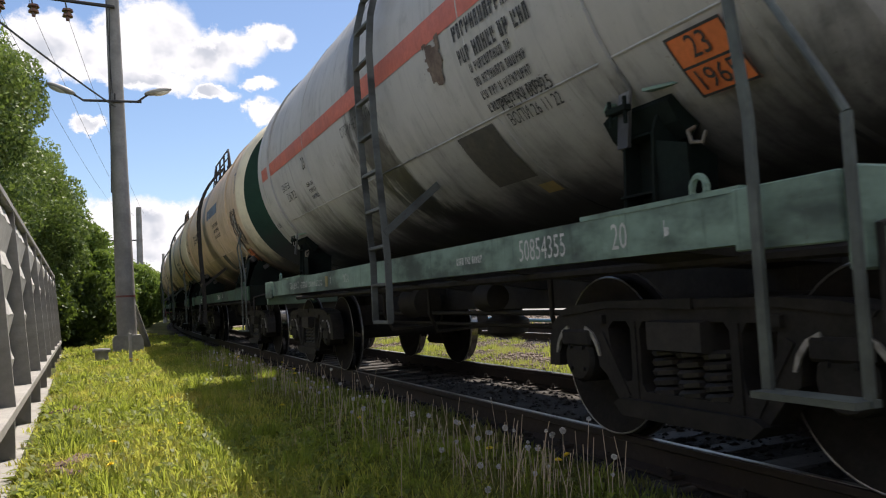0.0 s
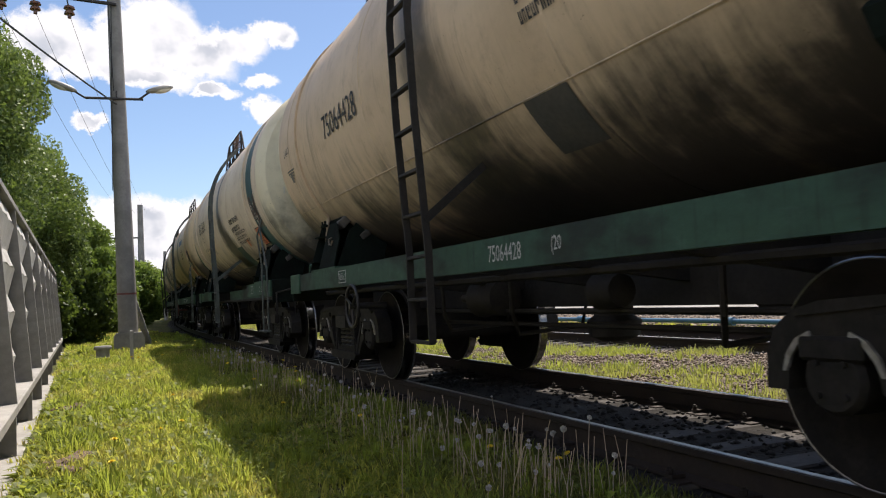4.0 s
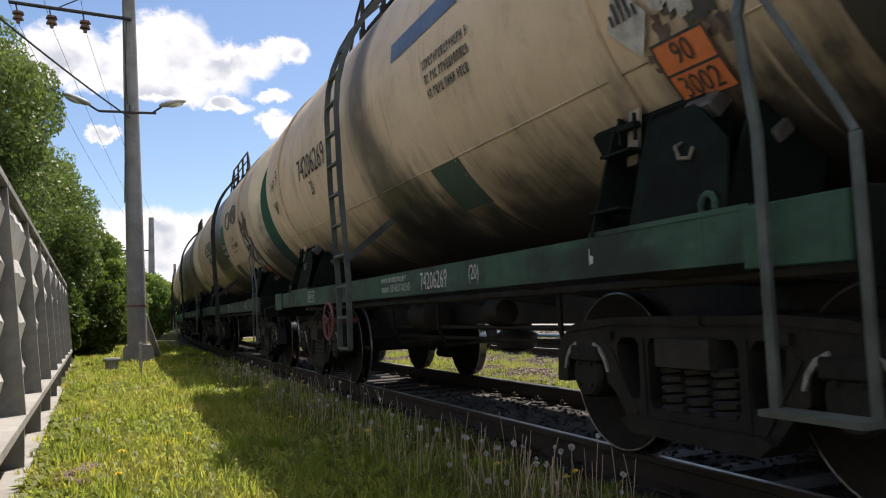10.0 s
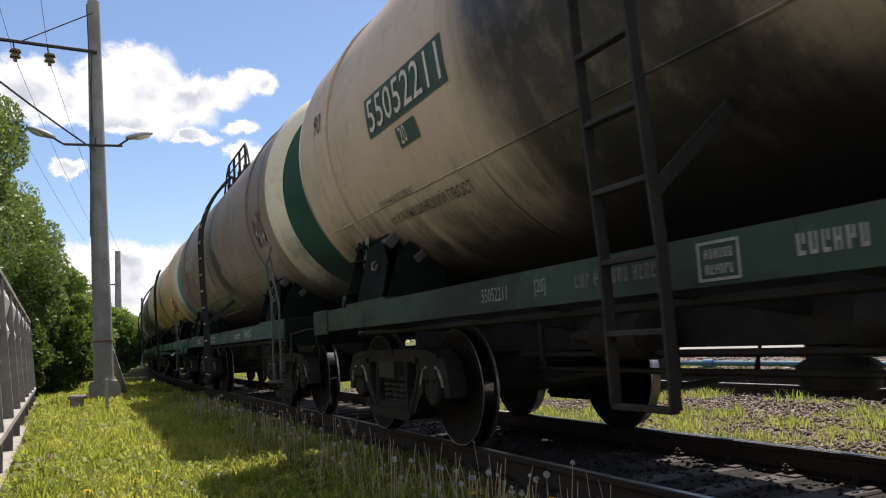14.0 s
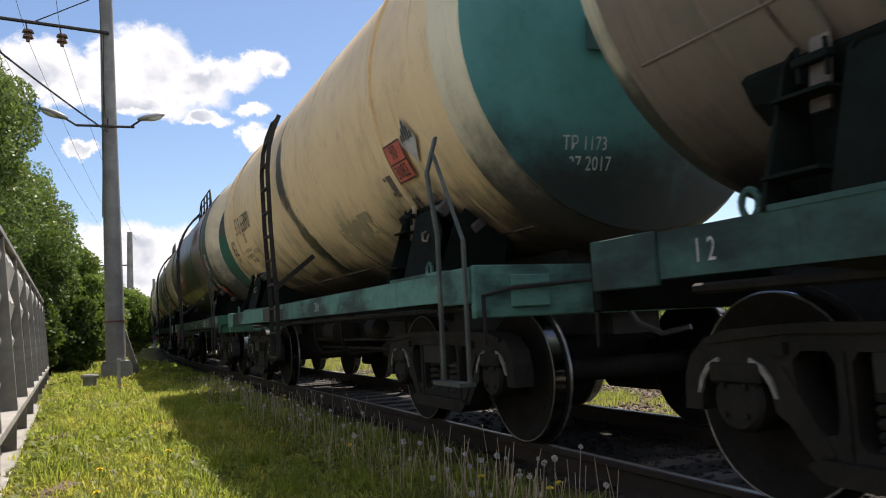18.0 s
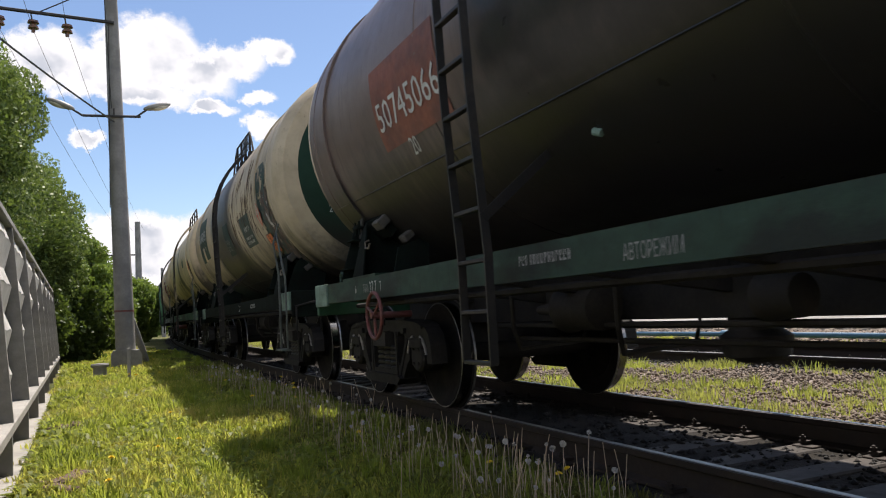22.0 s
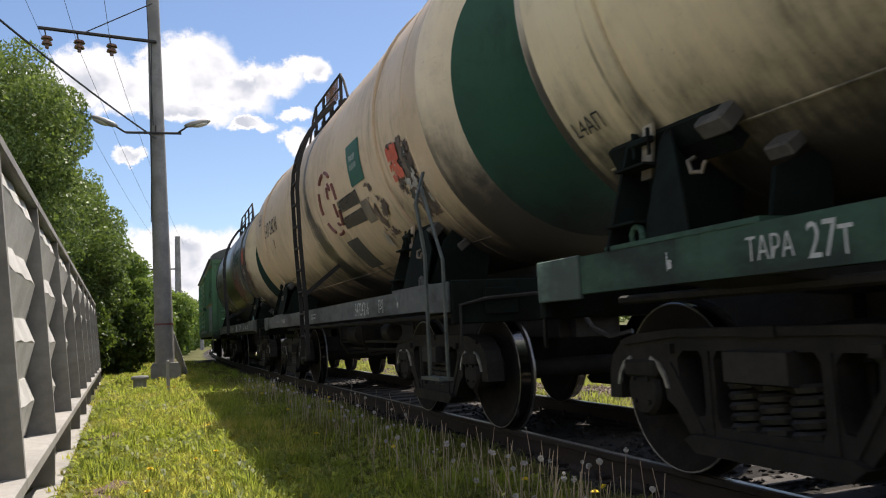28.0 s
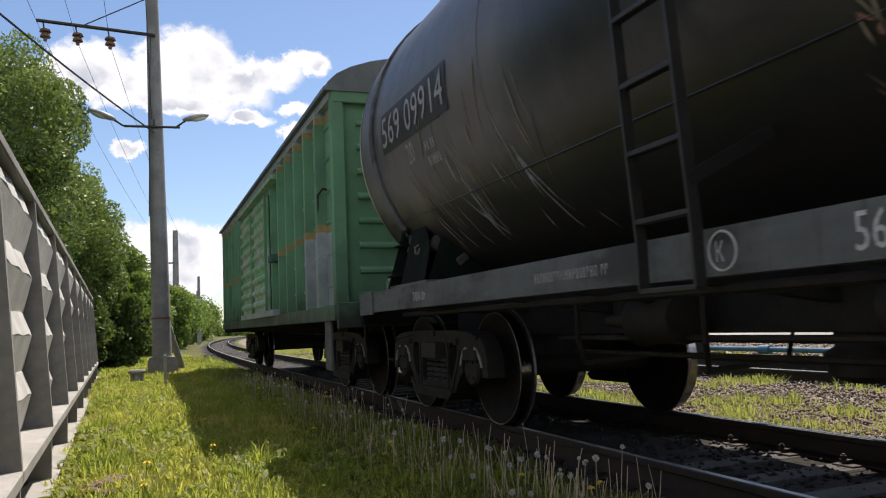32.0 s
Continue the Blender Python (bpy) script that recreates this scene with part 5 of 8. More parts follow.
DARK = dict(frame="frame_grey", steps="step_paint")
STYLES = [
    dict(shell="grey", rim="grey", slim=True, saddle_at=(-4.08, 3.65), end="grey", frame="frame_pale", ladder_y=-0.6, ladder="frame_grey", shift=-0.45, walk=0, label="grey gas tank wagon on a pale green frame"),
    dict(shell="grey", rim="grey", slim=True, saddle_at=(-4.08, 3.65), end="grey", frame="frame_pale", end_beam="frame_pale", ladder_y=-0.84, ladder_lo=0.70, ladder="frame_grey", shift=-0.12, walk=0, eye="frame_pale", seams=(-4.6, -2.45, 2.0, 4.6), back=5.35, fore=5.16, label="grey gas tank wagon with a red stripe, pale green frame"),
    dict(shell="cream", end="green_end_dark", disc=0.93, rim="cream_rim_pale", walk=1.2, walk_y=1.2, wheel_y=2.2, wheel="iron", label="cream tank wagon with a green end and torn posters"),
    dict(shell="cream_streaked", back=5.52, saddle_at=(-4.08, 3.72), long_seam=-54, disc=0.70, rim="cream_rim_pale", ladder_y=-0.15, ladder="step_paint", band=(-4.62, -4.05, "band_teal"), open_middle=True, ladder_lo=0.55, walk=0.9, walk_y=1.0, mesh_deck="rust",
         label="cream tank wagon streaked with brown runs, green end"),
    dict(shell="cream", ladder_y=0.62, ladder="step_paint", wheel_y=1.66, walk=1.2, walk_y=0.6, corner="frame_green", label="cream tank wagon with torn hazard posters, green end"),
    dict(shell="cream_tan", frame="frame_sooty", ladder_y=-0.36, walk=1.2, walk_y=0.2, label="tan tank wagon with torn brown posters and green end"),
    dict(shell="brown", treads="tread_worn", rim="cream_rim_pale", ladder_y=0.22, wheel_y=1.33, wheel_z=0.73, pots=(0.62, 0.19), ladder_lo=0.49, wheel="iron", frame="frame_teal_dark", walk=0.9, label="dirty brown tank wagon with a teal frame"),
    dict(shell="cream_clean", long_seam=-62, back=5.05, saddle_at=(-4.08, 3.26), rim="cream_rim_pale", end="teal_end", end_beam="frame_teal", disc=0.93, ladder_top=28, frame="frame_teal", ladder_y=0.2, walk=0.0, label="yellow-cream tank wagon with a teal end and frame"),
    dict(shell="redbrown", end="green_end_fresh", end_top="end_black", narrow=True, end_beam="end_green", rim="cream_rim", disc=0.84, band=(-4.64, -4.0, "green_end_fresh"), ladder_y=0.62, ladder="iron", wheel_y=2.94, wheel_z=0.87, walk=1.0, back=5.3, fore=5.16, frame="frame_sooty", corner="frame_pale", steps="iron", label="oil-black brown tank wagon with a green end"),
    dict(shell="olive", long_seam=-56, rim="olive", end="green_end_dark", disc=0.80, ladder_lo=0.62, ladder_y=0.2, frame="saddle_dark", corner="frame_pale", walk=0.8, walk_y=0.9, mesh_deck="iron", label="tank wagon black with oil, dull cream and green"),
    dict(shell="cream_pale", narrow=True, saddle_at=(-4.08, 4.10), long_seam=-48, disc=0.83, band=None, ladder_y=0.1, ladder="cream_pale", wheel_y=2.2, wheel_disc=True, walk=1.3, walk_y=0.5, corner="frame_pale", label="pale cream tank wagon with a green end and frame"),
    dict(shell="cream_plain", long_seam=-56, back=5.82, disc=0.86, ladder_y=0.0, shift=0.12, walk=0.9, walk_y=0.9, mesh_deck="rust", corner="frame_grey", label="cream tank wagon with torn posters, grey frame", **DARK),
    dict(shell="black", level=2.76, hoop="frame_grey", rim="rim_rusty", stairs=False, end="green_end_dark", disc=0.86, ladder_y=-0.45, ladder="iron", ladder_lo=0.98, walk=1.4, walk_y=0.2, corner="frame_grey", eye="frame_pale", back=5.1, fore=5.16, label="black oily tank wagon with rust-red patches, grey frame", **DARK),
]
CARS = [tank_wagon(i, style) for i, style in enumerate(STYLES)]


def torn(root, y, a, wide, tall, seed, white=True):
    """Layers of torn poster and rubbed paint."""
    panel_on(root, "poster_scrap", y, y - wide, a - tall / 2, a + tall / 2, "poster_dark", 0.006, "weathered brown poster remains", 0.55, seed)
    panel_on(root, "poster_scrap", y - 0.05, y - wide * 0.95, a - tall * 0.42, a + tall * 0.4, "patch", 0.010, "weathered dark poster remains", 0.85, seed + 1)
    if white:
        panel_on(root, "poster_scrap", y - 0.1, y - wide * 0.8, a - tall * 0.25, a + tall * 0.35, "scrap", 0.014, "torn white poster scraps", 1.0, seed + 2)
        panel_on(root, "poster_scrap", y - wide * 0.3, y - wide, a - tall * 0.45, a + tall * 0.1, "scrap", 0.014, "torn white poster scraps", 1.05, seed + 5)


def tare_box(root, text, y, width, height=0.125):
    """A white ruled box with the empty weight on a side beam."""
    lettering(root, text, y - 0.02, 1.135 - height * 0.28, height * 0.56, "white", "beam", width=width - 0.05, name="frame_marking")
    bm = bmesh.new()
    for dy, dz, w, h in ((width / 2, height / 2, width, 0.008), (width / 2, -height / 2, width, 0.008), (0, 0, 0.008, height), (width, 0, 0.008, height)):
        block(bm, (-SIDE_X - 0.004, y - dy, 1.135 + dz), (0.002, w, h))
    tagged(part("ruled_box", bm, M["white"], root), kind="stuff")


def rubs(root, y0, y1, a0, a1, count, mat, seed, wide=0.02, tall=(4, 14), slant=0.12):
    """Many short scuffs where the paint was scraped, as one mesh."""
    rng = random.Random(seed)
    bm = bmesh.new()
    for k in range(count):
        y, a = rng.uniform(y0, y1), rng.uniform(a0, a1)
        w, h = wide * rng.uniform(0.3, 1.3), rng.uniform(*tall)
        lean = rng.gauss(slant, 0.06) * h / 10
        lift = 0.0075 + 0.0004 * (k % 8)
        q = [around(y + lean * u + (w if e else 0) * (1 - abs(2 * u - 1) ** 2), a + h * u, lift) for u, e in ((0, 0), (0.3, 1), (0.7, 1), (1, 0), (0.7, 0), (0.3, 0))]
        q = [q[0], q[1], q[2], q[3], around(y + lean * 0.7 - w * 0.3, a + h * 0.7, lift), around(y + lean * 0.3 - w * 0.3, a + h * 0.3, lift)]
        bm.faces.new([bm.verts.new(v) for v in q])
    tagged(part("scuffed_paint", bm, M[mat], root, "scraped and rubbed paint"), kind="stuff")


def beam_words(root, items, mat="white"):
    for text, y, h in items:
        lettering(root, text, y, 1.135 - h / 2, h, mat, "beam", name="frame_marking")


def mark_wagons():
    LEVEL[0] = TANK_Z
    # grey gas wagon
    for root, barrel in CARS[:2]:
        panel_on(barrel, "red_stripe", 4.60, -4.60, -8.4, -2.0, "red_band", 0.004, "faded red stripe")
    root, barrel = CARS[1]
    hazard_plate(root, -4.15, -41.5, "23", "1965")
    panel_on(root, "bare_patch", -1.78, -2.35, -53, -35, "patch", 0.006, "dark patch of bare primer")
    lettering(root, "С ГОРКИ НЕ СПУСКАТЬ", 0.47, -15.5, 0.10, "ink", width=0.95)
    lettering(root, "20", 2.20, -16.5, 0.15, "ink")
    bars(root, 2.3, -24, 0.35, 3, 0.05)
    bars(root, -2.33, -13, 0.95, 2, 0.10)
    bars(root, -2.43, -22, 0.75, 4, 0.06)
    lettering(root, "РЕГ N 00325", -2.58, -33.8, 0.09, "ink", width=0.62)
    lettering(root, "ВОПИ 26 11 22", -2.58, -38.0, 0.09, "ink", width=0.62)
    panel_on(root, "faded_label", -2.23, -2.43, -60, -56, "box_yellow", 0.006)
    beam_words(root, [("50854355", -2.83, 0.13), ("20", -3.78, 0.13), ("Ь", -4.18, 0.08)])
    bars(root, -1.9, 1.10, 0.5, 1, 0.05, "white", "beam")
    lettering(root, "ДАВЛ 2.0", 3.48, -20.5, 0.11, "ink", width=0.42)
    lettering(root, "ЕМК 75.7", 3.38, -25.5, 0.11, "ink", width=0.46)
    bars(root, 4.75, -35, 0.22, 1, 0.07)
    beam_words(root, [("К", 1.59, 0.08), ("МС-1", 1.05, 0.09)])
    beam_words(root, [("ТАРА 38.50 Т", 3.70, 0.09), ])
    lettering(root, "АВТОРЕЖИМ", 3.04, 1.09, 0.075, "white", "beam", width=0.35, name="frame_marking")
    lettering(root, "ПОРОЖНИЙ 65ТС/21-22", 2.61, 1.09, 0.09, "white", "beam", width=0.66, name="frame_marking")
    bm = bmesh.new()
    block(bm, (-SIDE_X - 0.003, 1.75, 1.13), (0.006, 0.10, 0.12))
    part("ochre_label", bm, M["box_yellow"], root)
    panel_on(root, "faded_label", -1.83, -2.11, -20, -8, "poster_dark", 0.006, "rubbed pale label", 0.5, 13)
    # cream wagon with a blue board
    root, barrel = CARS[2]
    panel_on(root, "blue_board", -0.45, -2.3, -1, 7, "board_blue", 0.006, "blue painted name board")
    bars(root, -0.7, 1.5, 0.35, 3, 0.045, "white")
    bars(root, -1.35, -10.5, 1.0, 3, 0.075)
    panel_on(root, "bare_patch", -1.0, -1.5, -50, -34, "patch", 0.006, "dark patch of bare primer")
    lettering(root, "75064428", 2.9, -12, 0.24, "ink", width=1.2)
    torn(root, -3.95, -22, 0.75, 26, 3)
    hazard_plate(root, -4.15, -44, "90", "3082")
    hazard_diamond(root, -4.05, -33, "scrap", "ink")
    lettering(root, "Т", -4.78, 0.0, 0.36, "ink_blue", lift=0.008, width=0.22)
    beam_words(root, [("75064428", -0.6, 0.11), ("(20", -1.4, 0.11)])
    tare_box(root, "26850 кг", 3.06, 0.27)
    lettering(root, "L4АП", 4.84, -6.5, 0.10, "ink", width=0.28)
    end_words(root, "ТО 4157", -0.22, 1.99, 0.10)
    end_words(root, "03.09.2014", -0.34, 1.86, 0.10)
    end_words(root, "5 КР Ю.Ш", -0.41, 1.72, 0.08)
    # streaked wagon
    root, barrel = CARS[3]
    lettering(root, "750 56630", 3.46, -9.0, 0.27, "ink", width=1.32)
    lettering(root, "101", 4.35, -7.0, 0.20, "ink", width=0.22)
    lettering(root, "20", 2.98, -17.5, 0.15, "ink")
    lettering(root, "СРОЧНЫЙ ВОЗВРАТ", 3.20, -26, 0.08, "ink", width=0.75)
    lettering(root, "ст.КАМБАРКА ГОР .ЖД", 3.22, -32, 0.13, "ink", width=1.62)
    panel_on(root, "bare_patch", -1.05, -1.62, -54, -35, "patch_green", 0.006, "dark green patch")
    bars(root, -1.55, -18, 1.1, 2, 0.10)
    bars(root, -1.7, -27, 1.35, 3, 0.06)
    torn(root, -4.1, -20, 0.5, 20, 9)
    hazard_plate(root, -3.80, -35, "90", "3082")
    panel_on(root, "hazard_plate", -2.5, -2.62, -38, -33, "orange", 0.02, "small orange hazard plate")
    end_words(root, "КР", -1.03, 2.70, 0.11)
    end_words(root, "11.03 2026", -1.18, 2.56, 0.11)
    beam_words(root, [("С", -4.05, 0.09), ("L", -4.24, 0.09)])
    bm = bmesh.new()
    for v, w, z, h in ((-3.34, 0.20, 1.205, 0.010), (-3.34, 0.20, 1.075, 0.010), (-3.245, 0.010, 1.14, 0.13), (-3.435, 0.010, 1.14, 0.13)):
        block(bm, (-SIDE_X - 0.003, v, z), (0.004, w, h))
    part("painted_box", bm, M["white_dull"], root)
    # wagon 4
    root, barrel = CARS[4]
    lettering(root, "74206269", 2.92, -12.0, 0.27, "ink", width=1.40)
    lettering(root, "20", 2.46, -20.5, 0.17, "ink")
    lettering(root, "90", 4.42, -5.0, 0.24, "ink", width=0.24)
    panel_on(root, "bare_patch", -1.05, -1.60, -51, -34, "patch_green", 0.006, "dark green patch")
    panel_on(root, "blue_board", -0.9, -2.3, 2, 8, "board_blue", 0.006, "blue painted name board")
    bars(root, -1.6, -8, 0.9, 3, 0.07)
    torn(root, -3.95, -24, 0.6, 26, 15)
    hazard_plate(root, -4.05, -38, "90", "3002")
    hazard_diamond(root, -3.98, -26, "scrap", "ink")
    beam_words(root, [("74206269", -0.98, 0.14), ("(20)", -1.95, 0.14), ("Ь", -3.5, 0.09)])
    lettering(root, "ОГНЕОПАСНО", -0.20, 1.075, 0.065, "white", "beam", width=0.52, name="frame_marking")
    bars(root, 0.05, 1.165, 0.75, 1, 0.042, "white", "beam")
    bars(root, 0.05, 1.080, 0.22, 1, 0.042, "white", "beam")
    tare_box(root, "26900 кг", 3.18, 0.33)
    end_words(root, "77 77", -0.5, 2.4, 0.09)
    lettering(root, "L4АП", 4.84, -5.5, 0.13, "ink", width=0.34)
    for car, y0, a0 in ((root, 4.62, -12.8), (CARS[2][0], 4.65, -13.2)):
        for k in range(4):
            w = 0.19 - 0.04 * k
            panel_on(car, "wing_stripe", y0 + w, y0 - w, a0 - 0.8 - k * 1.3, a0 - k * 1.3, "ink_grey", 0.008)
        panel_on(car, "wing_shield", y0 + 0.05, y0 - 0.05, a0 - 6.2, a0 - 1.2, "ink_grey", 0.010, "dark winged shield emblem")
    # wagon 5
    root, barrel = CARS[5]
    panel_on(root, "number_board", 3.02, 1.48, -13.6, -1.5, "patch_green", 0.006, "dark green number board")
    lettering(root, "55052211", 2.96, -12.2, 0.26, "cream_ink", width=1.42, lift=0.014)
    panel_on(root, "number_board", 2.50, 2.12, -21.5, -15.5, "patch_green", 0.006)
    lettering(root, "20", 2.44, -20.6, 0.13, "cream_ink", lift=0.014)
    lettering(root, "90", 4.60, 2.0, 0.22, "ink", width=0.24)
    lettering(root, "СРОЧНЫЙ ВОЗВРАТ", 3.45, -34, 0.07, "ink", width=0.8)
    lettering(root, "ст.КАМЫШИНСКИЙ ПВОСТ", 3.40, -41, 0.12, "ink", width=1.60)
    panel_on(root, "green_board", -0.68, -1.24, -12, 1.5, "label_green", 0.006, "bright green painted board")
    panel_on(root, "green_board", -0.68, -1.24, -25, -12.2, "patch_green", 0.006, "dark green painted board")
    bars(root, -0.78, -17, 0.36, 2, 0.10, "cream_ink")
    lettering(root, "СОБСТВЕННИК", -2.05, -16.5, 0.10, "ink", width=0.62)
    bars(root, -2.05, -21.5, 1.0, 1, 0.10)
    bars(root, -2.05, -25, 0.6, 1, 0.05)
    for cy, ca, ry in ((-2.02, 1.5, 0.30), (-2.92, 2.5, 0.34)):
        bm = bmesh.new()
        tube(bm, [around(cy + ry * math.cos(t), ca + 6.5 * math.sin(t), 0.004) for t in [i * math.pi / 14 for i in range(29)]], 0.022, 5)
        part("emblem_ring", bm, M["ink_grey"], root, "worn grey oval emblem", smooth=True)
    panel_on(root, "emblem_core", -2.72, -3.10, -1, 6, "ink_grey", 0.008, "worn grey emblem core", 0.45, 28)
    bars(root, -2.2, -0.5, 0.42, 1, 0.20, "ink_grey")
    panel_on(root, "bare_patch", -1.32, -1.88, -51, -33.5, "patch", 0.006, "dark patch of bare primer")
    torn(root, -3.75, -22, 0.85, 40, 21)
    torn(root, -4.15, -35, 0.45, 24, 27)
    hazard_diamond(root, -4.42, -38, "scrap", "ink")
    hazard_plate(root, -4.20, -49, "90", "3082")
    beam_words(root, [("ТАРА", -3.05, 0.06), ("27.1", -3.28, 0.13), ("Е", -4.0, 0.09)])
    beam_words(root, [("55052211", 1.44, 0.085), ("[20]", 0.79, 0.095)], "white_dull")
    bars(root, 0.39, 1.10, 0.82, 1, 0.07, "ink_grey", "beam")
    bars(root, -1.01, 1.10, 0.40, 1, 0.08, "white_dull", "beam")
    bars(root, -0.55, 1.14, 0.17, 2, 0.04, "white_dull", "beam")
    for v, w, z, h in ((-0.625, 0.23, 1.205, 0.012), (-0.625, 0.23, 1.055, 0.012), (-0.516, 0.012, 1.13, 0.15), (-0.734, 0.012, 1.13, 0.15)):
        bm = bmesh.new()
        block(bm, (-SIDE_X - 0.003, v, z), (0.004, w, h))
        part("painted_box", bm, M["white_dull"], root)
    end_words(root, "КР 12.09", -0.6, 2.8, 0.09, "box_yellow")
    # brown wagon
    root, barrel = CARS[6]
    lettering(root, "540 69117", 3.82, -8.0, 0.25, "cream_ink", width=1.22)
    lettering(root, "20", 3.22, -18.5, 0.16, "cream_ink")
    lettering(root, "66", 4.50, -22.0, 0.22, "cream_ink", width=0.22)
    for y0, y1, a0, a1 in ((-0.13, -0.147, -46, -42), (-0.13, -0.147, -51, -47.5), (-0.38, -0.397, -45.5, -42), (-0.38, -0.397, -51, -49),
                           (-0.15, -0.24, -42.6, -42), (-0.27, -0.39, -42.6, -42), (-0.13, -0.25, -51.2, -50.6), (-0.31, -0.39, -51.2, -50.6), (-0.21, -0.225, -48, -44.5)):
        panel_on(root, "chalk_frame", y0, y1, a0, a1, "cream_ink", 0.020)
    lettering(root, "ТАРА", 3.32, 1.085, 0.085, "white", "beam", width=0.24, name="frame_marking")
    lettering(root, "26.6", 3.04, 1.075, 0.125, "white", "beam", width=0.26, name="frame_marking")
    beam_words(root, [("540 69117", -2.4, 0.13), ("1 2", 4.69, 0.10)])
    for y0, y1, a in ((2.53, -0.9, -39.2), (2.24, 0.4, -54.5)):
        bm = bmesh.new()
        tube(bm, [around(y0 + (y1 - y0) * i / 8, a, 0.012) for i in range(9)], 0.016, 5)
        part("welded_ledge", bm, M["brown"], root, "welded ledge on the flank", smooth=True)
    panel_on(root, "patch_sheet", 2.45, -0.80, -54, -39.6, "brown_green", 0.008, "green-grey sheet welded below the ledge", 0.10, 36)
    panel_on(root, "patch_sheet", 3.9, 2.6, -52, -33, "brown_green", 0.005, "rubbed green-grey paint", 0.55, 38)
    panel_on(root, "patch_sheet", -0.05, -1.15, -38, -22, "brown", 0.012, "raised patch sheet with worn edges", 0.05, 35)
    bars(root, 3.30, -45.5, 0.40, 1, 0.05, "patch_pale")
    bars(root, 3.39, -48.0, 0.85, 1, 0.06, "emblem_red")
    rubs(root, 0.4, 4.4, -48, -10, 26, "poster_dark", 37, 0.012, (6, 20), 0.0)
    bars(root, 1.30, 1.14, 0.74, 2, 0.05, "white", "beam")
    bars(root, -1.5, 1.08, 0.5, 1, 0.08, "white", "beam")
    torn(root, -4.0, -15, 0.55, 18, 33)
    # yellow-cream wagon with teal end
    root, barrel = CARS[7]
    bm = bmesh.new()
    block(bm, (-SIDE_X - 0.0015, 4.67, (BEAM_LO + BEAM_HI) / 2), (0.005, 0.62, BEAM_HI - BEAM_LO - 0.012), bevel=0.001)
    part("repainted_patch", bm, M["frame_sooty"], root, "dark patch of fresh paint on the beam")
    lettering(root, "513 65890", 3.56, -15.8, 0.28, "ink", width=1.25)
    lettering(root, "20", 3.06, -22.2, 0.16, "ink")
    lettering(root, "62", 4.34, -27.0, 0.28, "ink", width=0.36)
    lettering(root, "СРОЧНЫЙ ВОЗВРАТ", 3.50, -28.0, 0.075, "ink", width=0.68)
    lettering(root, "АВТОЗАВОД", 2.78, -31.0, 0.08, "ink", width=0.42)
    bars(root, 3.48, -32.0, 0.62, 1, 0.07)
    bars(root, 3.20, -35.5, 0.42, 1, 0.07)
    lettering(root, "L4АМ", 4.27, -32.0, 0.10, "ink", width=0.22)
    hazard_plate(root, -3.78, -27, "90", "3082", "red_plate")
    hazard_diamond(root, -4.30, -23, "scrap", "ink")
    for y, a, s in ((-3.45, -33, 41), (-3.65, -40, 42), (-4.0, -44, 43)):
        panel_on(root, "bare_spot", y, y - 0.18, a - 4, a + 4, "poster_dark", 0.006, "flaked dark spot", 0.8, s)
    panel_on(root, "new_paint", -1.5, -2.6, -46, -36, "cream_worn", 0.005, "darker rubbed field", 0.4, 44)
    end_words(root, "ТР 1173", -0.72, 2.04, 0.10)
    end_words(root, "20.07 2017", -0.80, 1.90, 0.10)
    bm = bmesh.new()
    block(bm, (-0.45, -TANK_HALF + 0.005, 2.85), (0.22, 0.02, 0.24))
    part("square_plate", bm, M["frame_teal_dark"], root, "small dark square plate on the end")
    bm = bmesh.new()
    block(bm, (-SIDE_X - 0.001, 1.56, 1.132), (0.006, 1.06, 0.19))
    block(bm, (-SIDE_X - 0.001, 0.86, 1.110), (0.006, 0.34, 0.14))
    tagged(part("black_repaint", bm, M["frame_soot"], root, "black repainted length of the beam"), kind="stuff")
    beam_words(root, [("20Н", -1.0, 0.11)])
    bars(root, -0.1, 1.09, 0.6, 1, 0.09, "frame_pale", "beam")
    # brown-black wagon
    root, barrel = CARS[8]
    panel_on(root, "number_board", 2.62, 1.20, -25, 1.0, "board_rust", 0.006, "rust-orange number board")
    lettering(root, "50745066", 2.55, -19.0, 0.24, "white", width=1.32, lift=0.014)
    lettering(root, "20", 2.10, -30, 0.15, "white", lift=0.014)
    panel_on(root, "new_paint", -1.95, -2.88, 4, 18, "board_rust", 0.006, "rust-red field", 0.5, 51)
    bm = bmesh.new()
    rod(bm, around(-0.05, -44, 0.01), around(-0.10, -45, 0.01), 0.025, 10)
    part("white_flange", bm, M["frame_pale"], root)
    flame_sign(root, -4.275, -18.2)
    hazard_diamond(root, -4.275, -38, "scrap", "ink")
    hazard_plate(root, -4.32, -46.5, "90", "3082", "red_plate")
    end_words(root, "КР 129", -0.35, 2.29, 0.10)
    end_words(root, "СТ.", -0.46, 3.02, 0.10)
    end_words(root, "05 05 13", -0.40, 2.14, 0.10)
    end_words(root, "ДР 1173", 0.23, 2.34, 0.10)
    end_words(root, "31.03.2019", 0.15, 2.20, 0.10)
    end_words(root, "ПРОБЕГ", 0.30, 1.95, 0.10)
    panel_beam = [("50745066", -2.45, 0.15), ("[20]", -3.36, 0.15)]
    beam_words(root, panel_beam)
    bars(root, 0.45, 1.12, 0.7, 1, 0.06, "white_dull", "beam")
    lettering(root, "АВТОРЕЖИМ", -0.59, 1.07, 0.085, "white_dull", "beam", width=0.44, name="frame_marking")
    beam_words(root, [("27.7", 3.40, 0.12), ("Т", 3.10, 0.09), ("Ь", 3.86, 0.08)])
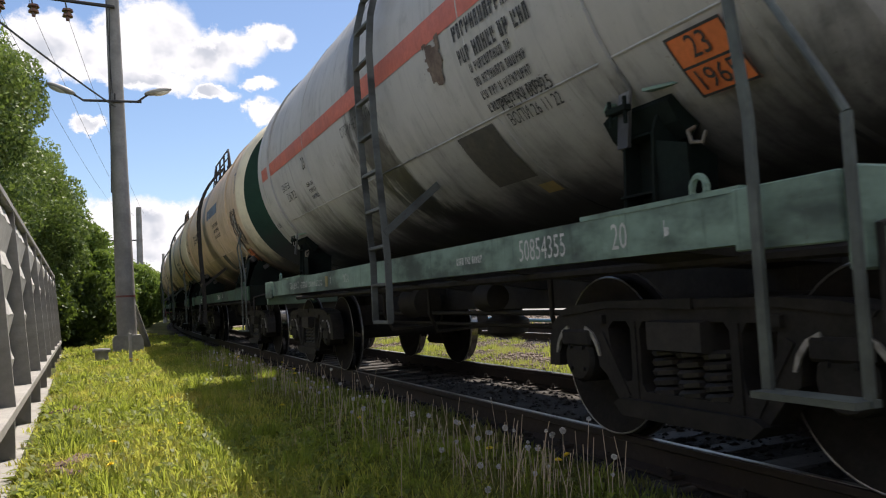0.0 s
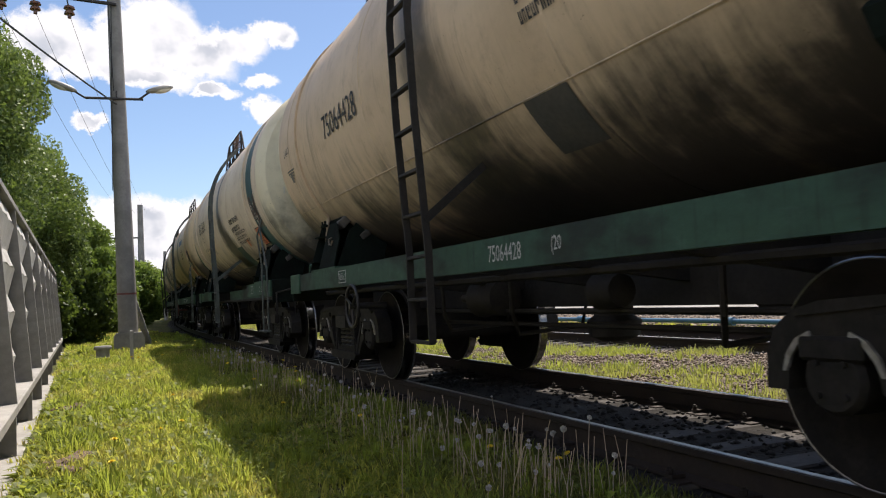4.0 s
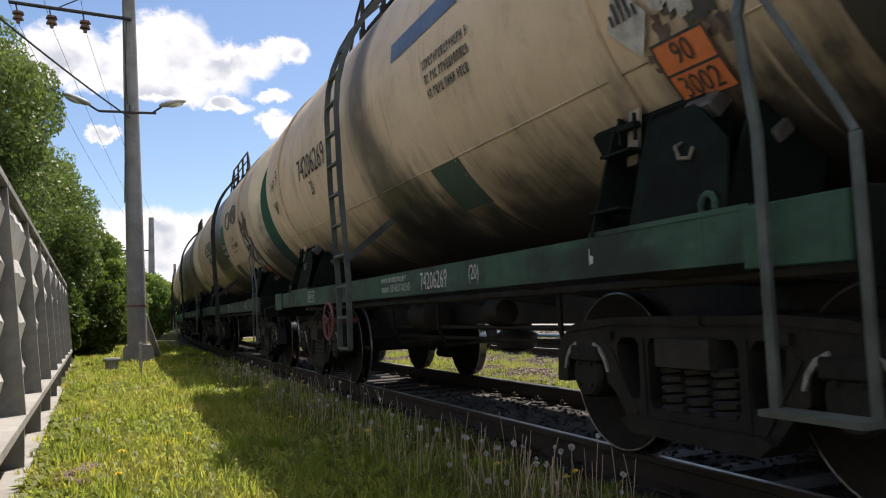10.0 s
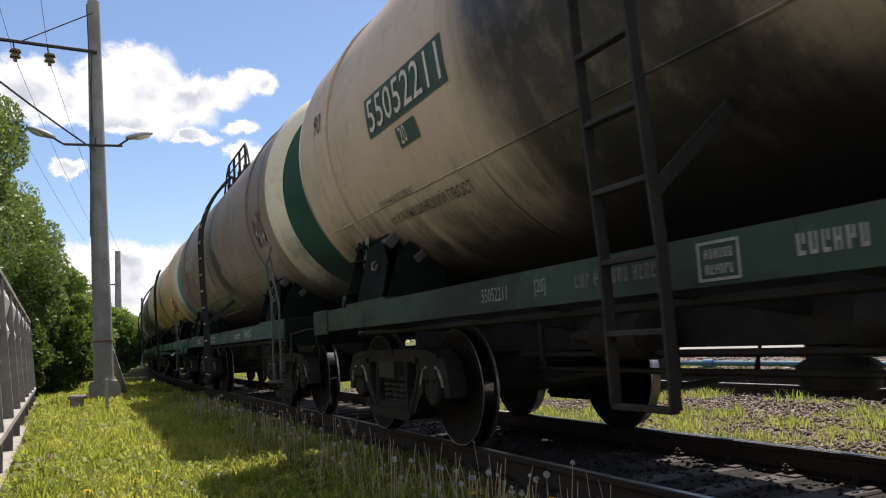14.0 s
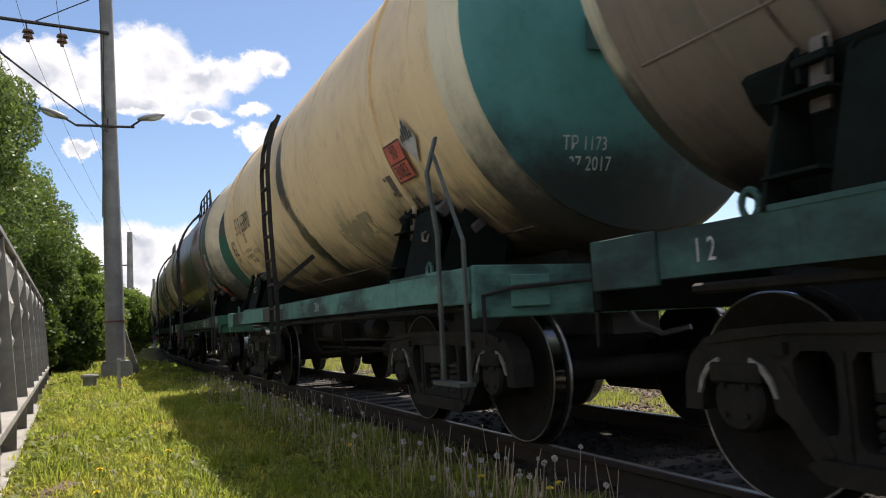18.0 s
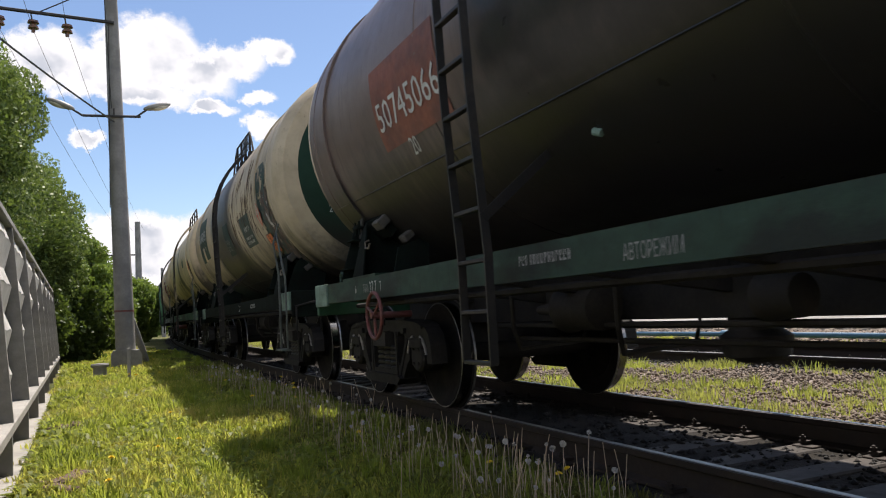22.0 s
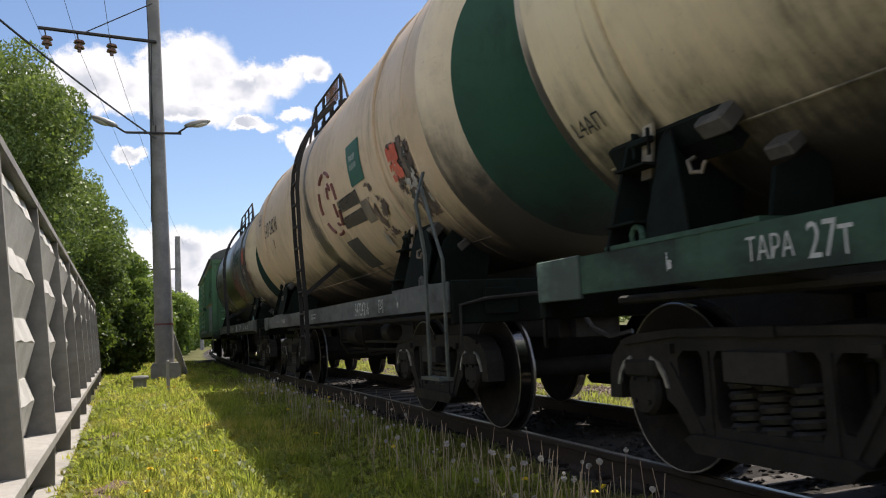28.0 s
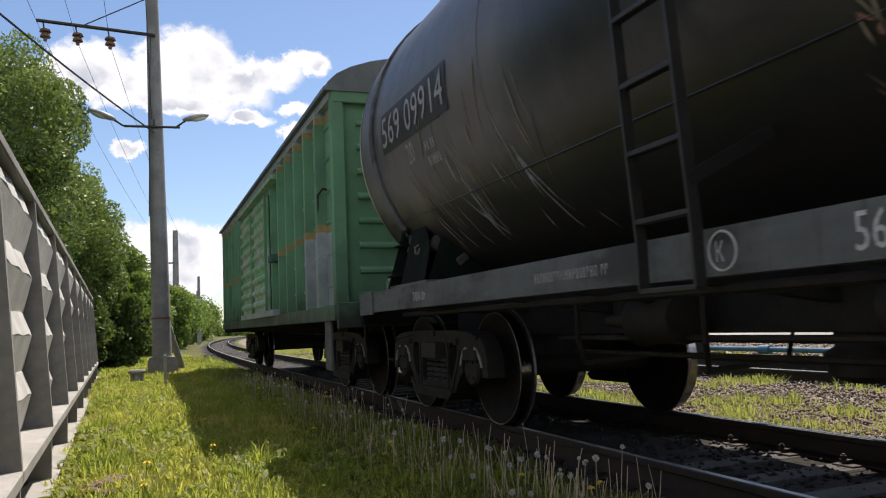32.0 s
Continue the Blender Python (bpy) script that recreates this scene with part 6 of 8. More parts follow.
    lettering(root, "ТАРА", 3.60, 1.095, 0.08, "white_dull", "beam", width=0.17, name="frame_marking")
    # oily wagon
    root, barrel = CARS[9]
    panel_on(root, "green_field", 4.33, 2.76, -10, 14, "patch_green", 0.005, "dark green painted field", 0.06, 61)
    for y0, y1, a0, k in ((4.33, 3.68, -22.5, 62), (3.40, 2.78, -21.0, 67)):
        panel_on(root, "green_field", y0, y1, a0, -9.8, "patch_green", 0.005, "chipped dark green field", 0.14, k)
    panel_on(root, "cream_patch", 3.66, 3.40, -22.5, -10, "cream_pale", 0.006, "cream field under a stencilled figure", 0.08, 60)
    lettering(root, "20", 3.63, -15.6, 0.16, "white", width=0.25, lift=0.014)
    lettering(root, "50688993", 4.15, -5.0, 0.23, "white", width=1.28, lift=0.014)
    panel_on(root, "green_field", 4.75, 1.9, -78, -52, "label_dark", 0.004, "dark green paint along the belly", 0.34, 69)
    panel_on(root, "peeled_field", 3.72, 3.40, -48, -34.5, "patch", 0.0052, "peeled dark patch", 0.42, 120)
    panel_on(root, "peeled_field", 2.85, 2.05, -54, -45, "patch", 0.0052, "peeled dark patch", 0.25, 121)
    panel_on(root, "peeled_field", 4.25, 3.85, -52, -46, "label_dark", 0.0056, "peeled dark patch", 0.5, 123)
    panel_on(root, "green_board", -1.85, -2.75, -30, -10, "label_dark", 0.006, "dark green name board")
    bars(root, -2.1, -20, 0.5, 1, 0.08, "white")
    bars(root, -2.0, -25, 0.7, 2, 0.05, "white")
    panel_on(root, "dark_board", 0.14, -0.52, -29, -6, "label_dark", 0.008, "dark green board near the hatch", 0.12, 66)
    lettering(root, "ГИР 24", 0.06, -20.5, 0.10, "white_dull", width=0.40, lift=0.016)
    lettering(root, "ИГ 21L", 0.06, -25.5, 0.10, "white_dull", width=0.40, lift=0.016)
    rubs(root, -0.7, -3.4, -40, 8, 70, "poster_dark", 70, 0.014, (8, 24), 0.0)
    hazard_plate(root, -3.62, -34, "30", "1202")
    hazard_diamond(root, -3.72, -16, "red_plate", "white")
    torn(root, -4.0, -28, 0.55, 46, 63, False)
    panel_on(root, "green_field", -3.55, -4.55, -60, 10, "label_dark", 0.004, "dark green painted end field", 0.45, 64)
    panel_on(root, "poster_scrap", -4.1, -4.5, -32, -10, "scrap", 0.012, "", 1.12, 65)
    end_words(root, "КР 1173", -0.8, 2.45, 0.10)
    end_words(root, "20.10.11", -0.85, 2.31, 0.10)
    beam_words(root, [("АВТОРЕЖИМ", -1.9, 0.07), ("2-1", -0.6, 0.12)])
    # pale cream wagon
    root, barrel = CARS[10]
    lettering(root, "607 76790", 2.95, -5.0, 0.30, "ink_grey", width=1.5)
    lettering(root, "05", 4.58, -8.0, 0.24, "ink_grey", width=0.26)
    lettering(root, "ГН 46 2М", 1.45, -27, 0.09, "ink_grey", width=0.5)
    bars(root, 0.95, -24, 0.8, 4, 0.08, "ink_grey")
    torn(root, -4.05, -18, 0.4, 24, 71)
    panel_on(root, "hazard_plate", -4.02, -4.25, -18, -8, "orange", 0.02, "faded orange hazard plate", 0.3, 72)
    panel_on(root, "green_field", -3.1, -3.9, -70, -33, "frame_green", 0.006, "dark green primer field", 0.3, 73)
    panel_on(root, "blue_board", -1.9, -2.4, -10, 0, "label_green", 0.006, "faded green-blue board", 0.3, 74)
    end_words(root, "КР 771", -0.6, 2.3, 0.10)
    end_words(root, "25.10.1630", -0.7, 2.16, 0.10)
    end_words(root, "ТО ИКЛ", -0.2, 1.9, 0.09)
    beam_words(root, [("ТАРА", 3.62, 0.10), ("27т", 3.30, 0.14), ("АВТОРЕЖИМ", 1.9, 0.09), ("Ь", 4.15, 0.09)])
    bars(root, 2.85, 1.12, 0.3, 2, 0.03, "white", "beam")
    lettering(root, "L4АП", 5.10, -38, 0.11, "ink", width=0.30)
    # cream wagon with painted name
    root, barrel = CARS[11]
    lettering(root, "66", 4.77, 4.0, 0.26, "ink", width=0.30)
    lettering(root, "СРОЧНЫЙ ВОЗВРАТ", 3.60, -43.5, 0.075, "ink", width=0.74)
    bars(root, 3.50, -49.5, 1.02, 1, 0.12)
    panel_on(root, "green_board", -2.55, -3.10, -16, 1, "label_green", 0.006, "green painted board")
    bars(root, -2.65, -6, 0.3, 2, 0.06, "white")
    ring = [around(-1.36 + 0.42 * math.cos(t), -16 + 15 * math.sin(t), 0.010) for t in [i * math.pi / 18 for i in range(37)]]
    for i in range(0, 36, 5):
        bm = bmesh.new()
        tube(bm, ring[i:i + 4], 0.022, 5)
        part("ring_dash", bm, M["emblem_red"], root, smooth=True)
    for k in range(8):
        for y0, a0 in ((-1.74, -22.6), (-1.69, -30.4)):
            yy = y0 - 0.117 * k
            panel_on(root, "letter_bar", yy, yy - 0.032, a0 - 0.1 * k, a0 + 5.4, "ink", 0.008)
            panel_on(root, "letter_bar", yy - 0.058, yy - 0.090, a0 - 0.1 * k, a0 + 5.4, "ink", 0.008)
            panel_on(root, "letter_bar", yy, yy - 0.090, a0 + (4.5 if k % 3 else 2.2), a0 + (5.4 if k % 3 else 3.1), "ink", 0.0085)
    inner = [around(-1.50 + 0.10 * math.cos(t), -17 + 10 * math.sin(t), 0.010) for t in [i * math.pi / 18 for i in range(37)]]
    for i in range(2, 34, 8):
        bm = bmesh.new()
        tube(bm, inner[i:i + 5], 0.018, 5)
        part("ring_dash", bm, M["emblem_red"], root, smooth=True)
    panel_on(root, "bare_patch", -1.29, -1.84, -53, -35.5, "patch", 0.006, "dark patch of bare primer")
    panel_on(root, "poster_scrap", -2.62, -2.92, -33, -23, "patch_pale", 0.008, "faded grey square of a lost poster", 0.1, 81)
    panel_on(root, "poster_scrap", -2.55, -2.95, -46, -36, "scrap", 0.012, "torn white poster", 0.9, 82)
    panel_on(root, "poster_scrap", -2.9, -3.5, -44, -18, "poster_dark", 0.009, "rubbed brown poster remains", 0.85, 87)
    torn(root, -4.0, -26, 0.6, 30, 83)
    panel_on(root, "hazard_plate", -4.0, -4.3, -24, -12, "red_plate", 0.02, "torn red hazard plate", 0.4, 86)
    lettering(root, "547 24216", 3.95, -8.0, 0.26, "ink", width=1.42)
    lettering(root, "20", 3.2, -18, 0.16, "ink")
    beam_words(root, [("54724216", -2.05, 0.15), ("[20]", -3.05, 0.14), ("Ь", -3.7, 0.10), ("ОГНЕОПАСНО!", 1.38, 0.085), ("26.6т", 3.15, 0.085), ("ТАРА", 3.37, 0.06)])
    bars(root, 3.95, 1.11, 0.38, 1, 0.035, "white_dull", "beam")
    bars(root, 0.6, 1.14, 0.4, 2, 0.03, "white", "beam")
    end_words(root, "20 17", -0.35, 2.4, 0.09)
    # black wagon
    root, barrel = CARS[12]
    LEVEL[0] = STYLES[12]["level"]
    panel_on(root, "number_board", 3.85, 2.15, -10, 4, "iron", 0.006, "black number board")
    lettering(root, "569 09914", 3.80, -8.0, 0.28, "white_dull", width=1.60, lift=0.014)
    lettering(root, "20", 3.22, -18, 0.18, "white_dull", lift=0.014)
    bars(root, 2.8, -17, 0.3, 2, 0.08, "white_dull")
    panel_on(root, "rust_field", -1.2, -2.75, -38, -6, "rust_dark", 0.004, "rust-red rubbed field", 0.75, 91)
    panel_on(root, "poster_scrap", -2.96, -3.20, -27, -11, "scrap", 0.012, "torn white poster", 0.8, 92)
    panel_on(root, "rust_field", -3.9, -4.8, -30, 6, "poster_dark", 0.006, "rubbed brown paint", 0.7, 94)
    panel_on(root, "poster_scrap", -4.35, -4.85, -48, -38, "scrap", 0.012, "torn poster", 0.95, 95)
    panel_on(root, "green_field", -1.6, -3.3, -3, 12, "label_dark", 0.005, "dark green painted field", 0.5, 96)
    bars(root, -2.0, -36, 0.6, 2, 0.09, "white_dull")
    torn(root, -4.0, -14, 0.5, 22, 93)
    rubs(root, 1.0, 3.4, -60, -24, 42, "patch_pale", 77, 0.012, (8, 26), 0.02)
    rubs(root, 1.2, 2.6, -55, -28, 12, "white_dull", 78, 0.012, (8, 30), 0.02)
    rubs(root, -1.0, -3.5, -56, -4, 150, "patch_pale", 79, 0.013, (2, 8), 0.05)
    rubs(root, -1.2, -3.2, -46, -4, 90, "scuff_red", 80, 0.022, (2, 8), 0.05)
    rubs(root, -1.4, -4.6, -46, -2, 50, "white_dull", 81, 0.010, (2, 8), 0.05)
    rubs(root, -3.7, -4.62, -52, 4, 110, "poster_dark", 82, 0.028, (2, 8), 0.04)
    rubs(root, -3.7, -4.62, -46, 4, 70, "patch_pale", 83, 0.020, (2, 7), 0.04)
    panel_on(root, "red_label", -3.95, -4.35, -6, 8, "red_plate", 0.010, "torn red and white label", 0.55, 97)
    for k, (yy, aa, w) in enumerate(((-4.72, -18, 0.16), (-4.80, -30, 0.12), (-4.75, -42, 0.14), (-4.70, -9, 0.10))):
        panel_on(root, "rust_spot", yy, yy - w, aa - 3, aa + 3, "rust_dark", 0.004, "flaked rust spot", 0.7, 110 + k)
    end_words(root, "КР", -0.70, 2.40, 0.10)
    end_words(root, "17.10.22", -0.80, 2.26, 0.10)
    end_words(root, "73ZW", -0.19, 2.04, 0.09)
    end_words(root, "ТО", -0.14, 1.84, 0.09)
    panel_y = [("56909914", -1.20, 0.14), ("[20]", -2.35, 0.15), ("АВТОРЕЖИМ", -2.80, 0.085), ("К", -0.49, 0.09)]
    beam_words(root, panel_y)
    bars(root, -2.8, 1.07, 0.6, 1, 0.035, "white", "beam")
    bm = bmesh.new()
    tube(bm, [(-SIDE_X - 0.004, -0.53 + 0.085 * math.cos(t), 1.135 + 0.085 * math.sin(t)) for t in [i * math.pi / 10 for i in range(21)]], 0.006, 5)
    part("ring", bm, M["white"], root)
    lettering(root, "ТАРА 18т", 3.6, 1.09, 0.08, "white", "beam", name="frame_marking")
    bars(root, 1.2, 1.10, 0.9, 1, 0.06, "white_dull", "beam")


mark_wagons()


def box_wagon(index):
    root = tagged(new("box_wagon"), "green covered wagon with a ribbed sliding door and grey patches", "freight wagon", "freight train")
    half, w, lo, hi = 6.88, 1.60, 0.96, 3.66
    green, grey, ochre = M["box_green"], M["box_grey"], M["box_yellow"]
    bm = bmesh.new()
    block(bm, (0, 0, (1.0 + hi) / 2), (2 * w - 0.1, 2 * half - 0.1, hi - 1.0))
    part("body", bm, green, root)
    posts = [-6.2, -5.45, -4.7, -3.95, -3.2, -2.45, 2.45, 3.2, 3.95, 4.7, 5.45, 6.2]
    for s in (-1, 1):
        # fields of repainted sheet between the posts
        edges = [-half + 0.06] + posts[:5]
        fields = [(y0, y1, z0, z1, m) for y0, y1 in zip(edges[:3], edges[1:4])
                  for z0, z1, m in ((1.14, 2.04, grey), (2.04, 2.13, ochre), (3.42, 3.50, ochre), (3.50, hi, grey))]
        fields += [(y0, y1, z0, z1, m) for y0, y1 in zip(posts[6:], posts[7:] + [half - 0.06]) for z0, z1, m in ((2.10, 2.17, ochre), (2.9, hi, grey))]
        for y0, y1, z0, z1, m in fields:
            if s > 0:
                continue
            bm = bmesh.new()
            block(bm, (-w + 0.048, (y0 + y1) / 2, (z0 + z1) / 2), (0.006, y1 - y0 - 0.10, z1 - z0 - 0.002))
            part("painted_field", bm, m, root, "repainted grey sheet" if m is grey else "faded ochre stripe")
        bm = bmesh.new()
        block(bm, (s * (w - 0.02), 0, 1.05), (0.12, 2 * half, 0.18), bevel=0.008)
        part("side_sill", bm, green, root)
        bm = bmesh.new()
        block(bm, (s * (w - 0.01), 0, hi - 0.05), (0.1, 2 * half, 0.10))
        part("top_rail", bm, grey, root)
        for y in posts:
            for z0, z1, m in ((1.14, 2.06, grey if y < -5 else green), (2.06, 2.15, ochre), (2.15, 3.42, green), (3.42, 3.50, ochre), (3.50, hi - 0.1, grey)):
                bm = bmesh.new()
                prism(bm, [(s * (w - 0.05), y - 0.06), (s * (w + 0.075), y - 0.045), (s * (w + 0.075), y + 0.045), (s * (w - 0.05), y + 0.06)], z0, z1, "z")
                part("post", bm, m, root)
        # shallow pressed ribs of the sheets
        for k in range(6):
            bm = bmesh.new()
            z = 1.36 + k * 0.39
            prism(bm, [(s * (w - 0.05), z), (s * (w - 0.03), z + 0.02), (s * (w - 0.03), z + 0.05), (s * (w - 0.05), z + 0.07)], -half + 0.2, -2.5, "y")
            part("sheet_rib", bm, grey if z < 2.0 else green, root)
        for dy in (-0.92, 0.98):
            door = new("door")
            door.parent, door["label"] = root, "scuffed sliding door leaf with pressed ribs"
            bm = bmesh.new()
            block(bm, (s * (w + 0.03), dy, 2.25), (0.05, 1.86, 2.06), bevel=0.008)
            part("leaf", bm, M["box_scuffed"], door)
            for k in range(9):
                z = 1.30 + k * 0.225
                bm = bmesh.new()
                prism(bm, [(s * (w + 0.055), z), (s * (w + 0.10), z + 0.05), (s * (w + 0.10), z + 0.10), (s * (w + 0.055), z + 0.15)], dy - 0.86, dy + 0.86, "y")
                part("rib", bm, M["box_scuffed"], door)
            for e in (-0.89, 0.89):
                bm = bmesh.new()
                block(bm, (s * (w + 0.07), dy + e, 2.25), (0.05, 0.07, 2.06))
                part("edge_bar", bm, green, door)
        bm = bmesh.new()
        block(bm, (s * (w + 0.10), -0.6, 3.36), (0.12, 5.0, 0.07))
        part("door_rail", bm, M["box_scuffed"], root, "upper door rail, scuffed")
        bm = bmesh.new()
        block(bm, (s * (w + 0.07), -0.6, 1.17), (0.12, 4.6, 0.10))
        part("door_sill", bm, grey, root)
        bm = bmesh.new()
        block(bm, (s * (w + 0.07), -2.75, 2.06), (0.16, 0.36, 0.12), bevel=0.01)
        part("lock_box", bm, M["frame_teal_dark"], root)
        bm = bmesh.new()
        tube(bm, [(s * (w + 0.0), -6.5, 2.55), (s * (w + 0.05), -6.52, 2.56), (s * (w + 0.06), -6.25, 2.52), (s * (w + 0.05), -6.15, 1.2)], 0.016)
        part("hand_rod", bm, M["iron"], root)
        bm = bmesh.new()
        block(bm, (s * (w - 0.02), -6.32, 0.76), (0.03, 0.34, 0.78), bevel=0.006)
        part("step_plate", bm, M["frame_grey"], root)
    for e in (-1, 1):
        for k in range(8):
            bm = bmesh.new()
            z = 1.20 + k * 0.295
            prism(bm, [(e * (half - 0.05), z), (e * (half - 0.012), z + 0.02), (e * (half - 0.012), z + 0.05), (e * (half - 0.05), z + 0.09)], -w + 0.3, w - 0.3, "x")
            part("end_rib", bm, green, root)
        for x in (-w + 0.06, w - 0.06):
            bm = bmesh.new()
            block(bm, (x, e * (half - 0.03), 2.32), (0.16, 0.12, 2.68), bevel=0.012)
            part("corner_post", bm, green, root)
        bm = bmesh.new()
        block(bm, (0, e * half, hi - 0.06), (2 * w, 0.08, 0.14), bevel=0.01)
        part("end_rail", bm, green, root)
        bm = bmesh.new()
        block(bm, (0, e * half, 1.02), (2 * w, 0.10, 0.30), bevel=0.01)
        part("end_sill", bm, green, root)
        part("coupler", COUPLER, None, root, "cast automatic coupler head", at=pose(0, e * (half - 0.30), 1.04, 0, 0, 0 if e > 0 else 180))
    bm = bmesh.new()
    arc = [(w * 1.05 * math.cos(radians(a)), hi + 0.52 * math.sin(radians(a))) for a in range(0, 181, 12)]
    prism(bm, arc, -half - 0.06, half + 0.06, "y")
    part("roof", bm, M["roof"], root, "arched dark sheet roof", smooth=True)
    for s in (-1, 1):
        bm = bmesh.new()
        block(bm, (s * w * 1.04, 0, hi + 0.02), (0.07, 2 * half + 0.16, 0.05))
        part("eave", bm, M["roof"], root)
    bm = bmesh.new()
    block(bm, (0, 0, 0.9), (0.4, 2 * half - 0.6, 0.30))
    part("centre_sill", bm, M["grime"], root)
    for y in (-6, -3, -1.5, 0, 1.5, 3, 6):
        bm = bmesh.new()
        prism(bm, [(-1.5, 0.94), (-0.2, 0.75), (0.2, 0.75), (1.5, 0.94), (1.5, 0.99), (-1.5, 0.99)], y - 0.05, y + 0.05, "y")
        part("cross_member", bm, M["grime"], root)
    running_gear(root, index, (-5.0, 5.0))
    WAGONS.append((root, PITCH * 11 + 7.15, 5.0))
    return root


box_wagon(13)

# ------------------------------------------------------------------ fence


def fence_x(y):
    return -0.44 - 0.031 * y


def build_fence():
    root = tagged(new("concrete_fence"), "grey concrete fence with ribbed white panels between upright fins", "fence", kind="structure")
    turn = math.degrees(math.atan(0.031))
    bay, top = 2.18, 2.03
    bm = bmesh.new()
    prism(bm, [(-0.36, 0.22), (0.0, 0.22), (-0.10, 1.5), (-0.135, 1.96), (-0.36, 1.96)], -0.03, 0.03, "y")
    fin = mesh_of(bm, "fin", M["concrete_dark"])
    bm = bmesh.new()
    prism(bm, [(-0.36, -0.24), (-0.01, -0.24), (-0.01, 0.14), (-0.36, 0.14)], -0.03, 0.03, "y")
    stub = mesh_of(bm, "lower_fin", M["concrete_dark"])
    bm = bmesh.new()
    block(bm, (-0.18, bay / 2, 0.18), (0.37, bay - 0.006, 0.08), bevel=0.01)
    ledge = mesh_of(bm, "ledge", M["concrete"])
    bm = bmesh.new()
    block(bm, (-0.25, bay / 2, top - 0.035), (0.24, bay - 0.006, 0.07), bevel=0.01)
    cap = mesh_of(bm, "top_rail", M["concrete_dark"])
    bm = bmesh.new()
    block(bm, (-0.16, bay / 2, -0.21), (0.38, bay - 0.006, 0.08), bevel=0.012)
    foot = mesh_of(bm, "foot_slab", M["concrete"])
    bm = bmesh.new()
    block(bm, (-0.33, bay / 2, -0.01), (0.06, bay - 0.07, 0.29))
    low = mesh_of(bm, "lower_panel", M["concrete"])
    bm = bmesh.new()
    tall = (1.95 - 0.23) / 4
    y0, y1 = 0.07, bay - 0.07
    for k in range(4):
        z0, z1 = 0.23 + k * tall, 0.23 + (k + 1) * tall
        zm = z0 + tall * 0.60
        # the body of one bulge, then the ridges of its sloping head
        v = [bm.verts.new(p) for p in ((-0.205, y0, z0), (-0.205, y1, z0), (-0.140, y1 - 0.06, zm), (-0.140, y0 + 0.06, zm), (-0.205, y0, z1), (-0.205, y1, z1))]
        for f in ((0, 1, 2, 3), (0, 3, 4), (1, 5, 2)):
            bm.faces.new([v[i] for i in f])
        ribs = 3
        wide = (y1 - y0 - 0.12) / ribs
        for r in range(ribs):
            ya, yb = y0 + 0.06 + wide * r, y0 + 0.06 + wide * (r + 1)
            ym = (ya + yb) / 2
            top_a, top_b = y0 + (y1 - y0) * r / ribs, y0 + (y1 - y0) * (r + 1) / ribs
            w = [bm.verts.new(p) for p in ((-0.140, ya, zm), (-0.140, yb, zm), (-0.134, ym, zm + 0.014), (-0.208, top_a, z1), (-0.208, top_b, z1), (-0.188, (top_a + top_b) / 2, z1))]
            for f in ((0, 2, 5, 3), (2, 1, 4, 5), (0, 1, 2), (3, 5, 4)):
                bm.faces.new([w[i] for i in f])
    block(bm, (-0.34, bay / 2, 1.09), (0.05, bay - 0.05, 1.74))
    panel = mesh_of(bm, "panel", M["concrete_white"])
    for i in range(-5, 10):
        y = 4.62 + i * bay
        m = Matrix.Translation((fence_x(y), y, 0)) @ pose(0, 0, 0, 0, 0, turn)
        for nm, me in (("fin", fin), ("lower_fin", stub), ("ledge", ledge), ("top_rail", cap), ("foot_slab", foot), ("lower_panel", low), ("panel", panel)):
            if i == 9 and "fin" not in nm:
                continue
            part(nm, me, None, root, at=m)


build_fence()

# ------------------------------------------------------------------ mast and wires


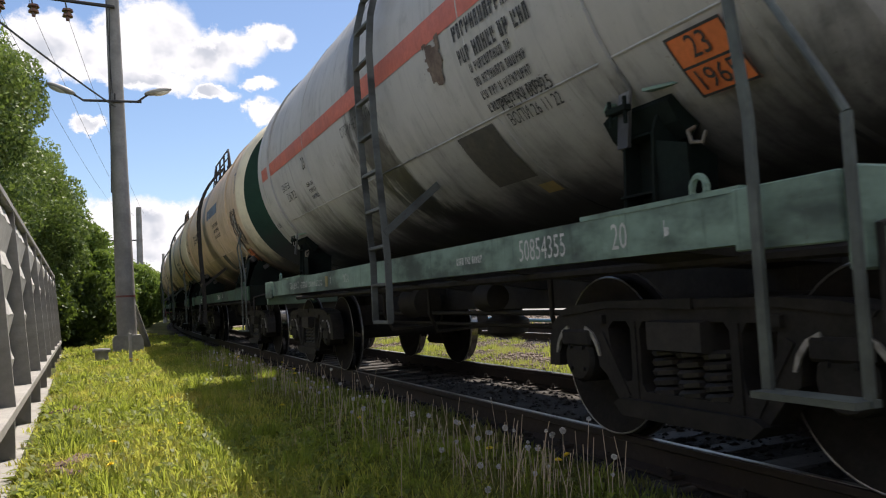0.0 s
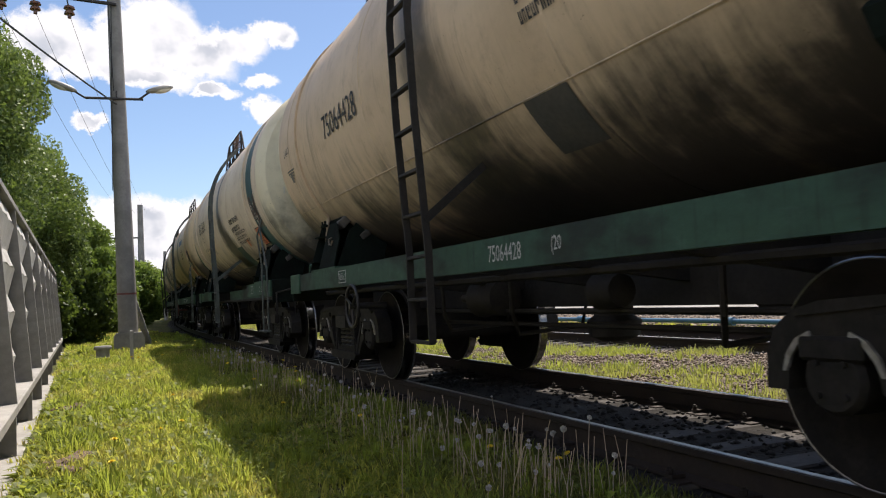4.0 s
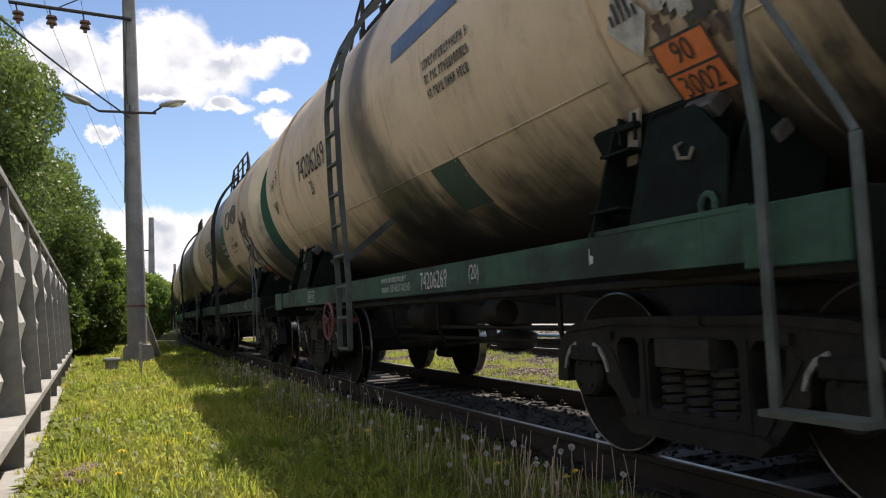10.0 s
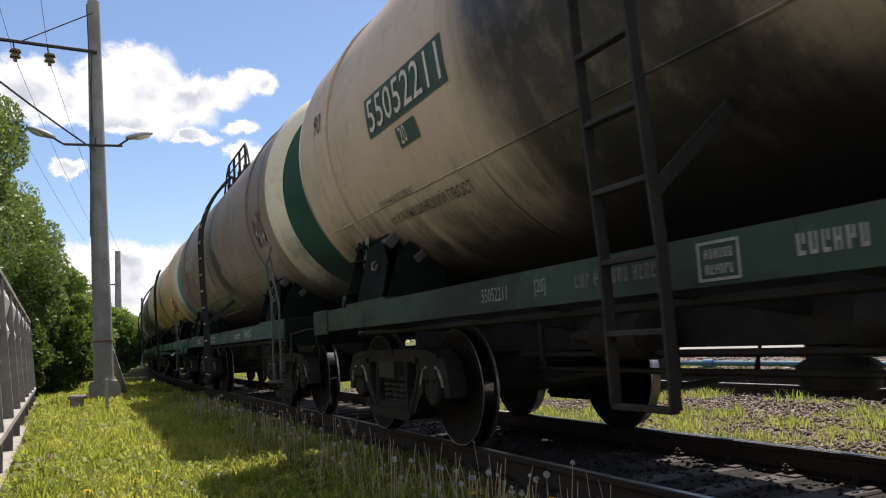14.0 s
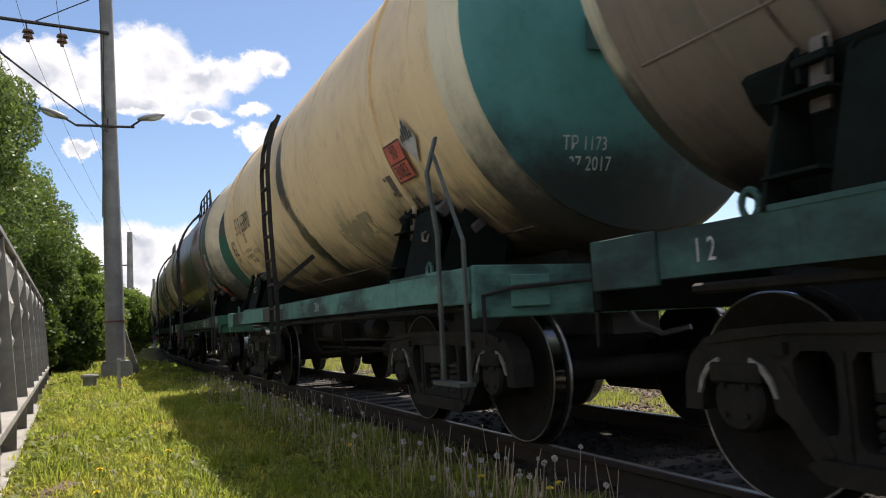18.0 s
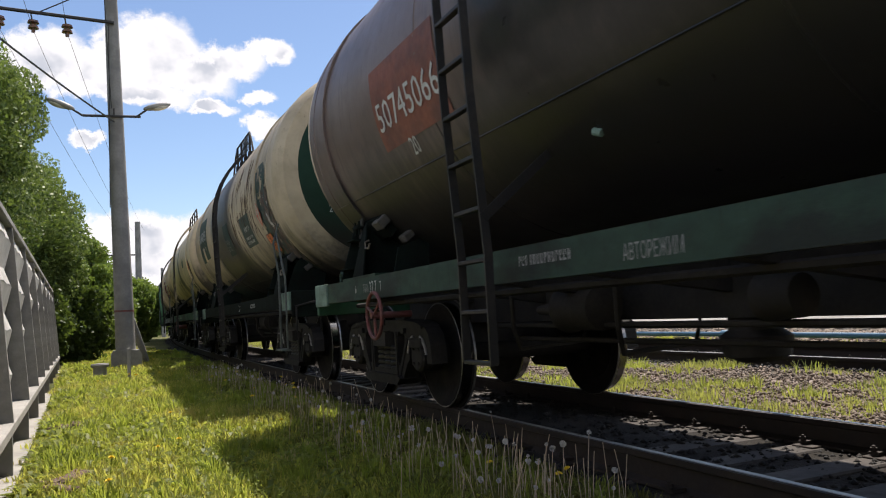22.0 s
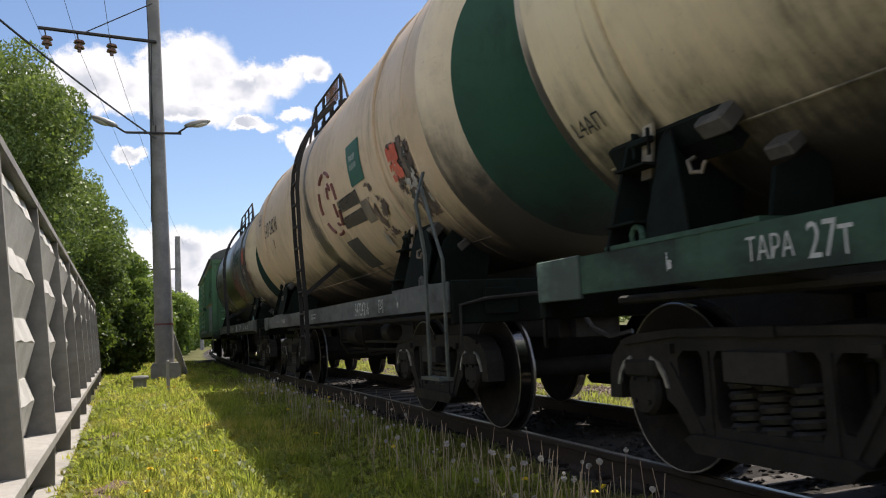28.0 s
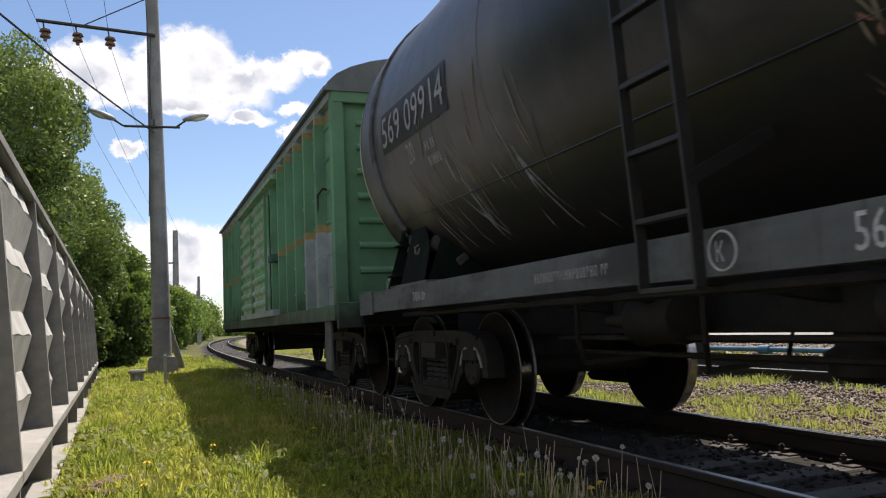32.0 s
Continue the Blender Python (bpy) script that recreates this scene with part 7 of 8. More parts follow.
def build_mast():
    root = tagged(new("street_lamp"), "tall concrete mast with two lamp heads and insulators", "street lamp")
    Y = 22.0
    bm = bmesh.new()
    rod(bm, (0.46, Y, 0.2), (0.27, Y, 10.4), 0.245, 20, 0.155)
    part("mast", bm, M["concrete_dark"], root, smooth=True)
    bm = bmesh.new()
    prism(bm, [(0.10, -0.4), (0.84, -0.4), (0.84, 0.20), (0.78, 0.32), (0.16, 0.32), (0.10, 0.22)], Y - 0.36, Y + 0.36, "y")
    part("footing", bm, M["concrete_dark"], root, "concrete footing block")
    bm = bmesh.new()
    lathe(bm, [(1.30, 0.240), (1.30, 0.246), (1.35, 0.246), (1.35, 0.239)], "z", 20, (0.437, Y, 0))
    part("red_ring", bm, M["hand_red"], root, "thin red painted ring")
    y = Y - 0.22
    bm = bmesh.new()
    bar(bm, [(-0.45, y, 6.40), (0.95, y, 6.43)], 0.035)
    bar(bm, [(-0.45, y, 6.40), (-0.72, y - 0.1, 6.55)], 0.028)
    bar(bm, [(0.85, y, 6.43), (1.10, y - 0.1, 6.60)], 0.028)
    bar(bm, [(0.30, y, 6.40), (0.30, y, 6.62)], 0.02)
    part("lamp_arm", bm, M["iron"], root)
    for s, x, z, tip in ((-1, -0.66, 6.55, 20), (1, 1.06, 6.60, 14)):
        at = Matrix.Translation((x + s * 0.30, y - 0.1, z + 0.10)) @ pose(0, 0, 0, 0, -s * tip, 0)
        bm = bmesh.new()
        bmesh.ops.create_icosphere(bm, subdivisions=3, radius=1.0, matrix=at @ Matrix.Diagonal((0.36, 0.14, 0.085, 1)))
        head = part("lamp_head", bm, M["lamp"], root, "weathered street lamp head", smooth=True)
        bm = bmesh.new()
        bmesh.ops.create_icosphere(bm, subdivisions=3, radius=1.0, matrix=at @ Matrix.Translation((s * 0.06, 0, -0.03)) @ Matrix.Diagonal((0.24, 0.12, 0.085, 1)))
        part("lens", bm, M["glass"], head, "dull lamp glass", smooth=True)
    bm = bmesh.new()
    bar(bm, [(-2.52, y, 9.07), (0.35, y, 8.93)], 0.05)
    part("cross_arm", bm, M["iron"], root)
    bm = bmesh.new()
    bar(bm, [(-1.45, y, 9.02), (0.25, y, 10.0)], 0.016)
    part("stay", bm, M["iron"], root)
    for x in (-2.36, -1.60, -0.82):
        ins = new("insulator")
        ins.parent = root
        z = 8.98 - (x + 2.5) * 0.05
        bm = bmesh.new()
        rod(bm, (x, y, z + 0.04), (x + 0.03, y, z - 0.14), 0.018, 6)
        part("pin", bm, M["iron"], ins)
        bm = bmesh.new()
        lathe(bm, [(z - 0.12, 0.02), (z - 0.14, 0.12), (z - 0.20, 0.14), (z - 0.21, 0.05), (z - 0.26, 0.05), (z - 0.27, 0.11), (z - 0.34, 0.13), (z - 0.35, 0.05), (z - 0.44, 0.045), (z - 0.46, 0.001)], "z", 16, (x + 0.05, y, 0))
        part("shell", bm, M["porcelain"], ins, smooth=True)
    bm = bmesh.new()
    rod(bm, (1.05, Y + 1.2, -0.2), (0.62, Y + 0.3, 1.1), 0.09, 8)
    part("raking_strut", bm, M["concrete_dark"], root)


build_mast()


def wire(name, a, b, sag, r=0.012, label="thin dark overhead wire"):
    bm = bmesh.new()
    a, b = Vector(a), Vector(b)
    pts = []
    for i in range(25):
        t = i / 24
        p = a.lerp(b, t)
        p.z -= sag * 4 * t * (1 - t)
        pts.append(p)
    tube(bm, pts, r, 5)
    ob = new(name, mesh_of(bm, name, M["iron"]))
    tagged(ob, label, "wire", "overhead wires")


for x, back in ((-2.36, -1.4), (-1.60, -0.9), (-0.82, -0.3)):
    wire("overhead_wire", (x + 0.05, 21.78, 8.55), (x + 3.4, 58.0, 7.6), 0.5, 0.006)
    wire("overhead_wire", (x + back, -6.0, 11.4), (x + 0.05, 21.78, 8.55), 0.5, 0.006)
wire("overhead_wire", (0.30, 21.7, 6.25), (-6.0, 6.0, 8.0), 0.35, 0.022)
wire("overhead_wire", (0.24, 21.72, 6.6), (0.10, 21.72, 10.2), 0.0)
wire("overhead_wire", (0.16, 21.74, 4.0), (0.22, 21.74, 8.9), 0.0)


def far_mast(x, y, h, r=0.17, arm=False):
    root = tagged(new("far_mast"), "distant grey railway mast", "mast", "masts along the line")
    bm = bmesh.new()
    rod(bm, (x, y, -0.3), (x, y, h), r * 1.2, 12, r * 0.8)
    part("mast", bm, M["concrete_dark"], root, smooth=True)
    if arm:
        bm = bmesh.new()
        bar(bm, [(x - 2.2, y, h * 0.72), (x + 0.2, y, h * 0.72)], 0.05)
        bar(bm, [(x - 2.1, y, h * 0.72), (x - 2.1, y, h * 0.68)], 0.06)
        part("arm", bm, M["iron"], root)


far_mast(2.15, 58.0, 8.2, 0.22, True)
far_mast(5.2, 82.0, 6.6, 0.16)
for x, y, h in ((8.6, 140.0, 8.2), (9.6, 165.0, 8.2), (13.5, 190.0, 8.6), (16.0, 230.0, 9.0)):
    far_mast(x, y, h, 0.17)

# ------------------------------------------------------------------ trees and bushes


def leaves(rng, centres, radii, count, size, long=2.2):
    """Leaf blades scattered through clumps: four corners a leaf."""
    k = rng.integers(0, len(centres), count)
    d = rng.normal(size=(count, 3))
    d /= np.linalg.norm(d, axis=1)[:, None]
    rad = rng.random(count) ** 0.28
    c = centres[k] + d * rad[:, None] * radii[k]
    a = rng.normal(size=(count, 3)) + np.array((0, 0, -0.6))
    a /= np.linalg.norm(a, axis=1)[:, None]
    b = np.cross(a, rng.normal(size=(count, 3)))
    b /= np.linalg.norm(b, axis=1)[:, None] + 1e-9
    s = size * rng.uniform(0.6, 1.3, count)[:, None]
    a, b = a * s * long / 2, b * s / 2
    v = np.stack([c - a, c + b, c + a, c - b], 1).reshape(-1, 3)
    f = np.arange(count * 4).reshape(-1, 4)
    return v, f


def tree(name, x, y, h, spread, count, size, mat, seed, label, low=0.15, lean=0.0, category="tree", long=2.2):
    rng = np.random.default_rng(seed)
    root = tagged(new(name), label, category, "trees beside the line")
    root.location = (x, y, -0.2)
    bm = bmesh.new()
    tips = []
    rod(bm, (0, 0, 0), (lean * 0.3, 0, h * 0.35), 0.022 * h, 10, 0.015 * h)
    for i in range(9):
        a, e = rng.uniform(0, 6.28), rng.uniform(0.35, 0.95)
        p = Vector((lean * 0.3 * e, 0, h * 0.32 * e))
        q = Vector((math.cos(a) * spread * rng.uniform(0.35, 0.8) + lean, math.sin(a) * spread * rng.uniform(0.35, 0.8), h * rng.uniform(0.45, 0.92)))
        mid = p.lerp(q, 0.5) + Vector((0, 0, 0.06 * h))
        rod(bm, p, mid, 0.010 * h, 6, 0.007 * h)
        rod(bm, mid, q, 0.007 * h, 6, 0.003 * h)
        tips.append(q)
    part("trunk", bm, M["bark"], root, "grey-brown trunk with spreading limbs", smooth=True)
    n = 85
    k = np.arange(n) + 0.5
    lat, lon = np.arccos(1 - 2 * k / n), np.pi * (1 + 5 ** 0.5) * k
    e = np.stack([np.sin(lat) * np.cos(lon), np.sin(lat) * np.sin(lon), np.cos(lat)], 1)
    e *= (rng.uniform(0.80, 1.06, n) * (1 + 0.10 * np.sin(lon * 0.37 + lat * 5 + seed)))[:, None]
    mid_z, half_z = h * (low + 1) / 2, h * (1 - low) / 2
    cen = np.stack([lean + e[:, 0] * spread * 0.78, e[:, 1] * spread * 0.78, mid_z + e[:, 2] * half_z * 0.84], 1)
    cen += rng.normal(size=(n, 3)) * spread * 0.07
    inner = rng.normal(size=(14, 3)) * np.array((spread * 0.3, spread * 0.3, half_z * 0.35)) + np.array((lean, 0, mid_z))
    cen = np.concatenate([cen, inner])
    rad = np.stack([rng.uniform(0.17, 0.34, len(cen)) * spread] * 3, 1) * np.array((1, 1, 1.1))
    v, f = leaves(rng, cen, rad, count, size, long)
    me = soup("crown", v, f, mat)
    part("crown", me, None, root, "dense crown of narrow leaves")
    return root


tree("willow_tree", -4.4, 21.3, 8.7, 3.4, 190000, 0.05, M["willow"], 3, "tall leafy willow behind the fence", 0.12)
tree("willow_tree", -8.4, 16.0, 7.6, 3.4, 60000, 0.06, M["willow"], 6, "leafy willow behind the fence", 0.06)
tree("willow_tree", -6.6, 27.0, 8.6, 3.4, 40000, 0.07, M["willow"], 5, "leafy willow behind the fence", 0.03)
tree("willow_tree", -2.65, 27.5, 7.1, 2.15, 110000, 0.055, M["willow"], 7, "leafy willow behind the fence", 0.10)
tree("willow_tree", -3.0, 31.5, 7.2, 2.4, 60000, 0.06, M["willow"], 4, "smaller leafy willow beside the line", 0.03)
# bushes nearer than 34 m use the leaves that carry shade
for i, (x, y, h, s, n) in enumerate([(-2.4, 26.5, 2.9, 1.4, 24000), (-1.1, 28.5, 2.7, 1.3, 24000), (-1.2, 35, 4.9, 1.7, 34000), (-2.7, 39, 5.6, 2.4, 26000), (0.0, 41, 3.8, 1.5, 26000),
                                     (-2.2, 48, 6.0, 3.0, 22000), (0.9, 50, 4.2, 1.8, 22000), (1.6, 60, 4.6, 2.2, 20000), (-1.6, 62, 6.4, 3.4, 16000), (2.4, 72, 4.8, 2.6, 18000),
                                     (3.6, 86, 5.2, 3.0, 16000), (5.0, 102, 5.6, 3.6, 14000), (7.4, 122, 6.0, 4.0, 12000)]):
    tree("bush", x, y, h, s, n, 0.10 if y < 45 else 0.14 if y < 70 else 0.2, M["bush_shaded" if y < 34 else "bush"], 20 + i, "dense green bush beside the line", 0.0, category="bush", long=1.6)


def far_wood(name, spots, seed, label):
    rng = np.random.default_rng(seed)
    cen, rad = [], []
    for x0, x1, y, h in spots:
        for i in range(60):
            cen.append((rng.uniform(x0, x1), y + rng.uniform(-6, 6), rng.uniform(0.3, h)))
            rad.append([rng.uniform(1.2, 2.6)] * 3)
    v, f = leaves(rng, np.array(cen), np.array(rad), 26000, 0.5, 1.4)
    ob = new(name, soup(name, v, f, M["bush"]))
    tagged(ob, label, "wood", kind="stuff")


far_wood("far_wood", [(16, 50, 230, 4), (60, 140, 210, 4), (90, 160, 120, 4)], 9, "distant green wood beyond the tracks")

# ------------------------------------------------------------------ grass


def blades(rng, count, xr, yr, hmin, hmax, width, keep=None):
    x = rng.uniform(*xr, count)
    y = yr[0] + (yr[1] - yr[0]) * rng.random(count) ** 1.7
    if keep is not None:
        ok = keep(x, y, rng)
        x, y = x[ok], y[ok]
    n = len(x)
    z = -0.19 + 0.035 * np.sin(x * 1.3 + 0.4) * np.sin(y * 0.55 + 1.0) + np.where(x < 2.4, 0.05 * np.clip((y - 10) / 15, 0, 1), 0) - 0.01
    h = rng.uniform(hmin, hmax, n) * (0.6 + 0.8 * (np.sin(x * 2.1 + 1.7 * np.sin(y * 1.3)) * 0.5 + 0.5))
    a = rng.uniform(0, 6.28, n)
    w = width * rng.uniform(0.6, 1.4, n) * (1 + y / 14)
    bend = rng.uniform(0.1, 0.75, n) * h
    ca, sa = np.cos(a), np.sin(a)
    o = np.stack([x, y, z], 1)
    side = np.stack([-sa * w, ca * w, 0 * w], 1)
    mid = o + np.stack([ca * bend * 0.3, sa * bend * 0.3, h * 0.6], 1)
    tip = o + np.stack([ca * bend, sa * bend, h * 0.95], 1)
    v = np.stack([o - side, o + side, mid + side * 0.7, mid - side * 0.7, tip], 1).reshape(-1, 3)
    i = np.arange(n)[:, None] * 5
    f = np.concatenate([i + np.array([[0, 1, 2]]), i + np.array([[0, 2, 3]]), i + np.array([[3, 2, 4]])])
    return v, f


def fence_x_np(y):
    return -0.44 - 0.031 * y


def ground_np(x, y):
    return -0.19 + 0.035 * np.sin(x * 1.3 + 0.4) * np.sin(y * 0.55 + 1.0) + np.where(x < 2.4, 0.05 * np.clip((y - 10) / 15, 0, 1), 0)


def tufts(rng, centres, per, h, width, reach):
    """Blades that fan out from each tuft."""
    n = len(centres) * per
    cx, cy = np.repeat(centres[:, 0], per), np.repeat(centres[:, 1], per)
    k = np.repeat(rng.uniform(0.55, 1.35, len(centres)), per)
    a = rng.uniform(0, 6.28, n)
    rad = rng.random(n) ** 0.7
    x, y = cx + np.cos(a) * rad * reach * k, cy + np.sin(a) * rad * reach * k
    tall = h * k * rng.uniform(0.5, 1.15, n) * (1.1 - 0.5 * rad)
    out = tall * rng.uniform(0.1, 0.8, n)
    b = a + rng.normal(0, 0.7, n)
    o = np.stack([x, y, ground_np(x, y) - 0.01], 1)
    w = width * rng.uniform(0.6, 1.4, n) * (1 + cy / 16)
    side = np.stack([-np.sin(b) * w, np.cos(b) * w, 0 * w], 1)
    mid = o + np.stack([np.cos(b) * out * 0.3, np.sin(b) * out * 0.3, tall * 0.62], 1)
    tip = o + np.stack([np.cos(b) * out, np.sin(b) * out, tall * 0.95], 1)
    v = np.stack([o - side, o + side, mid + side * 0.75, mid - side * 0.75, tip], 1).reshape(-1, 3)
    i = np.arange(n)[:, None] * 5
    return v, np.concatenate([i + np.array([[0, 1, 2]]), i + np.array([[0, 2, 3]]), i + np.array([[3, 2, 4]])])


def rosettes(rng, centres, per, size):
    """Broad weed leaves that spread low from a middle."""
    n = len(centres) * per
    k = np.repeat(rng.uniform(0.5, 1.3, len(centres)), per)
    c = np.repeat(np.stack([centres[:, 0], centres[:, 1], ground_np(centres[:, 0], centres[:, 1])], 1), per, 0)
    a = rng.uniform(0, 6.28, n)
    ln = size * k * rng.uniform(0.6, 1.2, n)
    w = ln * rng.uniform(0.10, 0.20, n)
    rise = ln * rng.uniform(0.15, 0.9, n)
    d = np.stack([np.cos(a), np.sin(a), 0 * a], 1)
    p = np.stack([-np.sin(a), np.cos(a), 0 * a], 1)
    up = np.array((0, 0, 1.0))
    mid = c + d * ln[:, None] * 0.5 + up * rise[:, None] * 0.8
    tip = c + d * ln[:, None] + up * rise[:, None] * 0.75
    v = np.stack([c, mid + p * w[:, None], tip, mid - p * w[:, None]], 1).reshape(-1, 3)
    return v, np.arange(n * 4).reshape(-1, 4)


def sprigs(rng, centres, pairs=7):
    """Upright weeds: leaves in crossed pairs up a short stalk."""
    n = len(centres)
    tall = rng.uniform(0.07, 0.22, n)
    lean = rng.normal(0, 0.12, (n, 2)) * tall[:, None]
    turn = rng.uniform(0, 6.28, n)
    out = []
    for k in range(pairs):
        u = (k + 1) / pairs
        base = np.stack([centres[:, 0] + lean[:, 0] * u, centres[:, 1] + lean[:, 1] * u, ground_np(centres[:, 0], centres[:, 1]) + tall * u], 1)
        for half in (0, math.pi):
            a = turn + half + k * 1.57 + rng.normal(0, 0.25, n)
            d = np.stack([np.cos(a), np.sin(a), rng.uniform(0.0, 0.7, n)], 1)
            q = np.stack([-np.sin(a), np.cos(a), 0 * a], 1)
            ln = (rng.uniform(0.022, 0.045, n) * (1.25 - 0.6 * u))[:, None]
            out.append(np.stack([base, base + d * ln * 0.5 + q * ln * 0.28, base + d * ln, base + d * ln * 0.5 - q * ln * 0.28], 1))
    v = np.concatenate(out).reshape(-1, 3)
    return v, np.arange(len(v)).reshape(-1, 4)


def on_verge(rng, count, xr, yr, power=1.6):
    x = rng.uniform(*xr, count)
    y = yr[0] + (yr[1] - yr[0]) * rng.random(count) ** power
    ok = x > fence_x_np(y) + 0.08
    return np.stack([x[ok], y[ok]], 1)


def stuff(name, vf, mat, label, category="grass"):
    ob = new(name, soup(name, vf[0], vf[1], M[mat]))
    tagged(ob, label, category, kind="stuff")


def build_grass():
    rng = np.random.default_rng(11)
    bare = lambda x, y, r: (x > fence_x_np(y) + 0.06) & (x < 1.5 + 0.6 * r.random(len(x))) & (np.sin(x * 3.1 + 2 * np.sin(y * 1.7)) + np.sin(y * 2.3 + x) + r.random(len(x)) * 2.2 > -0.5)
    stuff("grass", blades(rng, 150000, (-2.4, 2.6), (1.2, 40), 0.03, 0.105, 0.0046, bare), "grass", "short yellow-green grass, sunlit beyond the train's shadow")
    # this strip's blades carry the train's shade in their colour
    stuff("verge_grass", blades(rng, 60000, (1.25, 2.65), (1.4, 34), 0.03, 0.13, 0.0045, lambda x, y, r: x > 1.35 + 0.5 * r.random(len(x))), "grass_shaded", "green grass on the strip beside the rail, darkened for the train's shade")
    near = blades(rng, 42000, (-0.35, 2.6), (0, 1), 0.02, 0.075, 0.0040)
    near[0][:, 1] = 0
    x, y = np.repeat(rng.uniform(-0.35, 2.6, 40000), 5), np.repeat(rng.uniform(-9, 2.2, 40000), 5)
    pts = near[0][:200000].copy()
    base = np.repeat(near[0][:200000:5], 5, 0)
    pts[:, 0] += x - base[:, 0]
    pts[:, 2] += ground_np(x, y) - base[:, 2]
    pts[:, 1] = y + rng.normal(0, 0.006, len(y))
    i = np.arange(40000)[:, None] * 5
    faces = np.concatenate([i + np.array([[0, 1, 2]]), i + np.array([[0, 2, 3]]), i + np.array([[3, 2, 4]])])
    stuff("grass_underfoot", (pts, faces), "grass", "short grass where the viewer stands")
    stuff("grass_tufts", tufts(rng, on_verge(rng, 800, (-1.6, 2.5), (1.6, 32)), 60, 0.17, 0.0040, 0.10), "grass_deep", "taller green tufts of grass on the verge")
    stuff("bright_tufts", tufts(rng, on_verge(rng, 1300, (-1.4, 2.3), (1.6, 30)), 40, 0.09, 0.005, 0.12), "grass", "bright yellow-green tufts of grass")
    stuff("dry_grass", tufts(rng, on_verge(rng, 1100, (-1.2, 2.5), (1.6, 30)), 24, 0.08, 0.0035, 0.16), "grass_dry", "dry straw-coloured grass blades")
    stuff("weeds", rosettes(rng, on_verge(rng, 8000, (-1.3, 2.45), (1.6, 30)), 10, 0.095), "grass_weed", "low broad-leaved weeds and dandelion leaves", "weeds")
    stuff("tall_tufts", tufts(rng, np.array([(-0.28, 6.6), (-0.12, 7.0), (-0.35, 7.3), (-0.45, 9.6), (0.15, 9.2), (-0.05, 5.4), (0.55, 11.0), (-0.62, 12.4), (0.75, 7.9)]), 170, 0.16, 0.0036, 0.16), "grass_deep", "tall dark tufts of grass near the fence")
    stuff("leafy_weeds", sprigs(rng, on_verge(rng, 520, (-0.6, 2.2), (2.6, 17), 1.3)), "grass_weed", "upright leafy weeds among the grass", "weeds")
    edge = rng.uniform(size=(260, 2)) * np.array((0.45, 12.0)) + np.array((-0.55, 3.5))
    edge[:, 0] += -0.033 * edge[:, 1]
    stuff("fence_weeds", rosettes(rng, edge[edge[:, 0] > fence_x_np(edge[:, 1]) + 0.1], 34, 0.10), "grass_weed", "leafy weeds along the foot of the fence", "weeds")
    far = blades(rng, 34000, (4.85, 5.85), (2.0, 45), 0.03, 0.11, 0.0045, lambda x, y, r: np.sin(x * 5 + y * 1.9) + np.sin(y * 3.7 - x * 2) + r.random(len(x)) * 2.4 - (x - 4.85) * 1.2 > 0.1)
    stuff("grass_beside_rail", far, "grass_mid", "sunlit grass along the far rail")
    spots = np.stack([rng.uniform(5.3, 8.3, 760), 2 + 40 * rng.random(760) ** 1.3], 1)
    spots = spots[np.sin(spots[:, 0] * 2.3 + spots[:, 1] * 0.9) + rng.random(len(spots)) > 0.2]
    stuff("grass_between_tracks", tufts(rng, spots, 70, 0.15, 0.0042, 0.24), "grass_mid", "patchy sunlit grass tufts between the two tracks")
    spots = np.stack([rng.uniform(10.9, 13.3, 900), 2 + 50 * rng.random(900) ** 1.2], 1)
    stuff("grass_beyond_tracks", tufts(rng, spots, 22, 0.13, 0.010, 0.3), "grass", "bright green grass beyond the second track")


build_grass()


def dry_stems():
    """Tall dry dandelion stalks in the shade by the rail, some with seed heads."""
    rng = np.random.default_rng(5)
    stalk, fluff = bmesh.new(), []
    for i in range(430):
        y = 3.2 + 13.0 * rng.random() ** 1.4
        x = rng.normal(2.02, 0.22) - 0.012 * (y - 5)
        h = rng.uniform(0.16, 0.42)
        z = ground_z(x, y) - 0.02
        dx, dy = rng.normal(0, 0.10, 2) * h
        top = Vector((x + dx, y + dy, z + h))
        tube(stalk, [(x, y, z), (x + dx * 0.3, y + dy * 0.3, z + h * 0.55), top], 0.0024, 3)
        if rng.random() < 0.2:
            fluff.append((top, rng.uniform(0.008, 0.02)))
    ob = new("dry_stems", mesh_of(stalk, "dry_stems", M["straw"]))
    tagged(ob, "tall pale dry dandelion stalks in the train's shade", "weeds", kind="stuff")
    v = []
    for c, r in fluff:
        d = rng.normal(size=(60, 3))
        d /= np.linalg.norm(d, axis=1)[:, None]
        e = np.cross(d, rng.normal(size=(60, 3)))
        e /= np.linalg.norm(e, axis=1)[:, None]
        c = np.array(c)
        v.append(np.stack([c + 0 * d, c + d * r + e * r * 0.22, c + d * r - e * r * 0.22], 1).reshape(-1, 3))
    v = np.concatenate(v)
    ob = new("seed_heads", soup("seed_heads", v, np.arange(len(v)).reshape(-1, 3), M["fluff"]))
    tagged(ob, "grey dandelion seed heads on dry stalks", "weeds", kind="stuff")


dry_stems()


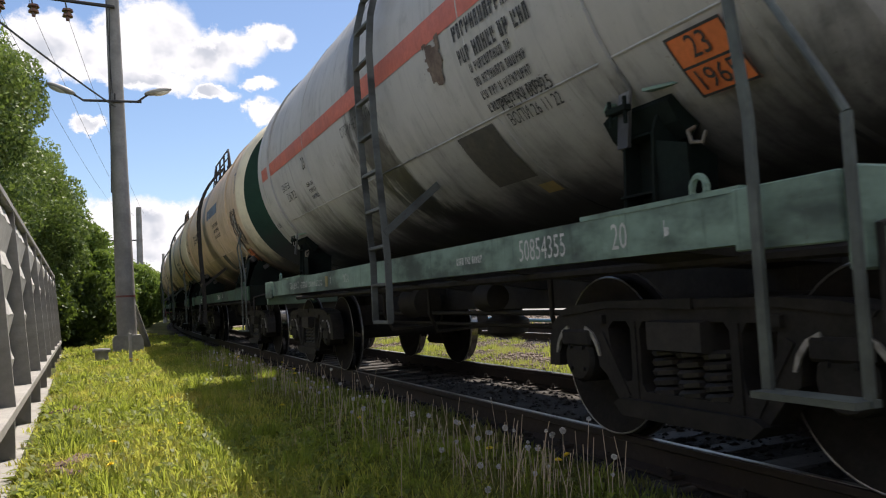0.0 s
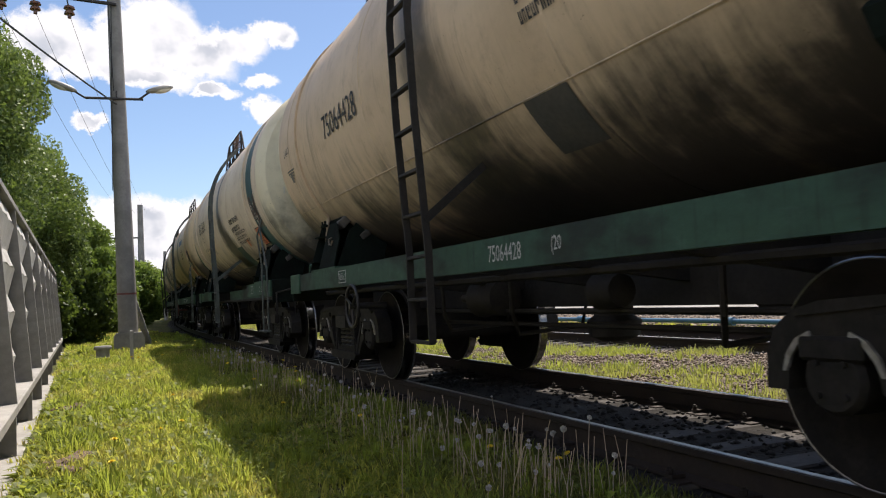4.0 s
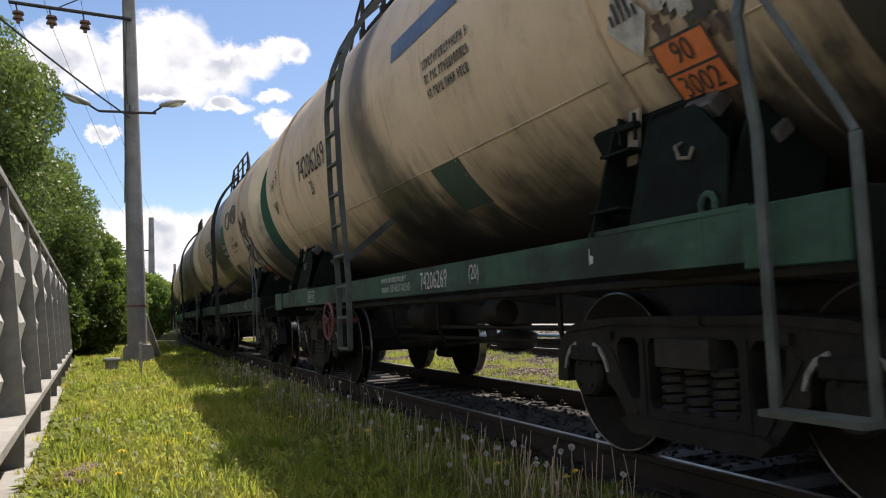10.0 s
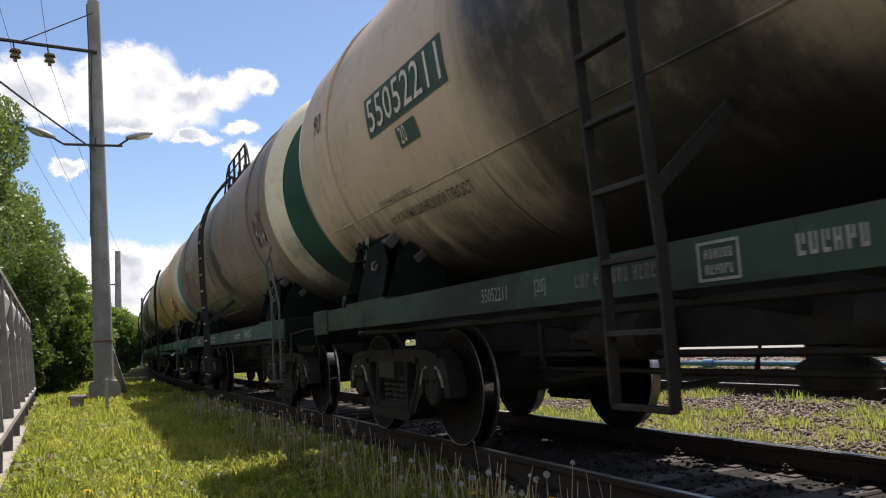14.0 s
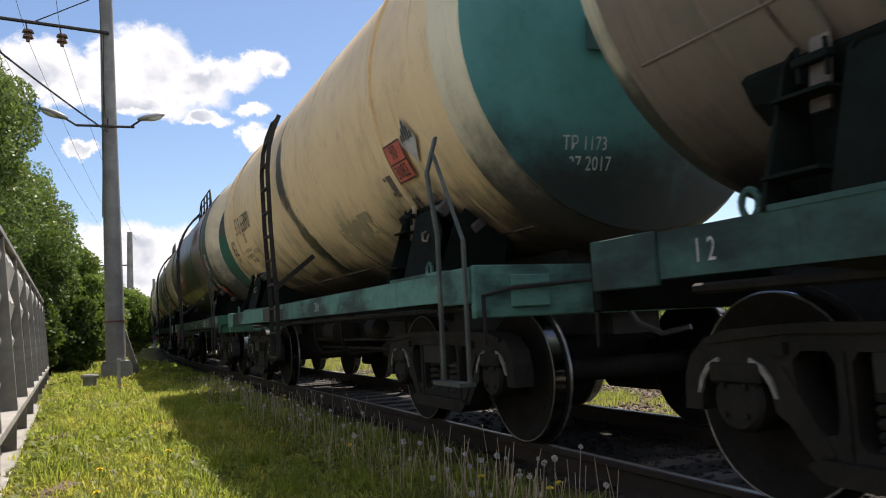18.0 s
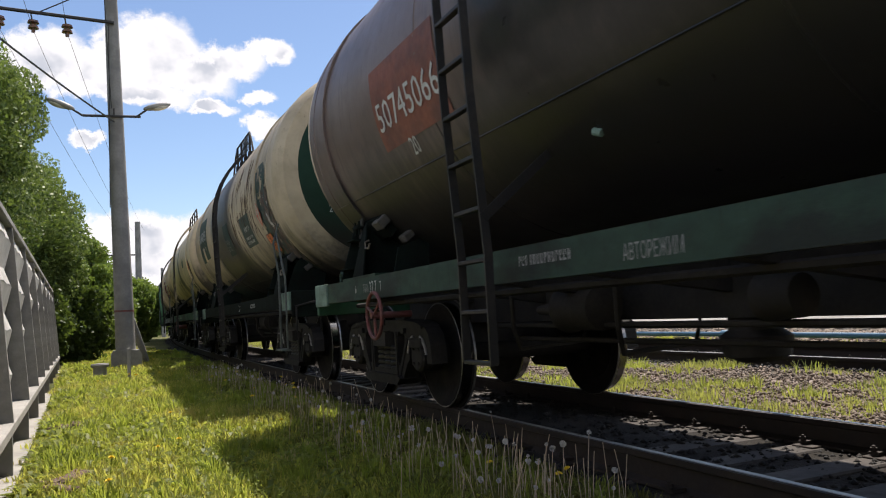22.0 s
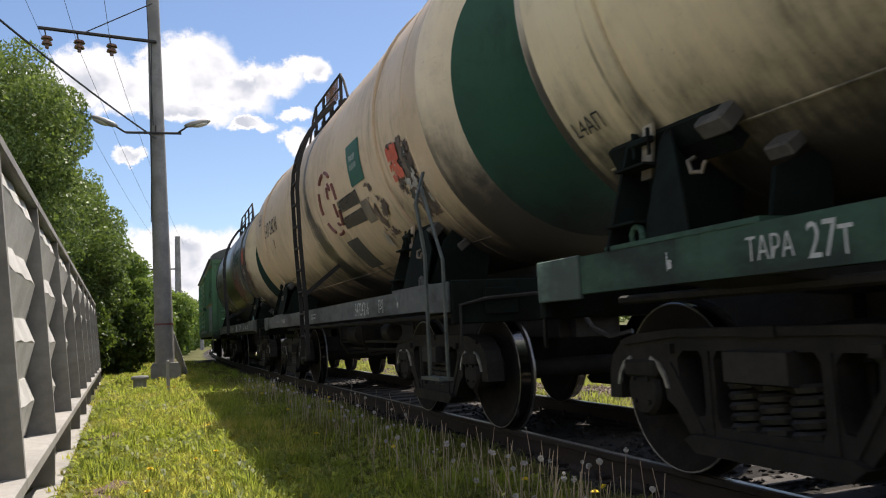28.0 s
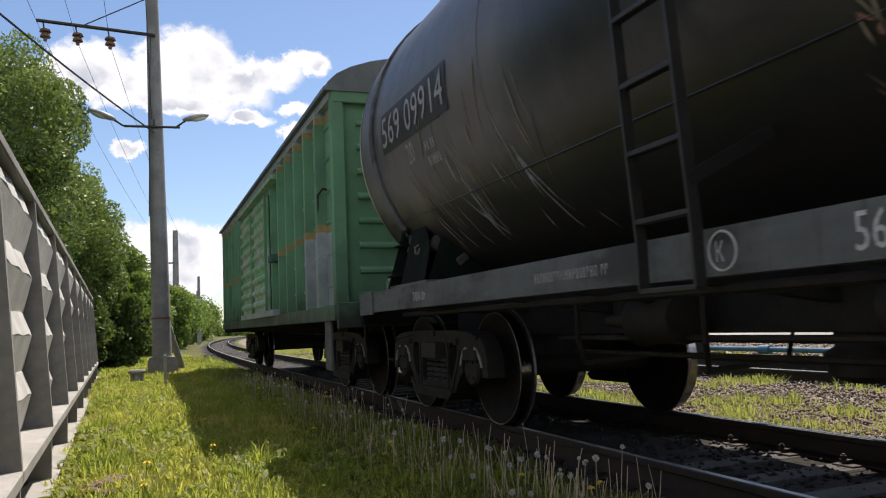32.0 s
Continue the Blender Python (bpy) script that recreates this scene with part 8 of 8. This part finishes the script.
def dandelions():
    rng = random.Random(8)
    first = tagged(new("dandelion"), "yellow dandelion flower in the grass", "flower", "dandelions on the verge")
    bm = bmesh.new()
    tube(bm, [(0, 0, -0.02), (0.01, 0, 0.09), (0, 0.01, 0.19)], 0.0035, 5)
    part("stem", bm, M["grass_weed"], first)
    bm = bmesh.new()
    for ring, (r, up) in enumerate(((0.024, 0.004), (0.018, 0.010), (0.010, 0.014))):
        for k in range(12):
            a = k * math.pi / 6 + ring * 0.26
            c, s = math.cos(a), math.sin(a)
            q = [(0, 0.01, 0.19), (c * r - s * 0.005, 0.01 + s * r + c * 0.005, 0.19 + up), (c * r * 1.12, 0.01 + s * r * 1.12, 0.191 + up), (c * r + s * 0.005, 0.01 + s * r - c * 0.005, 0.19 + up)]
            bm.faces.new([bm.verts.new(p) for p in q])
    part("flower", bm, M["petal"], first)
    spots = [(2.27, 5.1), (2.07, 4.2), (0.35, 6.6), (0.05, 5.2), (0.62, 8.6), (1.9, 6.3), (2.2, 3.7), (2.45, 3.9)]
    spots += [(rng.gauss(2.06, 0.25), rng.gauss(10.2, 1.6)) for _ in range(9)] + [(rng.uniform(-0.3, 1.8), rng.uniform(5, 20)) for _ in range(16)]
    spots += [(rng.uniform(0.8, 2.2), rng.uniform(20, 30)) for _ in range(14)]
    first.matrix_world = Matrix.Translation((1.44, 7.2, ground_z(1.44, 7.2)))
    for x, y in spots:
        copy_thing(first, Matrix.Translation((x, y, ground_z(x, y))) @ pose(0, 0, 0, rng.uniform(-12, 25), rng.uniform(-15, 15), rng.uniform(0, 360)) @ Matrix.Scale(rng.uniform(0.7, 1.2), 4))


dandelions()


def old_brick(x, y, turn):
    root = tagged(new("brick"), "old dark brick half sunk in the grass", "brick", "bricks by the fence")
    bm = bmesh.new()
    block(bm, (0, 0, 0.02), (0.24, 0.12, 0.09), bevel=0.012)
    bmesh.ops.subdivide_edges(bm, edges=bm.edges, cuts=2, use_grid_fill=True)
    for v in bm.verts:
        v.co += noise.noise_vector(v.co * 14 + Vector((x, y, 0))) * 0.012
    me = mesh_of(bm, "brick", M["brick"])
    root.matrix_world = Matrix.Translation((x, y, ground_z(x, y))) @ pose(0, 0, 0, 6, -5, turn)
    part("block", me, None, root)


for x, y, turn in ((-0.36, 6.05, 25), (-0.22, 6.3, 70), (-0.30, 5.85, 140), (-0.48, 9.5, 40), (-0.33, 9.7, 95)):
    old_brick(x, y, turn)


def valve_box(x, y):
    root = tagged(new("valve_box"), "small dark standpipe with a round lid by the mast", "standpipe")
    z = ground_z(x, y)
    bm = bmesh.new()
    lathe(bm, [(z - 0.05, 0.14), (z + 0.22, 0.14)], "z", 16, (x, y, 0))
    part("body", bm, M["concrete_dark"], root, smooth=True)
    bm = bmesh.new()
    lathe(bm, [(z + 0.22, 0.18), (z + 0.27, 0.19), (z + 0.30, 0.17), (z + 0.31, 0.02)], "z", 20, (x, y, 0))
    part("lid", bm, M["concrete_dark"], root, smooth=True)


valve_box(-0.14, 19.0)


def small_stake(x, y):
    ob = new("stake", mesh_of(block(bmesh.new(), (x, y, 0.1), (0.07, 0.05, 0.75), bevel=0.01), "stake", M["concrete"]))
    tagged(ob, "short weathered concrete stake in the grass", "stake")


small_stake(0.42, 17.5)


def blue_pipe():
    root = tagged(new("water_pipe"), "long blue pipe with couplings lying beyond the tracks", "pipe")
    bm = bmesh.new()
    tube(bm, [(12.9, -10 + 8 * i, -0.02 + 0.015 * (i % 2)) for i in range(11)], 0.058, 12)
    part("pipe", bm, M["pipe_blue"], root, smooth=True)
    for y in range(-5, 70, 6):
        bm = bmesh.new()
        rod(bm, (12.9, y + 0.7, -0.012), (12.9, y + 1.0, -0.012), 0.10, 14)
        part("coupling", bm, M["pipe_blue"], root, smooth=True)
        bm = bmesh.new()
        block(bm, (12.9, y + 2.4, -0.15), (0.3, 0.14, 0.14))
        part("bearer", bm, M["sleeper"], root)


blue_pipe()


def stones(name, count, xr, yr, size, label, seed, power=1.5, mat="ballast", lift=0.0):
    rng = np.random.default_rng(seed)
    base = np.array([(1, 0, 0), (-1, 0, 0), (0, 1, 0), (0, -1, 0), (0, 0, 1), (0, 0, -0.6)], np.float32)
    tri = np.array([(0, 2, 4), (2, 1, 4), (1, 3, 4), (3, 0, 4), (2, 0, 5), (1, 2, 5), (3, 1, 5), (0, 3, 5)])
    x, y = rng.uniform(*xr, count), yr[0] + (yr[1] - yr[0]) * rng.random(count) ** power
    c = np.stack([x, y, ground_np(x, y) + lift + rng.uniform(-0.01, 0.03, count)], 1)
    s = size * rng.uniform(0.5, 1.5, (count, 1, 1)) * rng.uniform(0.6, 1.2, (count, 6, 1))
    a = rng.uniform(0, 6.28, count)
    rot = np.stack([np.stack([np.cos(a), -np.sin(a), 0 * a], 1), np.stack([np.sin(a), np.cos(a), 0 * a], 1), np.stack([0 * a, 0 * a, 1 + 0 * a], 1)], 1)
    v = np.einsum("nij,nkj->nki", rot, base[None] * s * np.array((1, 0.8, 0.7))) + c[:, None]
    f = (np.arange(count)[:, None, None] * 6 + tri[None]).reshape(-1, 3)
    ob = new(name, soup(name, v.reshape(-1, 3), f, M[mat]))
    tagged(ob, label, "ballast", kind="stuff")


stones("ballast", 16000, (2.6, 5.2), (1.5, 40), 0.028, "dirty crushed stone between the sleepers, darkened for the train's shade", 2, 1.5, "bed_stone", -0.016)
stones("ballast_strip", 42000, (5.4, 8.3), (2.5, 45), 0.030, "sunlit brown crushed stone between the tracks", 3)
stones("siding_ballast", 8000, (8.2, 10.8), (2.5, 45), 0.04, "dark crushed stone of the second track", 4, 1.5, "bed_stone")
stones("rubble", 7000, (13.5, 17.2), (3, 60), 0.09, "pinkish brown rubble beyond the pipe", 6, 1.2)

# ------------------------------------------------------------------ movement


def run_of(t):
    """Metres that the first wagon's rear frame end has come past the camera at t."""
    return RUN[0] * t ** 4 + RUN[1] * t ** 3 + RUN[2] * t ** 2 + RUN[3] * t + RUN[4]


RUN = (-2.0647e-05, 1.19399e-03, 8.6796e-03, 3.43065, -12.5322)


def motions():
    for ob, offset, pivot in WAGONS:
        rows = []
        for i in range(65):
            t = i * 0.5
            u = offset - run_of(t)
            a, _ = line_at(u - pivot)
            b, _ = line_at(u + pivot)
            mid, d = (a + b) / 2, b - a
            rows.append((t, pose(mid.x, mid.y, 0, 0, 0, -math.degrees(math.atan2(d.x, d.y)))))
        walk(ob, rows)
    turns = []
    for i in range(267):
        t = i * 0.12
        turns.append((t, math.degrees(run_of(t) / WHEEL_R)))
    turns.append((32.0, math.degrees(run_of(32.0) / WHEEL_R)))
    for ob, y, index in WHEELSETS:
        walk(ob, [(t, pose(0, y, WHEEL_R, a)) for t, a in turns])


motions()
